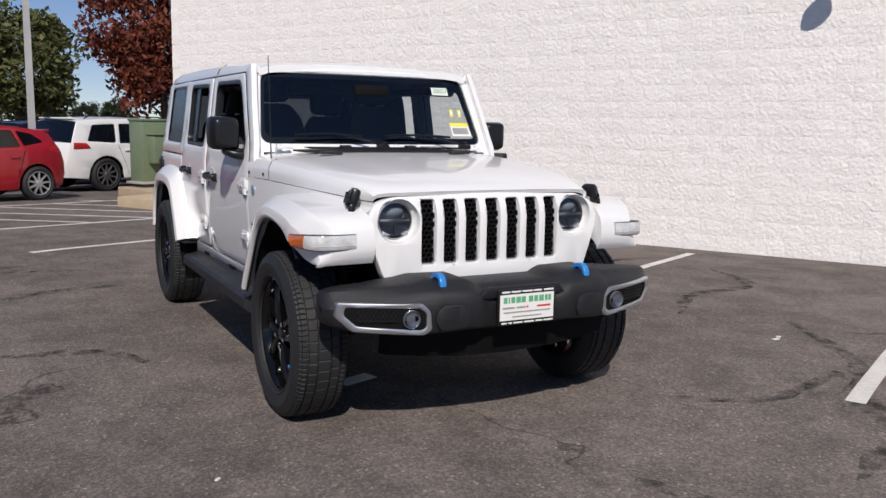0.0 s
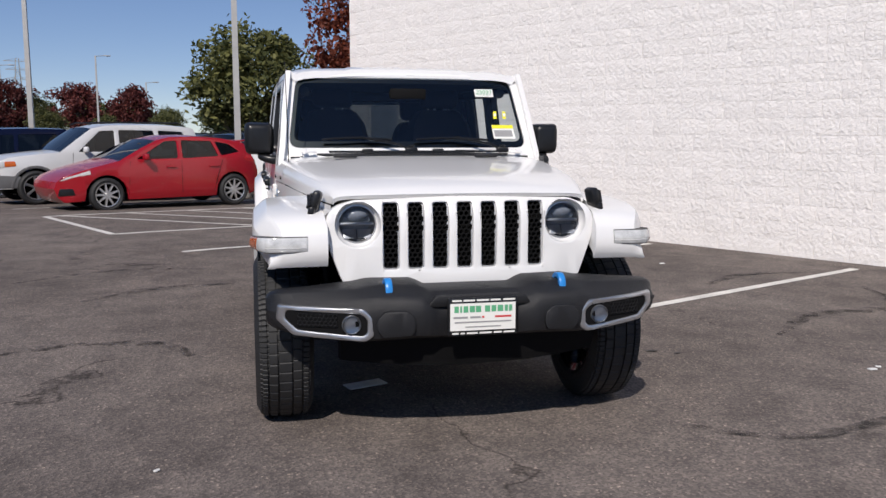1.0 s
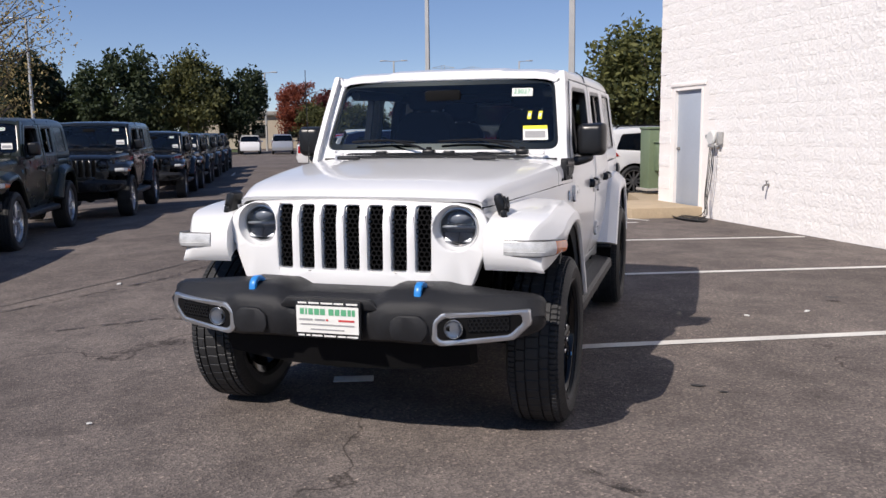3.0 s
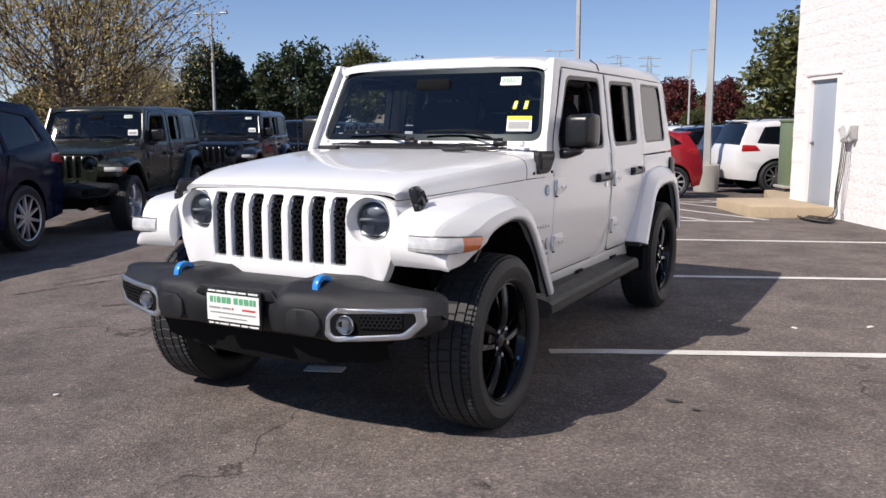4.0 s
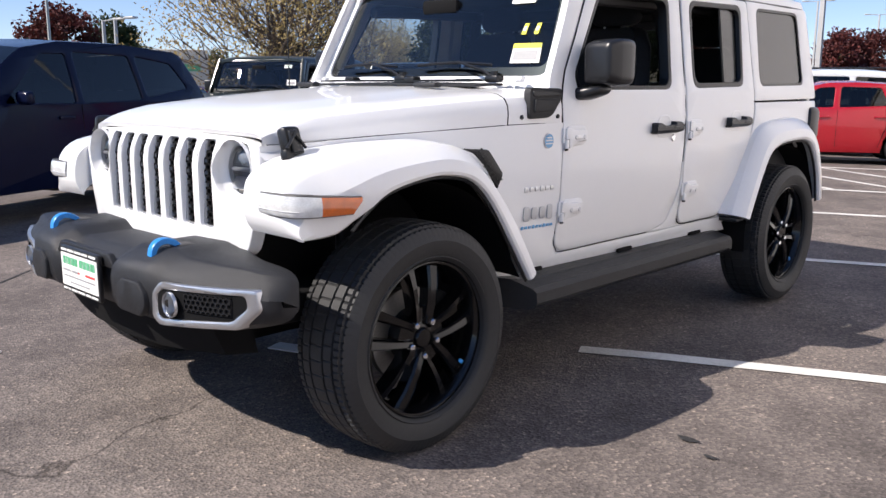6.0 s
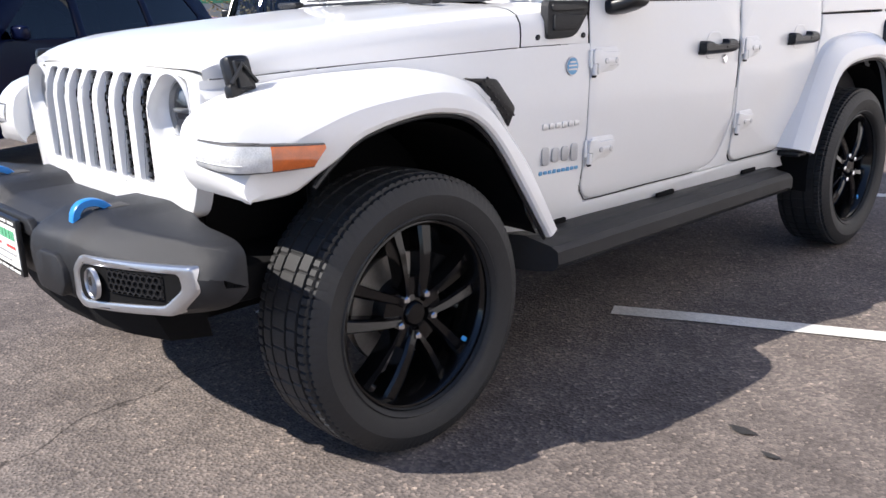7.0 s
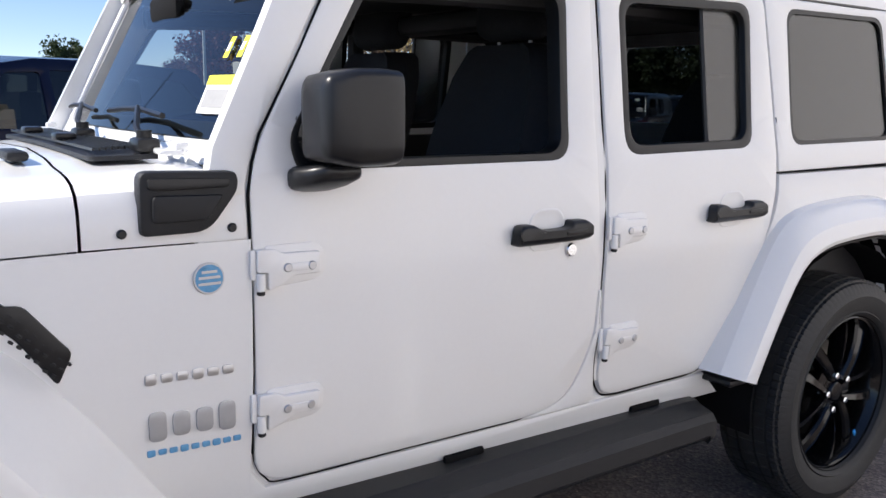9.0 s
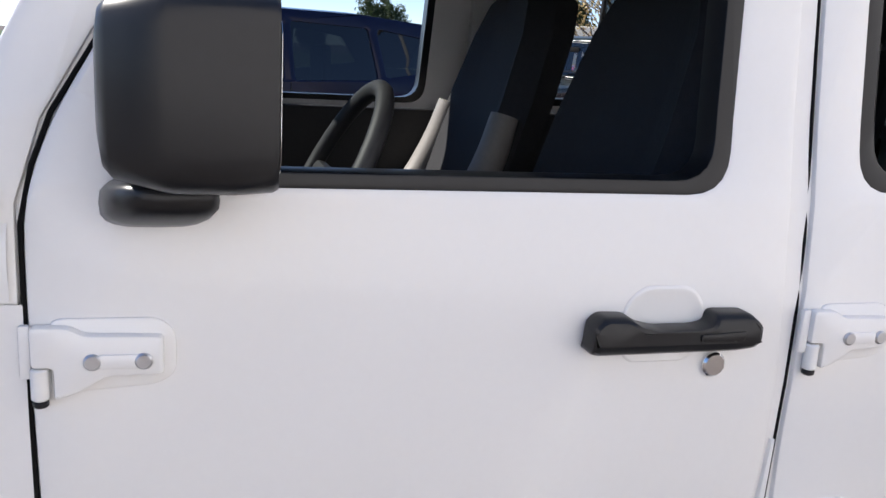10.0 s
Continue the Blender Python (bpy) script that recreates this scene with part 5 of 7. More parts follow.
for k in range(14):
    line(1.12, 13.6 + 2.93 * k, 5.9, 13.6 + 2.93 * k)
line(-2.4, 31.0, -2.4, 34.0)
# repaired cracks and old tyre marks
def mark(pts, w, name, label, m_=TAR, z=0.003):
    P = smooth_path([(*p, 0) for p in pts], 6)
    rnd = random.Random(len(pts) * 7 + int(pts[0][0] * 10))
    bm = bmesh.new()
    prev = None
    for i, p in enumerate(P):
        d = (Vector(P[min(i + 1, len(P) - 1)]) - Vector(P[max(i - 1, 0)])).normalized()
        q = Vector((-d.y, d.x, 0)) * w * 0.5 * rnd.uniform(0.6, 1.3) * (0.25 + 0.75 * math.sin(math.pi * (i + 0.5) / len(P)))
        row = [bm.verts.new(grounded(p[0] + q.x, p[1] + q.y, z)), bm.verts.new(grounded(p[0] - q.x, p[1] - q.y, z))]
        if prev:
            f = bm.faces.new((prev[0], prev[1], row[1], row[0]))
            if f.normal.z < 0:
                f.normal_flip()
        prev = row
    return tagged(part(name, bm, m_), label, name.replace("_", " "), name.replace("_", " ") + "s", "structure")


def stain_mat():
    m = bpy.data.materials.new("tyre_smear")
    m.use_nodes = True
    n, l = m.node_tree.nodes, m.node_tree.links
    b = n["Principled BSDF"]
    b.inputs["Base Color"].default_value, b.inputs["Roughness"].default_value = (0.028, 0.025, 0.023, 1), 0.8
    co, nz, rp = n.new("ShaderNodeTexCoord"), n.new("ShaderNodeTexNoise"), n.new("ShaderNodeMapRange")
    nz.inputs["Scale"].default_value, nz.inputs["Detail"].default_value = 9, 6
    rp.inputs[1].default_value, rp.inputs[2].default_value, rp.inputs[4].default_value = 0.42, 0.68, 0.75
    l.new(co.outputs["Object"], nz.inputs["Vector"])
    l.new(nz.outputs[0], rp.inputs[0])
    l.new(rp.outputs[0], b.inputs["Alpha"])
    return m


SMEAR = stain_mat()
for pts, w in ((((-2.9, 1.0), (-2.2, 1.5), (-1.5, 1.45), (-1.25, 1.1)), 0.13), (((-2.3, 2.9), (-1.7, 3.5), (-1.0, 3.6)), 0.12), (((-3.0, 4.0), (-2.2, 4.6), (-1.3, 4.5)), 0.10),
               (((1.4, -2.2), (1.9, -1.2), (2.6, -0.6), (3.2, 0.4)), 0.16), (((2.6, 0.9), (3.3, 1.5), (4.2, 1.7), (4.6, 2.6)), 0.14), (((1.0, -1.8), (1.6, -1.6), (2.4, -1.9)), 0.12),
               (((3.2, 2.9), (3.9, 3.4), (4.8, 3.4)), 0.13), (((-4.2, 0.6), (-3.4, 3.2), (-3.5, 5.6)), 0.09), (((1.0, -0.6), (1.5, -0.9), (2.3, -0.7)), 0.10), (((0.2, -1.4), (0.5, -1.9), (1.1, -2.0)), 0.13)):
    mark(pts, w, "tyre_mark", "faint dark tyre smear on asphalt", SMEAR)
for pts in (((-3.2, 0.2), (-2.6, -0.6), (-2.5, -1.8)), ((-3.9, 6.5), (-3.75, 4.0), (-4.1, 1.5))):
    mark(pts, 0.028, "asphalt_crack", "thin dark crack in asphalt", TAR)
for x, y, r in ((1.536, 0.631, 0.04), (1.66, 0.55, 0.025), (2.6, 3.4, 0.06)):
    tagged(part("oil_spot", plate([(x + r * (1 + 0.3 * math.sin(3 * a)) * math.cos(a), y + 0.5 * r * math.sin(a)) for a in (0.5 * k for k in range(12))], (), 0.0, lambda u, v, w: (u, v, 0.004)), TAR), "small dark oil spot", "stain", kind="structure")
for k, (x, y, w) in enumerate(((2.606, 0.007, 0.05), (-1.266, -0.68, 0.025), (-3.652, 4.93, 0.06), (-3.677, 2.76, 0.07), (2.68, 0.05, 0.03), (3.4, 4.2, 0.06), (2.35, 2.9, 0.05), (-5.2, 7.6, 0.06), (1.9, 2.6, 0.04))):
    tagged(part("litter", bx(x, y, grounded(x, y).z + 0.008, w, w * 0.5, 0.008, 0.002, rz=40 * k), LITTER), "small scrap of pale litter on asphalt", "litter", "scraps of litter")
# Pale slab stands in for a slit of sunlight on the ground under the car.
sun_patch = tagged(part("litter", bx(-0.30, 0.29, 0.006, 0.22, 0.10, 0.006, 0.002, rz=20), LITTER), "pale slab painted as a slit of sunlight under the car", "litter", "scraps of litter")

# ---- the building: its end corner is the wall's origin, x along the wall to the right, y into it ----
WD = (N - U * 0.056).normalized()
C0 = sn(WALL_S(10.23), 10.23)
WALL = Matrix(((-WD.x, WD.y, 0, C0.x), (-WD.y, -WD.x, 0, C0.y), (0, 0, 1, -0.078), (0, 0, 0, 1)))
if WALL.to_3x3().determinant() < 0:
    WALL = Matrix(((-WD.x, -WD.y * -1, 0, C0.x), (-WD.y, WD.x * -1, 0, C0.y), (0, 0, 1, -0.078), (0, 0, 0, 1)))
IN = WALL.to_3x3() @ Vector((0, 1, 0))
assert IN.dot(U) > 0.9
LEN, TALL, DX0, DX1, DZ0, DZ1 = 21.0, 6.6, 0.50, 1.42, 0.12, 2.15
D = 0.004
wall = part("wall_north", moved(joined(bx(DX0 / 2, D + 0.15, TALL / 2, DX0, 0.30, TALL), bx((DX1 + LEN) / 2, D + 0.15, TALL / 2, LEN - DX1, 0.30, TALL), bx((DX0 + DX1) / 2, D + 0.15, (DZ1 + TALL) / 2, DX1 - DX0, 0.30, TALL - DZ1), bx((DX0 + DX1) / 2, D + 0.15, DZ0 / 2, DX1 - DX0, 0.30, DZ0)), WALL), MORTAR)
tagged(wall, "white-painted split-face block wall of a building", "wall", kind="structure")
tagged(part("wall_east", moved(bx(0.15, 6.345, TALL / 2, 0.30, 12.0, TALL), WALL), MORTAR), "white-painted end wall of the building", "wall", kind="structure")
tagged(part("flat_roof", moved(bx(LEN / 2, 6.2, TALL + 0.15, LEN + 0.1, 12.5, 0.3), WALL), CONCRETE), "flat concrete roof slab of the building", "roof", kind="structure")
dr = tagged(part("door_1", moved(bx((DX0 + DX1) / 2, D + 0.07, (DZ0 + DZ1) / 2, DX1 - DX0 - 0.09, 0.045, DZ1 - DZ0 - 0.05, 0.004), WALL), DOOR_BLUE), "closed grey-blue steel door in a white wall", "door", kind="structure")
part("door_frame", moved(joined(bx(DX0 + 0.022, D + 0.04, (DZ0 + DZ1) / 2, 0.045, 0.10, DZ1 - DZ0), bx(DX1 - 0.022, D + 0.04, (DZ0 + DZ1) / 2, 0.045, 0.10, DZ1 - DZ0), bx((DX0 + DX1) / 2, D + 0.04, DZ1 - 0.022, DX1 - DX0 - 0.09, 0.10, 0.045)), WALL), MORTAR, dr)
part("door_knob", moved(joined(cyl(0.03, 0.02, 16, pose(DX0 + 0.12, D + 0.048, 1.12, 90, 0, 0)), cyl(0.022, 0.05, 16, pose(DX0 + 0.12, D + 0.045, 1.12, 90, 0, 0), 0.008)), WALL), STEEL, dr)
part("lintel", moved(bx((DX0 + DX1) / 2, 0.02, DZ1 + 0.05, DX1 - DX0 + 0.2, 0.09, 0.06, 0.01), WALL), MORTAR, dr)

# step slab, cabinet, service box, hose, tap
tagged(part("step_slab", plate([(5.05, 8.62), (6.335, 8.74), (6.25, 10.15), (8.6, 10.3), (8.6, 12.75), (6.7, 12.65), (5.95, 10.35), (5.00, 10.15)], (), 0.17, lambda s, n, w: tuple(sn(s, n, 0.17 + w)), (), 0.012), TAN), "tan concrete door step slab", "step", kind="structure")
cab = thing("transformer_cabinet", "green steel transformer cabinet on a concrete pad", "transformer")
cm = LOT @ Matrix.Translation((6.87, 12.03, 0.15))
part("body", moved(bx(0.75, 0.22, 0.62, 1.5, 0.44, 1.24, 0.02), cm), CABINET, cab)
part("lid", moved(bx(0.75, 0.22, 1.255, 1.54, 0.48, 0.05, 0.015), cm), CABINET, cab)
part("side_box", moved(bx(0.42, -0.11, 0.68, 0.62, 0.22, 0.56, 0.015), cm), CABINET, cab)
part("side_box_lid", moved(bx(0.42, -0.12, 0.975, 0.68, 0.26, 0.03, 0.01), cm), CABINET, cab)
part("pad", moved(bx(0.75, 0.22, 0.01, 1.62, 0.56, 0.05, 0.01), cm), CONCRETE, cab)

box = thing("hose_reel_box", "white wall box with dark hoses hanging from it", "hose box")
BXX = 1.89
part("body", moved(joined(cyl(0.115, 0.13, 28, pose(BXX, -0.01, 1.31, 90, 0, 0), 0.02), bx(BXX, -0.05, 1.22, 0.18, 0.10, 0.10, 0.02)), WALL), mat("white_box_enamel", (0.62, 0.62, 0.60), 0.45, var=0.1), box)
part("bracket", moved(joined(bx(BXX - 0.16, -0.06, 1.33, 0.06, 0.10, 0.06, 0.01), bx(BXX + 0.16, -0.06, 1.30, 0.05, 0.10, 0.20, 0.01), bx(BXX, -0.08, 1.18, 0.16, 0.10, 0.05, 0.01)), WALL), GALV, box)
for k, (x0, x1, sag) in enumerate(((-0.06, 0.02, 0.1), (-0.02, 0.10, 0.16), (0.03, 0.16, 0.2), (0.08, -0.06, 0.24))):
    part("hose", moved(tube(smooth_path([(BXX + x0, -0.10, 1.18), (BXX + x0 + 0.01, -0.13, 0.8), (BXX + x0 * 0.7 - 0.02, -0.16, 0.4), (BXX + x1 * 0.6, -0.2, 0.10), (BXX + x1, -0.30 - 0.03 * k, 0.02 + 0.012 * k)], 4), 0.0075, 6), WALL), HOSE, box)
for k in range(4):
    a0 = k * 0.9
    tagged(part("hose_coil", moved(tube([(BXX + 0.02 + (0.36 + 0.03 * k) * math.cos(a0 + t * 0.42), -0.46 + (0.14 + 0.015 * k) * math.sin(a0 + t * 0.42), 0.010 + 0.014 * k) for t in range(16)], 0.0075, 6), WALL), HOSE), "dark rubber hose lying coiled on asphalt", "hose", "hose coils")
tagged(part("loose_cable", moved(joined(tube(smooth_path([(12.7, -0.30, 0.012), (12.9, -0.42, 0.012), (13.4, -0.48, 0.012), (14.0, -0.40, 0.012), (14.8, -0.55, 0.012)], 5), 0.012, 6), tube(smooth_path([(12.75, -0.35, 0.03), (13.0, -0.26, 0.014), (13.5, -0.34, 0.012), (14.4, -0.30, 0.012)], 5), 0.012, 6)), WALL), HOSE), "black cable lying along the wall", "cable")
tap = thing("wall_tap", "small weathered metal tap on a white wall", "tap")
part("spout", moved(tube(smooth_path([(3.28, D, 0.64), (3.28, -0.07, 0.64), (3.28, -0.10, 0.61), (3.28, -0.105, 0.56)], 4), 0.014, 8), WALL), STEEL, tap)
part("handle", moved(joined(tube([(3.28, -0.05, 0.64), (3.28, -0.05, 0.69)], 0.008, 6), bx(3.28, -0.05, 0.695, 0.07, 0.02, 0.012, 0.004)), WALL), STEEL, tap)
lamp = thing("wall_lamp", "dark round wall lamp high on a white wall", "wall lamp")
LX, LZ = 10.81, 3.22
part("arm", moved(tube([(LX, D, LZ), (LX, -0.32, LZ)], 0.03, 10), WALL), GALV, lamp)
part("shade", moved(lathe([(0, 0.16), (0.06, 0.15), (0.12, 0.08), (0.13, 0.0), (0.12, 0.0), (0, 0.06)], 24, pose(LX, -0.38, LZ - 0.08, 0, 0, 0)), WALL), GALV, lamp)

# light pole beside the far bays
def light_pole(s_or, n_or, h, double=True, base=True, r=0.075):
    p = thing("light_pole", "tall grey steel car park light pole", "light pole", "light poles")
    o = sn(s_or, n_or)
    if base:
        part("footing", cyl(0.27, 0.62, 24, Matrix.Translation(o), 0.02), CONCRETE, p, "round concrete footing")
    part("mast", loft([[(o.x + q * sx, o.y + q * sy, z) for sx, sy in ((-1, -1), (1, -1), (1, 1), (-1, 1))] for z, q in ((o.z, r), (h, r * 0.62))]), GALV, p)
    for k in ((-1, 1) if double else (1,)):
        part("lamp_arm", tube([(o.x, o.y, h - 0.05), (o.x + k * 0.7, o.y + k * 0.2, h + 0.02)], 0.03, 6), GALV, p)
        part("lamp_head", bx(o.x + k * 0.95, o.y + k * 0.27, h + 0.02, 0.55, 0.30, 0.09, 0.03, rz=16), GALV, p)
    return p


light_pole(6.2, 14.85, 9.2)

# ---- split-face blocks ----
BW, BH = 0.4, 0.2


def block_mesh(seed, w=BW):
    r = random.Random(seed)
    nx, nz, g = 6, 4, 0.0013
    bm = bmesh.new()
    top = []
    for j in range(nz + 1):
        row = []
        for i in range(nx + 1):
            x, z = g + (w - 2 * g) * (0, 0.10, 0.30, 0.5, 0.70, 0.90, 1)[i], g + (BH - 2 * g) * (0, 0.20, 0.5, 0.80, 1)[j]
            edge = i in (0, nx) or j in (0, nz)
            row.append(bm.verts.new((x + (0 if i in (0, 1, nx - 1, nx) else r.uniform(-0.03, 0.03)), D - 0.0050 - r.uniform(0, 0.0022) if edge else D - 0.0055 - r.uniform(0, 0.006), z)))
        top.append(row)
    for j in range(nz):
        for i in range(nx):
            a, b, c, d = top[j][i], top[j][i + 1], top[j + 1][i + 1], top[j + 1][i]
            if r.random() < 0.5:
                bm.faces.new((a, b, c)), bm.faces.new((a, c, d))
            else:
                bm.faces.new((a, b, d)), bm.faces.new((b, c, d))
    rim = [top[0][i] for i in range(nx + 1)] + [top[j][nx] for j in range(1, nz + 1)] + [top[nz][i] for i in range(nx - 1, -1, -1)] + [top[j][0] for j in range(nz - 1, 0, -1)]
    back = [bm.verts.new((v.co.x, D + 0.002, v.co.z)) for v in rim]
    for i in range(len(rim)):
        k = (i + 1) % len(rim)
        bm.faces.new((rim[i], back[i], back[k], rim[k]))
    bmesh.ops.recalc_face_normals(bm, faces=bm.faces)
    for e in bm.edges:
        e.smooth = len(e.link_faces) == 2 and e.calc_face_angle(0.0) < 1.0
    me = bpy.data.meshes.new("brick")
    bm.to_mesh(me)
    bm.free()
    me.materials.append(CMU)
    for p in me.polygons:
        p.use_smooth = True
    return me


kinds = [block_mesh(100 + k) for k in range(9)]
rest = {k: [] for k in range(9)}
rnd = random.Random(5)
for row in range(int(TALL / BH)):
    x = -0.2 if row % 2 else 0.0
    while x < LEN - 0.01:
        z = row * BH
        k = rnd.randrange(9)
        if not (x + BW > DX0 - 0.02 and x < DX1 + 0.02 and z < DZ1 - 0.05) and x > -0.01:
            if 6.0 <= x < 12.0 and z < 3.9:
                ob = new("brick", kinds[k])
                ob.parent = wall
                ob.matrix_local = WALL @ Matrix.Translation((x, 0, z))
            else:
                rest[k].append((x, z))
        x += BW
verts, faces = [], []
for k, places in rest.items():
    me = kinds[k]
    vs = [v.co.copy() for v in me.vertices]
    fs = [tuple(p.vertices) for p in me.polygons]
    for x, z in places:
        o = len(verts)
        verts += [tuple(v + Vector((x, 0, z))) for v in vs]
        faces += [tuple(i + o for i in f) for f in fs]
me = bpy.data.meshes.new("bricks")
me.from_pydata(verts, [], faces)
for p in me.polygons:
    p.use_smooth = True
me.set_sharp_from_angle(angle=1.0)
me.materials.append(CMU)
ob = new("bricks", me)
ob.parent = wall
ob.matrix_local = WALL
ob["kind"] = "stuff"

# ---- other vehicles: nose at y = 0, tail at y = length ----
RED_PAINT = mat("red_car_paint", (0.31, 0.007, 0.015), 0.22, var=0.05, coat=0.35, rvar=0.02)
NAVY = mat("navy_car_paint", (0.005, 0.008, 0.028), 0.16, var=0.08, spec=0.16, rvar=0.02)
SILVER_PAINT = mat("silver_car_paint", (0.42, 0.43, 0.45), 0.3, metal=0.4, var=0.04, coat=1.0)
OLD_WHITE = mat("greyish_white_paint", (0.62, 0.63, 0.64), 0.35, var=0.04, coat=0.7)
BLACK_PAINT = mat("black_car_paint", (0.005, 0.006, 0.008), 0.2, var=0.1, coat=0.35, rvar=0.02)
OLIVE = mat("dark_olive_paint", (0.012, 0.016, 0.010), 0.28, var=0.08, coat=0.3, rvar=0.03)
GREY_CLAD = mat("grey_cladding", (0.10, 0.10, 0.105), 0.6, var=0.1)
ALLOY = mat("machined_alloy", (0.55, 0.56, 0.58), 0.3, metal=0.85, var=0.08)


def simple_wheel(R, rim_mat, spokes, w=0.21):
    rim = R * 0.70
    o = thing("road_wheel", "alloy wheel with black tyre", "wheel")
    part("tyre", lathe([(rim, -w / 2 + 0.02), (R - 0.05, -w / 2), (R - 0.012, -w / 2 + 0.02), (R, -w / 2 + 0.05), (R, w / 2 - 0.05), (R - 0.012, w / 2 - 0.02), (R - 0.05, w / 2), (rim, w / 2 - 0.02)], 40, TO_SIDE), RUBBER, o)
    part("rim", lathe([(rim, w / 2 - 0.02), (rim - 0.008, w / 2 - 0.012), (rim - 0.022, w / 2 - 0.025), (rim - 0.03, -w / 2), (0, -w / 2)], 40, TO_SIDE), DARK, o)
    lip = part("rim_lip", lathe([(rim + 0.002, w / 2 - 0.022), (rim - 0.004, w / 2 - 0.006), (rim - 0.016, w / 2 - 0.010), (rim - 0.02, w / 2 - 0.03)], 40, TO_SIDE), rim_mat, o)
    for k in range(spokes):
        a = 360 * k / spokes + 90
        b = loft([[Vector((w / 2 - 0.03 + f, r * math.cos(radians(a)) - q * math.sin(radians(a)), r * math.sin(radians(a)) + q * math.cos(radians(a)))) for q, f in ((-ww, -0.02), (-ww * 0.7, 0.008), (ww * 0.7, 0.008), (ww, -0.02))] for r, ww in ((0.02, 0.030), (rim * 0.5, 0.024), (rim - 0.012, 0.030 if spokes < 7 else 0.018))])
        part("spoke", b, rim_mat, o)
    part("hub_cap", cyl(0.045, 0.02, 16, Matrix.Translation((w / 2 - 0.035, 0, 0)) @ TO_SIDE, 0.006), rim_mat, o)
    return o


wheel_kinds = {}


def vehicle(name, label, paint, at, L, W, top, belt, holes, axles, R=0.34, sill=0.24, rim=(ALLOY, 5), clad=None, lights=None, group="parked vehicles", tum=0.20, crown=0.035, roof_rails=False, spoiler=False, tail_glass=True, handles=(), seams=(), nose_taper=0.13, grille=None):
    """top: outline from the front bumper over the roof to the rear bumper as (y, z, 'g' where the stretch to the next point is glass)."""
    o = thing(name, label, "car", group)
    H = max(p[1] for p in top)

    def X(y, z):
        plan = 1 - nose_taper * abs((y - L / 2) / (L / 2)) ** 4
        if z < belt:
            k = 0.955 + 0.045 * math.sin(math.pi * min(max((z - sill) / (belt - sill), 0), 1) * 0.62 + 0.35)
        else:
            k = 0.985 - tum * ((z - belt) / (H - belt)) ** 1.15
        return W / 2 * plan * k

    def f(out):
        return lambda y, z, w: (X(y, z) + w + out, y, z)
    a = R * 1.17
    bottom = []
    for yc in (axles[1], axles[0]):
        bottom += [(yc + a + 0.02, sill)] + [(yc + a * math.cos(t), max(R + a * math.sin(t) * 0.98, sill)) for t in (math.pi * k / 10 for k in range(11))] + [(yc - a - 0.02, sill)]
    outline = [(p[0], p[1]) for p in top] + [p for p in bottom]
    cuts = [("v", z) for z in (lerp(sill, belt, 0.3), lerp(sill, belt, 0.6), belt, lerp(belt, H, 0.4), lerp(belt, H, 0.75))] + [("u", L * k / 10) for k in (0.6, 1.5, 3, 5, 7, 8.5, 9.4)]
    side = plate(outline, holes, 0.035, f(0), cuts, 0.012)
    r = mirrored(side)
    left = part("body_side", side, paint, o)
    part("body_side", r, paint, o)
    # skin over the top, split into painted and glazed stretches
    runs, cur = [], [top[0]]
    for p, q in zip(top, top[1:]):
        cur.append(q)
        g = len(p) > 2
        if q is top[-1] or (len(q) > 2) != g:
            runs.append((g, cur))
            cur = [q]
    for g, pts in runs:
        rows = []
        for i, p in enumerate(pts):
            x = X(p[0], p[1]) - (0.004 if not g else 0.006)
            c = crown * (1 if p[1] > belt * 0.8 else 0.6)
            d = Vector((pts[min(i + 1, len(pts) - 1)][0] - pts[max(i - 1, 0)][0], pts[min(i + 1, len(pts) - 1)][1] - pts[max(i - 1, 0)][1])).normalized()
            nrm = Vector((-d.y, d.x))
            rows.append([(x * u, p[0] + nrm.x * c * (1 - u * u), p[1] + nrm.y * c * (1 - u * u)) for u in (-1, -0.93, -0.75, -0.4, 0, 0.4, 0.75, 0.93, 1)])
        part("window" if g else "body_shell", loft(rows, closed=False), CAR_GLASS if g else paint, o, "dark glass" if g else "", sharp=30)
    for h in holes:
        gl = plate(inset(h, -0.006), (), 0.0, f(-0.014), cuts)
        r = mirrored(gl)
        part("side_window", gl, CAR_GLASS, o, "dark side glass")
        part("side_window", r, CAR_GLASS, o, "dark side glass")
    part("chassis", joined(bx(0, (axles[0] + L) / 2 + 0.05, (sill + belt) / 2 - 0.06, W * 0.62, L - axles[0] - 0.55, belt - sill - 0.16), bx(0, axles[0], sill + 0.16, W * 0.60, 1.1, 0.30), bx(0, L / 2, sill + 0.04, W * 0.80, L * 0.85, 0.12), bx(0, (axles[0] + axles[1]) / 2, (sill + belt) / 2, W * 0.86, axles[1] - axles[0] - 2 * a - 0.08, belt - sill - 0.08)), DARK, o)
    for k in (0.36, 0.62):
        for sx in (-1, 1):
            part("headrest", bx(sx * W * 0.2, L * k + 0.25, belt + 0.12, 0.26, 0.12, 0.42, 0.05), CLOTH, o)
    key = (R, rim[0].name, rim[1])
    for yc in axles:
        for sx in (-1, 1):
            m = Matrix.Translation((sx * (W / 2 - 0.125), yc, R)) @ pose(0, 0, 0, 10 * yc, 0, 0 if sx > 0 else 180)
            if key not in wheel_kinds:
                w = wheel_kinds[key] = simple_wheel(R, rim[0], rim[1])
                w.matrix_world = m
            else:
                w = copy_thing(wheel_kinds[key], m)
            w.name = "road_wheel"
            w.parent = o
            for kk in ("category", "group", "kind"):
                if kk in w:
                    del w[kk]
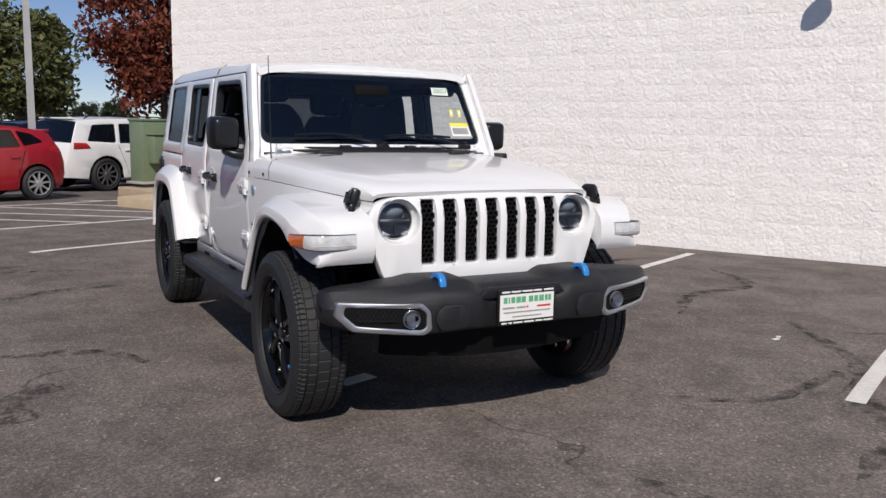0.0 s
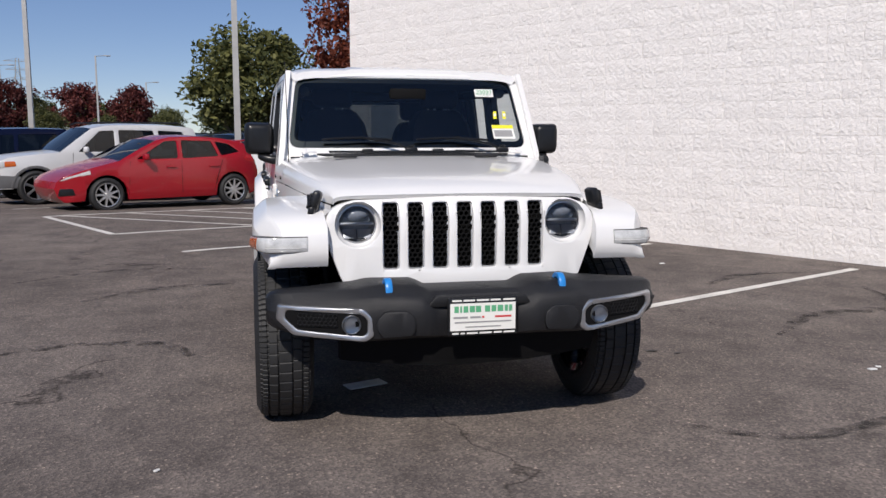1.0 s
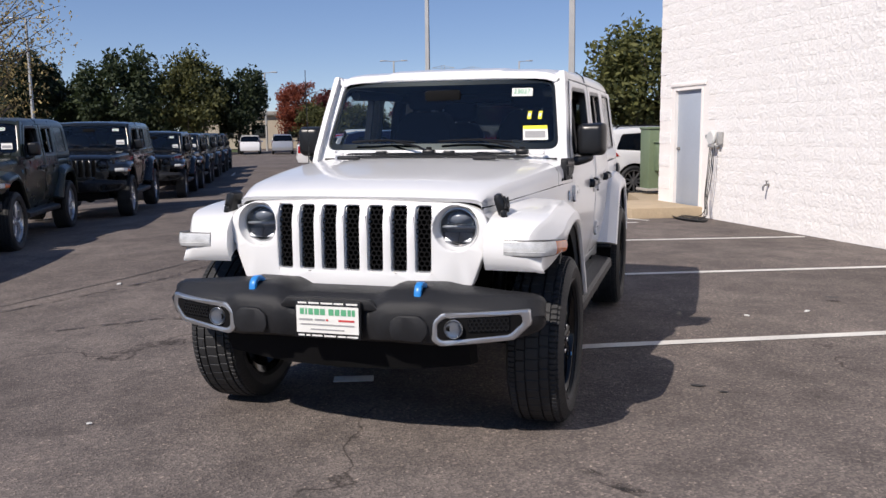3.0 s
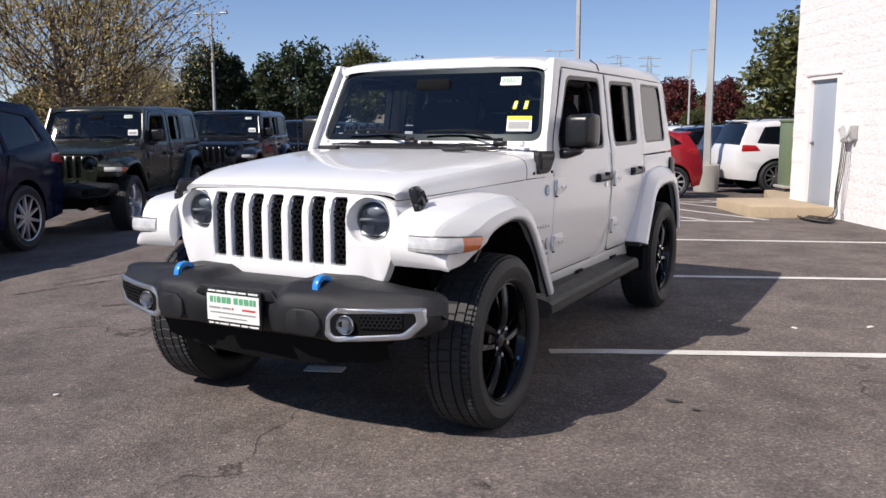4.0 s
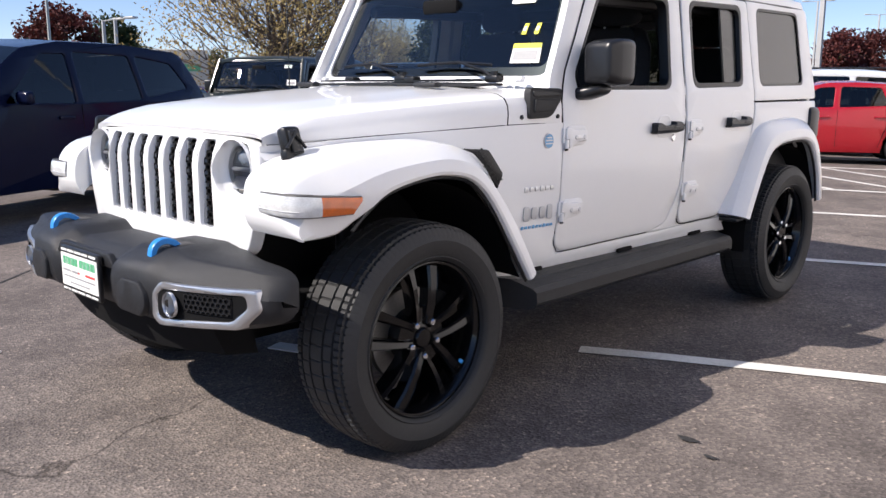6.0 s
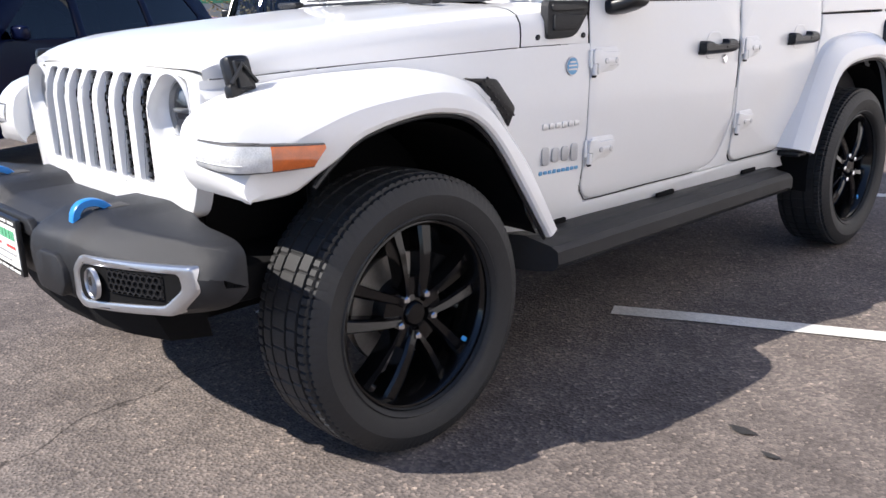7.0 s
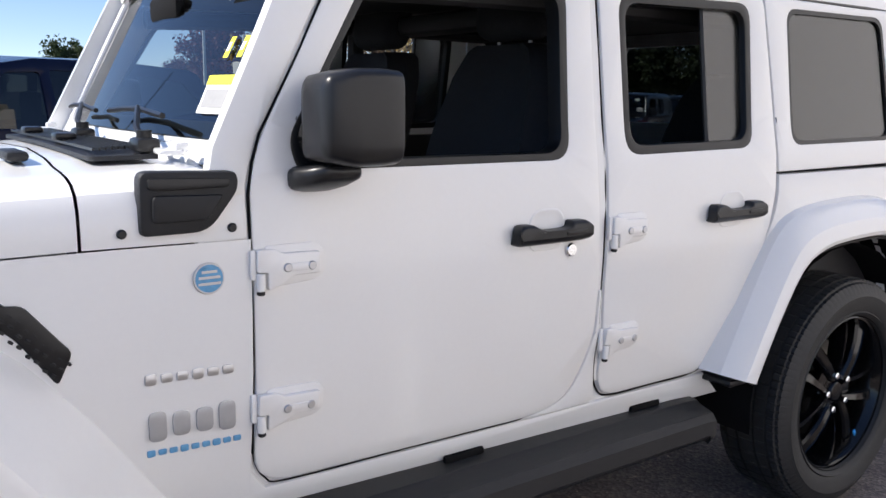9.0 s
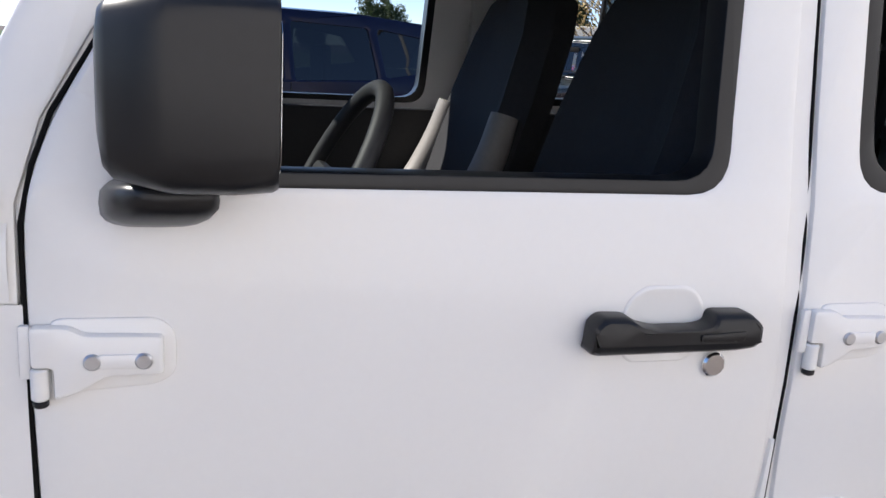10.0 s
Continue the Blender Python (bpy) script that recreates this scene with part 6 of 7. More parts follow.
    if clad:
        cl = plate([(axles[0] + a + 0.01, sill - 0.01), (axles[1] - a - 0.01, sill - 0.01), (axles[1] - a - 0.01, sill + 0.16), (axles[0] + a + 0.01, sill + 0.16)], (), 0.03, f(0.012), [("u", L / 2)], 0.005)
        r = mirrored(cl)
        part("sill_cladding", cl, clad, o), part("sill_cladding", r, clad, o)
        for yc in axles:
            ring = [(yc + rr * math.cos(t), R + rr * math.sin(t) * 0.98) for rr in (a + 0.055,) for t in (math.pi * k / 12 for k in range(13))] + [(yc + a * math.cos(t), R + a * math.sin(t) * 0.98) for t in (math.pi * k / 12 for k in range(12, -1, -1))]
            b = plate(ring, (), 0.03, f(0.012), (), 0.004)
            r = mirrored(b)
            part("arch_cladding", b, clad, o), part("arch_cladding", r, clad, o)
    fy, ry = top[0][0], top[-1][0]
    for nm, m_, poly in (lights or ()):
        b = plate(poly, (), 0.02, f(0.008), [("u", 0.12), ("u", L - 0.12)], 0.004)
        r = mirrored(b)
        part(nm, b, m_, o), part(nm, r, m_, o)
    for y in handles:
        b = bx(X(y, belt - 0.12) + 0.012, y, belt - 0.13, 0.03, 0.20, 0.035, 0.01)
        r = mirrored(b)
        part("door_handle", b, paint, o), part("door_handle", r, paint, o)
    for y0, y1 in seams:
        b = tube([(X(y0, z) - 0.002, lerp(y0, y1, t), z) for t, z in ((0, sill + 0.10), (0.4, lerp(sill, belt, 0.5)), (1, belt - 0.01))], 0.005, 5)
        r = mirrored(b)
        part("door_seam", b, DARK, o), part("door_seam", r, DARK, o)
    if grille:
        z0, z1, w_ = grille
        part("grille", plate(rpoly([(-w_, z0), (w_, z0), (w_, z1), (-w_, z1)], 0.03), (), 0.03, lambda x, z, w: (x, top[0][0] - 0.035 - crown + 0.10 * (x / W * 2) ** 2 * 1.0 - w * 0 + (0 if w > -0.01 else 0.04), z), [("u", 0.0)], 0.006), SATIN_BLACK, o)
    if roof_rails:
        for sx in (-1, 1):
            part("roof_rail", tube([(sx * (X(L * 0.6, H) - 0.06), L * k, H + z) for k, z in ((0.42, 0.0), (0.45, 0.045), (0.85, 0.045), (0.88, -0.02))], 0.016, 6), SATIN_BLACK, o)
    if spoiler:
        yy, zz = spoiler
        part("spoiler", bx(0, yy, zz, W * 0.66, 0.22, 0.035, 0.012, rx=6), paint, o)
    # door mirrors
    ym = holes[0][0][0] + 0.10
    for sx in (-1, 1):
        part("door_mirror", bx(sx * (X(ym, belt) + 0.10), ym, belt + 0.07, 0.18, 0.10, 0.13, 0.04, 3), paint, o)
    o.matrix_world = at
    return o


def car_at(s, n, heading, y_ref, k=0.94):
    """Pose that puts the point y_ref along the car's middle line at (s, n), nose pointing along heading (degrees, world)."""
    return Matrix.Translation(sn(s, n)) @ pose(0, 0, 0, 0, 0, heading + 90) @ Matrix.Diagonal((k, k, k, 1)) @ Matrix.Translation((0, -y_ref, 0))


def by_wheel(x, y, heading, wx, wy, k=0.94):
    """Pose that sets the car's point (wx, wy), a wheel's outer face, at (x, y) of the world."""
    r = pose(0, 0, 0, 0, 0, heading + 90)
    return Matrix.Translation(grounded(x, y) - r @ Vector((wx * k, wy * k, 0))) @ r @ Matrix.Diagonal((k, k, k, 1))


U_DEG = math.degrees(math.atan2(U.y, U.x))
HATCH_TOP = [(0.16, 0.20), (0.05, 0.30), (0.0, 0.46), (0.03, 0.58), (0.14, 0.67), (0.38, 0.76), (0.70, 0.85), (1.02, 0.93), (1.14, 0.96, "g"), (1.60, 1.20, "g"), (1.90, 1.335), (2.2, 1.405), (2.7, 1.415), (3.3, 1.375), (3.72, 1.31), (3.82, 1.28, "g"), (4.00, 1.02), (4.06, 0.92), (4.13, 0.72), (4.14, 0.50), (4.08, 0.26)]
HATCH_WIN = [rpoly([(1.48, 0.985), (2.30, 0.99), (2.33, 1.335), (2.08, 1.32)], 0.04), rpoly([(2.40, 0.99), (3.18, 1.02), (3.06, 1.32), (2.43, 1.34)], 0.04), rpoly([(3.25, 1.03), (3.68, 1.10), (3.44, 1.26), (3.15, 1.315)], 0.04)]
vehicle("hatchback", "red five-door hatchback with silver alloy wheels", RED_PAINT, by_wheel(-1.25, 13.0, 208, 0.86, 3.50), 4.14, 1.76, HATCH_TOP, 0.96, HATCH_WIN, (0.90, 3.50), 0.325, 0.22, (ALLOY, 9), None,
        [("headlight", LAMP_CLEAR, rpoly([(0.08, 0.60), (0.62, 0.72), (0.60, 0.79), (0.20, 0.67)], 0.015)), ("tail_lamp", RED_LENS, rpoly([(3.76, 0.95), (4.03, 0.86), (4.00, 1.00), (3.84, 1.03)], 0.02)), ("fog_recess", SATIN_BLACK, rpoly([(0.05, 0.32), (0.34, 0.34), (0.30, 0.46), (0.08, 0.46)], 0.03))],
        handles=(2.15, 3.05), seams=((1.30, 1.35), (2.37, 2.37), (3.05, 3.25)), spoiler=(3.80, 1.32), grille=(0.30, 0.44, 0.5), nose_taper=0.24)
SUV_TOP = [(0.08, 0.34), (0.02, 0.50), (0.0, 0.72), (0.05, 0.90), (0.30, 1.00), (0.9, 1.07), (1.28, 1.10, "g"), (1.72, 1.42, "g"), (1.98, 1.60), (2.3, 1.67), (2.9, 1.69), (3.7, 1.68), (4.28, 1.63), (4.36, 1.60, "g"), (4.56, 1.12), (4.62, 1.00), (4.66, 0.75), (4.70, 0.60), (4.64, 0.34)]
SUV_WIN = [rpoly([(1.66, 1.10), (2.45, 1.10), (2.47, 1.56), (2.16, 1.55)], 0.04), rpoly([(2.56, 1.10), (3.42, 1.11), (3.36, 1.56), (2.57, 1.57)], 0.04), rpoly([(3.52, 1.12), (4.25, 1.16), (4.06, 1.53), (3.47, 1.56)], 0.05)]
SUV_LIGHTS = [("headlight", LAMP_CLEAR, rpoly([(0.03, 0.76), (0.36, 0.80), (0.34, 0.93), (0.06, 0.89)], 0.02)), ("tail_lamp", RED_LENS, rpoly([(4.18, 1.00), (4.60, 0.98), (4.58, 1.13), (4.28, 1.12)], 0.02))]
suv_kw = dict(handles=(2.25, 3.2), seams=((1.50, 1.55), (2.51, 2.51), (3.2, 3.47)), roof_rails=True, nose_taper=0.10, tum=0.17)
vehicle("estate_suv", "older greyish-white SUV with grey lower cladding", OLD_WHITE, by_wheel(-5.08, 14.05, 207.5, 0.90, 0.78), 4.70, 1.84, SUV_TOP, 1.08, SUV_WIN, (0.78, 3.50), 0.36, 0.34, (ALLOY, 6), GREY_CLAD,
        SUV_LIGHTS[1:] + [("headlight", LAMP_CLEAR, rpoly([(0.03, 0.78), (0.20, 0.79), (0.20, 0.92), (0.05, 0.89)], 0.02)), ("corner_lamp", AMBER, rpoly([(0.21, 0.80), (0.42, 0.82), (0.40, 0.92), (0.21, 0.92)], 0.02)), ("bumper_cladding", GREY_CLAD, rpoly([(0.03, 0.36), (0.5, 0.36), (0.5, 0.60), (0.02, 0.64)], 0.03))], grille=(0.72, 0.92, 0.5), **{**suv_kw, "nose_taper": 0.2})
gc = vehicle("sport_suv", "white SUV with two dark stripes over its tail", WHITE, by_wheel(0.24, 16.1, 29, -0.93, 3.78), 4.78, 1.92, [(p[0] * 1.017, p[1], *p[2:]) for p in SUV_TOP], 1.08, SUV_WIN, (0.95, 3.78), 0.385, 0.30, (STEEL, 10), None, SUV_LIGHTS, spoiler=(4.36, 1.665), **suv_kw)
for x in (-0.10, 0.12):
    part("stripe", loft([[(x + d, y, z) for d in (-0.075, 0.075)] for y, z in ((4.64, 1.12), (4.70, 1.02), (4.745, 0.76), (4.785, 0.60))], closed=False), SATIN_BLACK, gc, "dark stripe")
vehicle("minivan", "dark navy minivan seen from its tail", NAVY, car_at(1.0, 19.4, U_DEG, 5.05), 5.05, 1.98, [(0.08, 0.30), (0.0, 0.55), (0.08, 0.80), (0.6, 0.95), (0.95, 1.02, "g"), (1.75, 1.52, "g"), (1.95, 1.62), (2.4, 1.71), (3.2, 1.73), (4.4, 1.70), (4.72, 1.64, "g"), (4.96, 1.10), (5.02, 0.95), (5.05, 0.65), (5.00, 0.32)], 1.05,
        [rpoly([(1.55, 1.06), (2.5, 1.06), (2.5, 1.56), (2.05, 1.55)], 0.04), rpoly([(2.6, 1.06), (3.55, 1.06), (3.52, 1.58), (2.6, 1.58)], 0.04), rpoly([(3.65, 1.07), (4.60, 1.10), (4.46, 1.54), (3.62, 1.57)], 0.05)], (0.95, 4.0), 0.33, 0.26, (ALLOY, 5), None, [("tail_lamp", RED_LENS, rpoly([(4.72, 0.92), (5.02, 0.90), (4.97, 1.14), (4.80, 1.12)], 0.02))], handles=(2.4,), seams=((1.4, 1.45), (2.55, 2.55), (3.6, 3.6)), tum=0.16)
vehicle("compact_suv", "silver grey SUV seen from its tail", SILVER_PAINT, car_at(0.97, 22.8, U_DEG, 4.6), 4.6, 1.84, [(p[0] * 0.98, p[1] * 0.97, *p[2:]) for p in SUV_TOP], 1.05, [[(a * 0.98, b * 0.97) for a, b in w] for w in SUV_WIN], (0.92, 3.55), 0.345, 0.30, (ALLOY, 5), GREY_CLAD, [(nm, m_, [(a * 0.98, b * 0.97) for a, b in q]) for nm, m_, q in SUV_LIGHTS], **suv_kw)
vehicle("compact_suv", "dark red SUV seen from its tail", RED_PAINT, car_at(0.92, 27.3, U_DEG, 4.6), 4.6, 1.84, [(p[0] * 0.98, p[1] * 0.99, *p[2:]) for p in SUV_TOP], 1.06, [[(a * 0.98, b * 0.99) for a, b in w] for w in SUV_WIN], (0.92, 3.55), 0.345, 0.30, (ALLOY, 5), None, [(nm, m_, [(a * 0.98, b * 0.99) for a, b in q]) for nm, m_, q in SUV_LIGHTS], **suv_kw)
PICK_TOP = [(0.06, 0.42), (0.0, 0.62), (0.03, 1.02), (0.4, 1.14), (1.35, 1.20, "g"), (1.85, 1.62, "g"), (2.05, 1.78), (2.5, 1.86), (3.4, 1.84), (3.50, 1.80, "g"), (3.60, 1.25), (3.65, 1.24), (5.55, 1.24), (5.62, 1.20), (5.64, 0.78), (5.70, 0.66), (5.62, 0.46)]
vehicle("pickup_truck", "white crew-cab pickup truck seen from its tail", WHITE, car_at(0.2, 32.3, U_DEG, 5.7), 5.70, 2.0, PICK_TOP, 1.18, [rpoly([(1.75, 1.20), (2.5, 1.20), (2.52, 1.70), (2.2, 1.68)], 0.04), rpoly([(2.62, 1.20), (3.35, 1.20), (3.3, 1.70), (2.62, 1.72)], 0.04)], (1.0, 4.5), 0.40, 0.42, (ALLOY, 6), BLACK_PLASTIC, [("tail_lamp", RED_LENS, rpoly([(5.46, 0.86), (5.63, 0.86), (5.61, 1.18), (5.46, 1.18)], 0.02))], handles=(2.4, 3.25), seams=((1.6, 1.65), (2.56, 2.56), (3.42, 3.42)), tum=0.16)
for s, n, h, paint, lab in ((3.0, 29.5, U_DEG, BLACK_PAINT, "black SUV parked in a bay"), (3.0, 32.4, U_DEG, WHITE, "white SUV parked in a bay"), (3.2, 35.2, U_DEG, SILVER_PAINT, "silver SUV parked in a bay"), (2.8, 38.0, U_DEG, BLACK_PAINT, "black SUV parked in a bay"),
                          (-0.2, 68.0, U_DEG + 90, SILVER_PAINT, "silver SUV standing at the end of the lane"), (-2.9, 72.0, U_DEG + 90, WHITE, "white SUV standing at the end of the lane"), (1.9, 66.0, U_DEG + 90, BLACK_PAINT, "black SUV standing at the end of the lane"),
                          (9.2, 17.9, U_DEG, BLACK_PAINT, "black SUV parked behind the white one"), (9.0, 20.6, U_DEG, BLACK_PAINT, "black SUV parked in the second row"), (8.9, 23.3, U_DEG, WHITE, "white SUV parked in the second row"), (8.9, 26.0, U_DEG, BLACK_PAINT, "black SUV parked in the second row"), (8.9, 29.0, U_DEG, SILVER_PAINT, "silver SUV parked in the second row")):
    vehicle("parked_suv", lab, paint, car_at(s, n, h, 2.3), 4.70, 1.88, SUV_TOP, 1.08, SUV_WIN, (0.95, 3.65), 0.36, 0.32, (ALLOY, 5), None, SUV_LIGHTS, **suv_kw)

# the kerbside row along the lane, all nose to the street
ROW = -64.0
BIG_TOP = [(0.08, 0.34), (0.0, 0.55), (0.02, 0.88), (0.3, 1.03), (1.1, 1.10), (1.42, 1.14, "g"), (2.0, 1.55, "g"), (2.2, 1.66), (2.7, 1.74), (3.6, 1.745), (4.5, 1.69), (4.62, 1.65, "g"), (4.94, 1.22), (5.02, 1.08), (5.08, 0.80), (5.10, 0.60), (5.02, 0.34)]
BIG_WIN = [rpoly([(1.85, 1.14), (2.72, 1.13), (2.74, 1.62), (2.42, 1.61)], 0.04), rpoly([(2.83, 1.13), (3.72, 1.15), (3.66, 1.62), (2.84, 1.64)], 0.04), rpoly([(3.82, 1.17), (4.62, 1.27), (4.38, 1.55), (3.76, 1.62)], 0.05)]
rear_wheel = grounded(-6.5, 2.95)
rot = pose(0, 0, 0, 0, 0, ROW + 90 - 3)
vehicle("large_suv", "dark navy three-row SUV with bright alloy wheels", NAVY, Matrix.Translation(rear_wheel - rot @ Vector((0.83, 4.08, 0))) @ rot, 5.10, 1.93, BIG_TOP, 1.12, BIG_WIN, (1.02, 4.08), 0.385, 0.30, (ALLOY, 10), None,
        [("tail_lamp", RED_LENS, rpoly([(4.70, 1.02), (5.06, 0.98), (5.0, 1.12), (4.74, 1.11)], 0.02)), ("headlight", LAMP_CLEAR, rpoly([(0.03, 0.82), (0.5, 0.88), (0.48, 0.97), (0.05, 0.95)], 0.02))], handles=(2.55, 3.5), seams=((1.6, 1.65), (2.78, 2.78), (3.5, 3.77)), tum=0.18)


def repainted(at, swaps, label):
    """Another car of the same model in other colours; it shares the meshes."""
    c = copy_thing(car, at)
    for o in c.children_recursive:
        if o.type == "MESH" and o.data.materials and o.data.materials[0].name in swaps:
            o.material_slots[0].link = "OBJECT"
            o.material_slots[0].material = swaps[o.data.materials[0].name]
    for o in list(c.children_recursive):
        if o.name.split(".")[0] in ("licence_plate", "plate_card", "printed_bar", "antenna", "yellow_tab", "tab_print", "yellow_strip"):
            bpy.data.objects.remove(o, do_unlink=True)
    return tagged(c, label, "car", "kerbside row of off-road cars")


for k, (x, y, paint, lab) in enumerate(((-7.62, 4.55, OLIVE, "dark olive four-door off-road SUV with bright wheels"), (-9.05, 8.9, BLACK_PAINT, "black four-door off-road SUV with bright wheels"), (-11.92, 15.03, BLACK_PAINT, "black four-door off-road SUV with bright wheels"), (-14.0, 19.2, BLACK_PAINT, "black four-door off-road SUV, far along the row"), (-16.0, 23.1, OLIVE, "dark olive off-road SUV, far along the row"), (-18.0, 27.0, BLACK_PAINT, "black off-road SUV, far along the row"), (-20.0, 31.0, BLACK_PAINT, "black off-road SUV, far along the row"))):
    repainted(Matrix.Translation(grounded(x, y)) @ pose(0, 0, 0, 0, 0, ROW + 91), {"white_car_paint": paint, "gloss_black_paint": ALLOY, "satin_silver_trim": SATIN_BLACK, "blue_coated_steel": SATIN_BLACK, "grey_slot_trim": paint}, lab)
vehicle("parked_suv", "red car parked behind the kerbside row", RED_PAINT, Matrix.Translation(grounded(-17.5, 8.2)) @ pose(0, 0, 0, 0, 0, 40), 4.33, 1.76, HATCH_TOP, 0.96, HATCH_WIN, (0.90, 3.50), 0.325, 0.22, (ALLOY, 9))
vehicle("parked_suv", "white SUV parked behind the kerbside row", WHITE, Matrix.Translation(grounded(-18.5, 14.0)) @ pose(0, 0, 0, 0, 0, 60), 4.70, 1.88, SUV_TOP, 1.08, SUV_WIN, (0.95, 3.65), 0.36, 0.32, (ALLOY, 5), None, SUV_LIGHTS, **suv_kw)

# ---- trees, masts and the far edge ----
BARK = mat("bark", (0.10, 0.08, 0.065), 0.9, var=0.3, scale=5, bump=0.6, bscale=30)


def leaf_mat(name, a, b):
    m = bpy.data.materials.new(name)
    m.use_nodes = True
    n, l = m.node_tree.nodes, m.node_tree.links
    bs = n["Principled BSDF"]
    geo, ramp = n.new("ShaderNodeNewGeometry"), n.new("ShaderNodeValToRGB")
    ramp.color_ramp.elements[0].color, ramp.color_ramp.elements[1].color = (*a, 1), (*b, 1)
    l.new(geo.outputs["Random Per Island"], ramp.inputs[0])
    info, hsv, mr = n.new("ShaderNodeObjectInfo"), n.new("ShaderNodeHueSaturation"), n.new("ShaderNodeMapRange")
    mr.inputs[3].default_value, mr.inputs[4].default_value = 0.75, 1.25
    l.new(info.outputs["Random"], mr.inputs[0])
    l.new(mr.outputs[0], hsv.inputs["Value"])
    l.new(ramp.outputs[0], hsv.inputs["Color"])
    l.new(hsv.outputs[0], bs.inputs["Base Color"])
    bs.inputs["Roughness"].default_value = 0.7
    tr, mx = n.new("ShaderNodeBsdfTranslucent"), n.new("ShaderNodeMixShader")
    l.new(hsv.outputs[0], tr.inputs[0])
    mx.inputs[0].default_value = 0.3
    l.new(bs.outputs[0], mx.inputs[1])
    l.new(tr.outputs[0], mx.inputs[2])
    l.new(mx.outputs[0], n["Material Output"].inputs[0])
    return m


GREEN = leaf_mat("green_leaves", (0.030, 0.042, 0.012), (0.150, 0.150, 0.045))
DEEP = leaf_mat("deep_green_leaves", (0.012, 0.026, 0.012), (0.055, 0.075, 0.026))
MAROON = leaf_mat("maroon_leaves", (0.045, 0.010, 0.012), (0.16, 0.035, 0.028))
RUST = leaf_mat("rust_red_leaves", (0.10, 0.020, 0.012), (0.30, 0.075, 0.035))
OCHRE = leaf_mat("yellow_brown_leaves", (0.24, 0.175, 0.075), (0.52, 0.40, 0.16))


def tree(label, leaf, h, rx, trunk_h, leaves, size, seed, clumps=60, sparse=0.0, stems=1, squash=1.0):
    r = random.Random(seed)
    o = thing("tree", label, "tree", "trees")
    limbs = []
    crown_c = Vector((0, 0, trunk_h + (h - trunk_h) * 0.5))
    rz = (h - trunk_h) * 0.5
    tips = []
    for k in range(clumps):
        while True:
            d = Vector((r.gauss(0, 1), r.gauss(0, 1), r.gauss(0, 1))).normalized()
            rad = r.uniform(0.45, 1.0) ** 0.6
            bump_ = 0.80 + 0.26 * math.sin(3 * math.atan2(d.y, d.x) + seed) * math.cos(2.3 * d.z + seed)
            p = crown_c + Vector((d.x * rx, d.y * rx, d.z * rz)) * rad * bump_
            if p.z > trunk_h * 0.8:
                break
        tips.append(p)
    bms = []
    for st in range(stems):
        base = Vector((r.uniform(-0.25, 0.25) if stems > 1 else 0, r.uniform(-0.25, 0.25) if stems > 1 else 0, 0))
        top = Vector((r.uniform(-0.3, 0.3) * rx * (1 if stems > 1 else 0.2), r.uniform(-0.3, 0.3) * rx * (1 if stems > 1 else 0.2), h * 0.72))
        mid = base.lerp(top, 0.45) + Vector((r.uniform(-0.1, 0.1), r.uniform(-0.1, 0.1), 0))
        bms.append(tube([base, mid, top], 0.028 * h / max(1, stems ** 0.6), 7, 0.006 * h))
        for p in tips[st::max(stems, 1)][: 26 if sparse else 12]:
            q = base.lerp(top, min(max((p.z - trunk_h * 0.7) / h, 0.2), 0.85))
            bms.append(tube([q, q.lerp(p, 0.5) + Vector((r.uniform(-0.15, 0.15) * rx, r.uniform(-0.15, 0.15) * rx, -0.06 * h)), p], 0.008 * h / (1 + 0.3 * stems), 4, 0.002 * h))
            if sparse:
                for _ in range(3):
                    e = p + Vector((r.uniform(-0.3, 0.3), r.uniform(-0.3, 0.3), r.uniform(0.0, 0.35))) * rx * 0.6
                    bms.append(tube([q.lerp(p, 0.7), e], 0.003 * h, 3, 0.001 * h))
    part("trunk", joined(*bms), BARK, o)
    verts, faces = [], []
    per = leaves // clumps
    cr = 0.30 * rx
    for p in tips:
        c2 = cr * r.uniform(0.6, 1.25)
        for _ in range(per):
            d = Vector((r.gauss(0, 1), r.gauss(0, 1), r.gauss(0, 0.8))).normalized() * c2 * r.random() ** 0.45
            c = p + d
            if r.random() < sparse:
                continue
            a = Vector((r.gauss(0, 1), r.gauss(0, 1), r.gauss(0, 1))).normalized()
            b = a.orthogonal().normalized()
            b = (Matrix.Rotation(r.uniform(0, 6.28), 3, a) @ b)
            s = size * r.uniform(0.6, 1.3)
            e = a.cross(b)
            i = len(verts)
            verts += [tuple(c + b * s), tuple(c + e * s * 0.5), tuple(c - b * s), tuple(c - e * s * 0.5)]
            faces.append((i, i + 1, i + 2, i + 3))
    me = bpy.data.meshes.new("crown")
    me.from_pydata(verts, [], faces)
    me.materials.append(leaf)
    cw = new("crown", me)
    cw.parent = o
    return o


EYE0 = Vector((0.5, -3.9, 0))


def place(az, d, eye=EYE0):
    p = eye + Vector((math.cos(radians(az)), math.sin(radians(az)), 0)) * d
    return grounded(p.x, p.y)


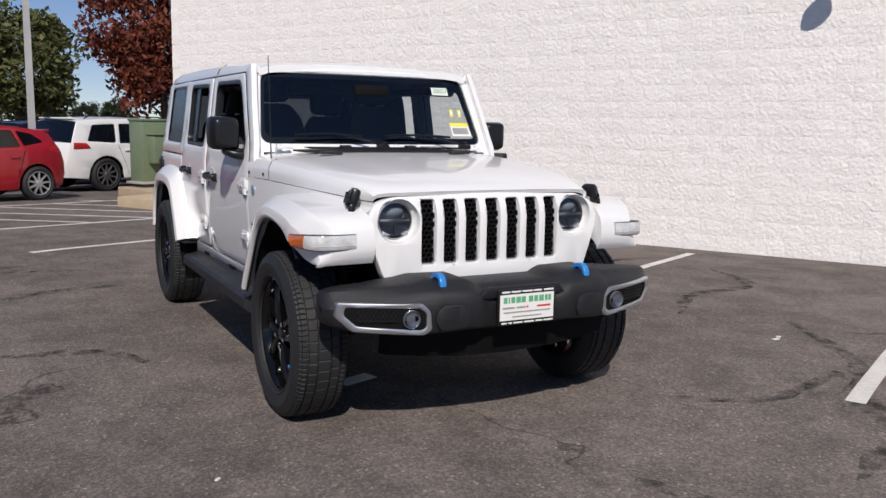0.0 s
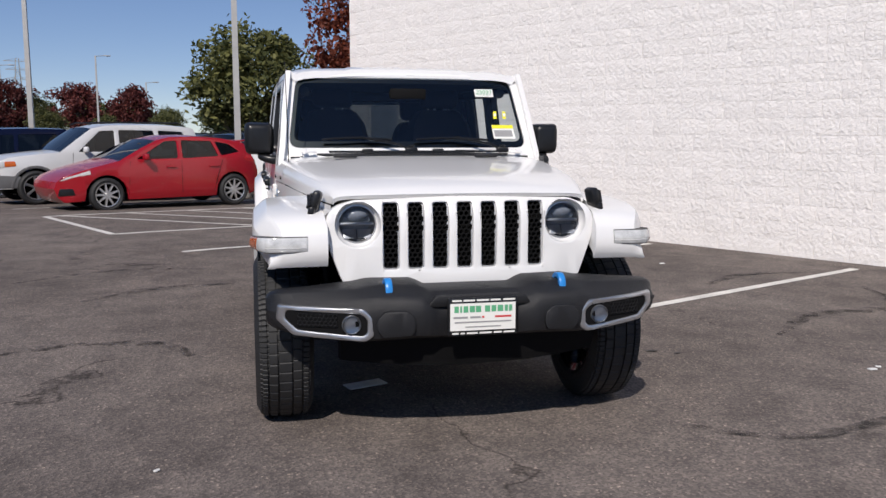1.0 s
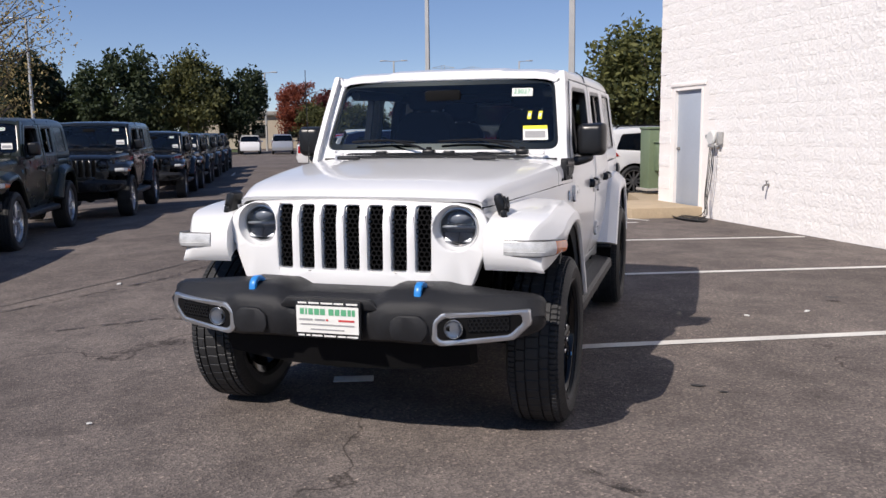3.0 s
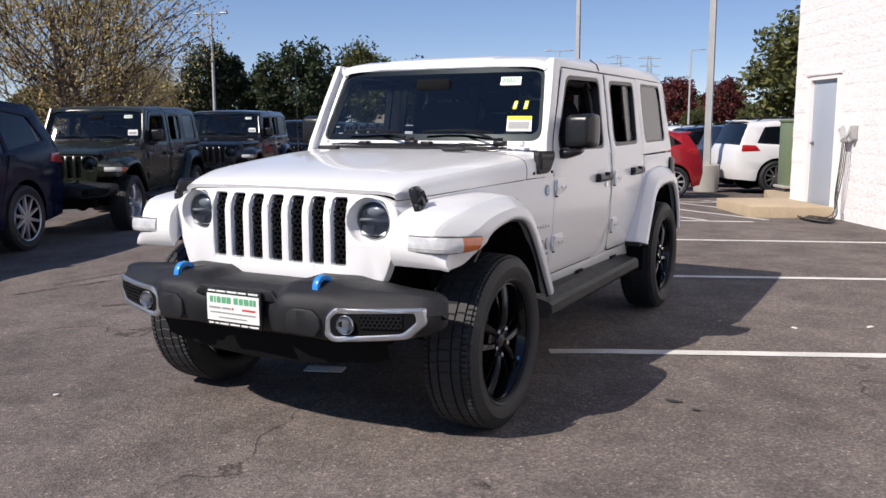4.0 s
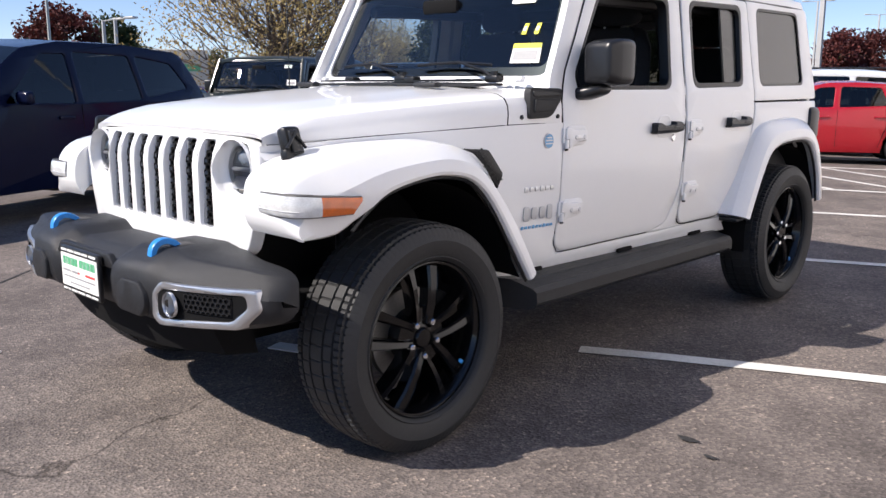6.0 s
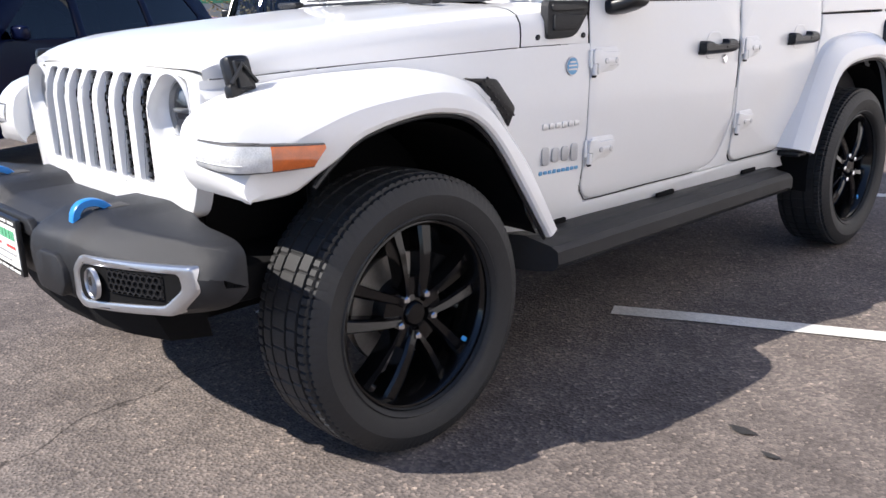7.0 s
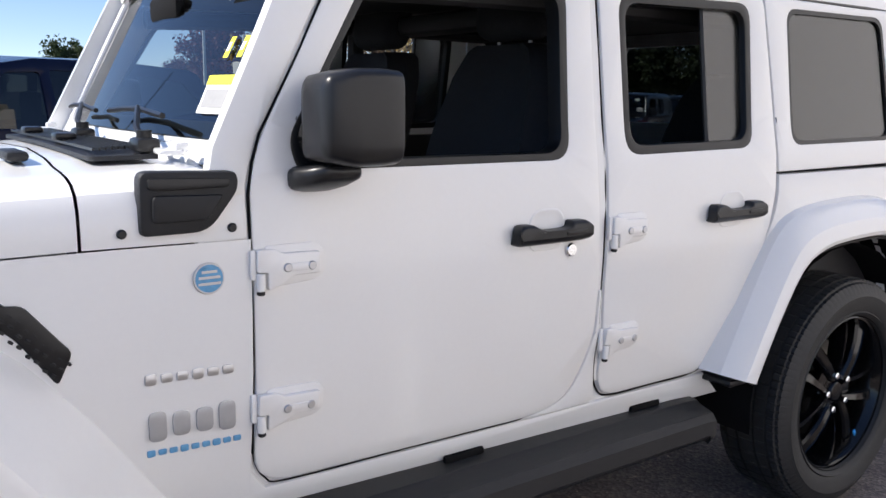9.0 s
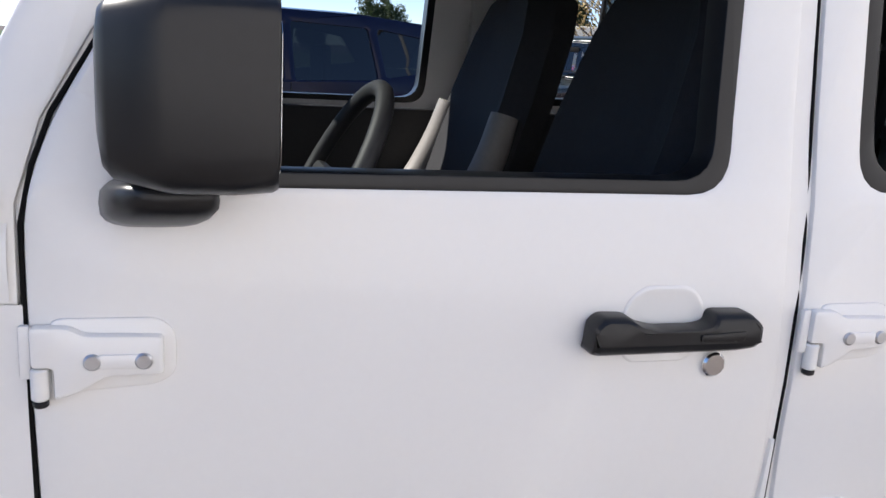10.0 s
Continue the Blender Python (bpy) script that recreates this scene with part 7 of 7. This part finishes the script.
kinds_t = {
    "green": tree("green leafy deciduous tree", GREEN, 8.0, 3.2, 1.2, 9000, 0.17, 3, 80),
    "deep": tree("dark green rounded deciduous tree", DEEP, 8.0, 2.9, 0.9, 9000, 0.17, 8, 80),
    "maroon": tree("small maroon-leaved ornamental tree", MAROON, 7.0, 2.7, 0.8, 7000, 0.16, 12, 70),
    "rust": tree("tall rust-red autumn tree", RUST, 9.0, 3.6, 1.8, 14000, 0.15, 21, 110),
    "ochre": tree("broad yellow-brown autumn tree, half bare", OCHRE, 6.6, 4.3, 1.0, 32000, 0.048, 33, 150, 0.22, 5),
}
used = set()


def plant(kind, p, scale=1.0, turn=0.0, sx=1.0):
    m = Matrix.Translation(p) @ pose(0, 0, 0, 0, 0, turn) @ Matrix.Diagonal((scale * sx, scale * sx, scale, 1))
    if kind in used:
        t = kinds_t[kind]
        c = copy_thing(t, Matrix.Identity(4))
        c.matrix_world = m
        return c
    used.add(kind)
    kinds_t[kind].matrix_world = m
    return kinds_t[kind]


plant("green", place(90.0, 44, Vector((-0.9, -3.9, 0))), 0.92, 40, 1.15)
plant("rust", place(80.2, 46, Vector((-1.96, -3.67, 0))), 1.12, 0)
plant("ochre", place(143.5, 24.5, Vector((2.9, -2.3, 0))), 1.0, 0, 0.92)
for az, d, sc in ((107.6, 88, 1.0), (105.3, 90, 1.0), (101.4, 92, 1.0), (98.5, 92, 0.97), (112.8, 95, 1.0), (154.6, 60, 1.02), (159.5, 110, 0.9)):
    plant("maroon", place(az, d), sc, az * 37 % 360)
plant("rust", place(115.2, 98), 0.85, 100)
plant("ochre", place(136.3, 68), 1.05, 70, 0.80)
plant("ochre", place(134.6, 82), 1.12, 190, 0.85)
plant("green", place(121.6, 77), 1.16, 200, 0.95)
for az, d, sc in ((131.6, 78, 1.18), (129.9, 86, 1.05), (126.4, 76, 1.20), (124.0, 84, 1.0), (118.9, 78, 1.0), (152.5, 70, 0.9), (156.5, 95, 1.0), (165, 90, 0.9)):
    plant("deep", place(az, d), sc, az * 53 % 360, 1.05)
rt = random.Random(9)
for k in range(46):
    az = 84 + 1.9 * k
    plant(rt.choice(("green", "deep", "green", "deep", "maroon") if 95 < az else ("green", "deep")), place(az + rt.uniform(-0.8, 0.8), rt.uniform(104, 130)), rt.uniform(0.55, 0.78), rt.uniform(0, 360), 1.25)
for az, d, sc in ((96.5, 80, 0.45), (103.3, 84, 0.5), (110.2, 86, 0.55), (111.4, 84, 0.6), (113.9, 88, 0.62), (100.0, 86, 0.42), (146, 60, 0.5), (138, 70, 0.6), (141, 55, 0.55), (150, 58, 0.5)):
    plant("green", place(az, d), sc, az * 71 % 360, 1.2)

for az, d, h, dbl in ((103.2, 33, 9.0, True), (100.4, 82, 8.0, False), (108.7, 80, 8.0, True), (117.2, 86, 7.4, True), (131.0, 62, 9.0, True), (155.3, 55, 7.4, False), (105.6, 90, 7.5, True), (97.4, 95, 6.5, False), (110.8, 92, 5.5, False), (134.8, 70, 6.2, False), (150.4, 40, 4.0, False), (151.2, 41, 4.0, False)):
    p = place(az, d, Vector((-0.9, -3.9, 0)) if az == 103.2 else EYE0)
    light_pole(p.dot(U), p.dot(N), h, dbl, False, 0.09)


def pylon(p, h):
    o = thing("pylon", "tall steel lattice power pylon far away", "pylon", "pylons")
    legs = []
    for sx, sy in ((-1, -1), (1, -1), (1, 1), (-1, 1)):
        legs.append(tube([(sx * 3.2, sy * 3.2, 0), (sx * 1.1, sy * 1.1, h * 0.6), (sx * 0.5, sy * 0.5, h)], 0.14, 4))
    for k in range(7):
        z0, z1 = h * k / 8, h * (k + 1) / 8
        w0, w1 = lerp(3.2, 0.8, k / 8), lerp(3.2, 0.8, (k + 1) / 8)
        for sy in (-1, 1):
            legs.append(tube([(-w0, sy * w0, z0), (w1, sy * w1, z1)], 0.06, 3))
            legs.append(tube([(w0, sy * w0, z0), (-w1, sy * w1, z1)], 0.06, 3))
    part("lattice", joined(*legs), GALV, o)
    for z, w in ((0.74, 4.5), (0.86, 4.0), (0.97, 4.5)):
        part("cross_arm", joined(tube([(-w, 0, h * z), (w, 0, h * z)], 0.14, 4), tube([(-w, 0, h * z), (0, 0, h * z + 1.0)], 0.08, 3), tube([(w, 0, h * z), (0, 0, h * z + 1.0)], 0.08, 3)), GALV, o)
    o.matrix_world = Matrix.Translation(p) @ pose(0, 0, 0, 0, 0, 20)


pylon(place(105.9, 330), 27)
pylon(place(104.0, 350), 28)
far = thing("far_building", "low beige building behind the trees", "building", "", "")
fp = place(116.8, 104)
fm = Matrix.Translation(fp) @ pose(0, 0, 0, 0, 0, 28)
part("wall", moved(bx(0, 0, 1.9, 16, 8, 3.8), fm), BEIGE, far)
part("roof", moved(bx(0, 0, 4.0, 16.8, 8.8, 0.5, 0.1), fm), CONCRETE, far)
for k in range(4):
    part("window", moved(bx(-5.4 + 3.6 * k, -4.02, 2.0, 1.6, 0.08, 1.5), fm), CAR_GLASS, far)
sign = thing("trailer", "long cream box trailer with plain lettering bars", "trailer")
tm = Matrix.Translation(place(153.6, 46, Vector((2.5, -0.74, 0)))) @ pose(0, 0, 0, 0, 0, 62)
part("box", moved(bx(0, 0, 2.35, 5.6, 2.4, 1.9, 0.05), tm), mat("cream_panel", (0.62, 0.58, 0.48), 0.6, var=0.08, scale=1), sign)
part("bar", moved(bx(1.6, -1.22, 2.4, 1.6, 0.02, 0.35), tm), INK_GREEN, sign)
part("bar", moved(bx(-1.4, -1.22, 2.4, 1.2, 0.02, 0.28), tm), INK, sign)
part("chassis", moved(bx(0, 0, 1.1, 5.2, 1.0, 0.5), tm), DARK, sign)
for x in (-1.9, -1.0, 1.9):
    for y in (-1.0, 1.0):
        part("tyre", moved(lathe([(0.2, -0.12), (0.46, -0.13), (0.5, -0.1), (0.5, 0.1), (0.46, 0.13), (0.2, 0.12)], 20, TO_FRONT), tm @ Matrix.Translation((x, y, 0.5))), RUBBER, sign)
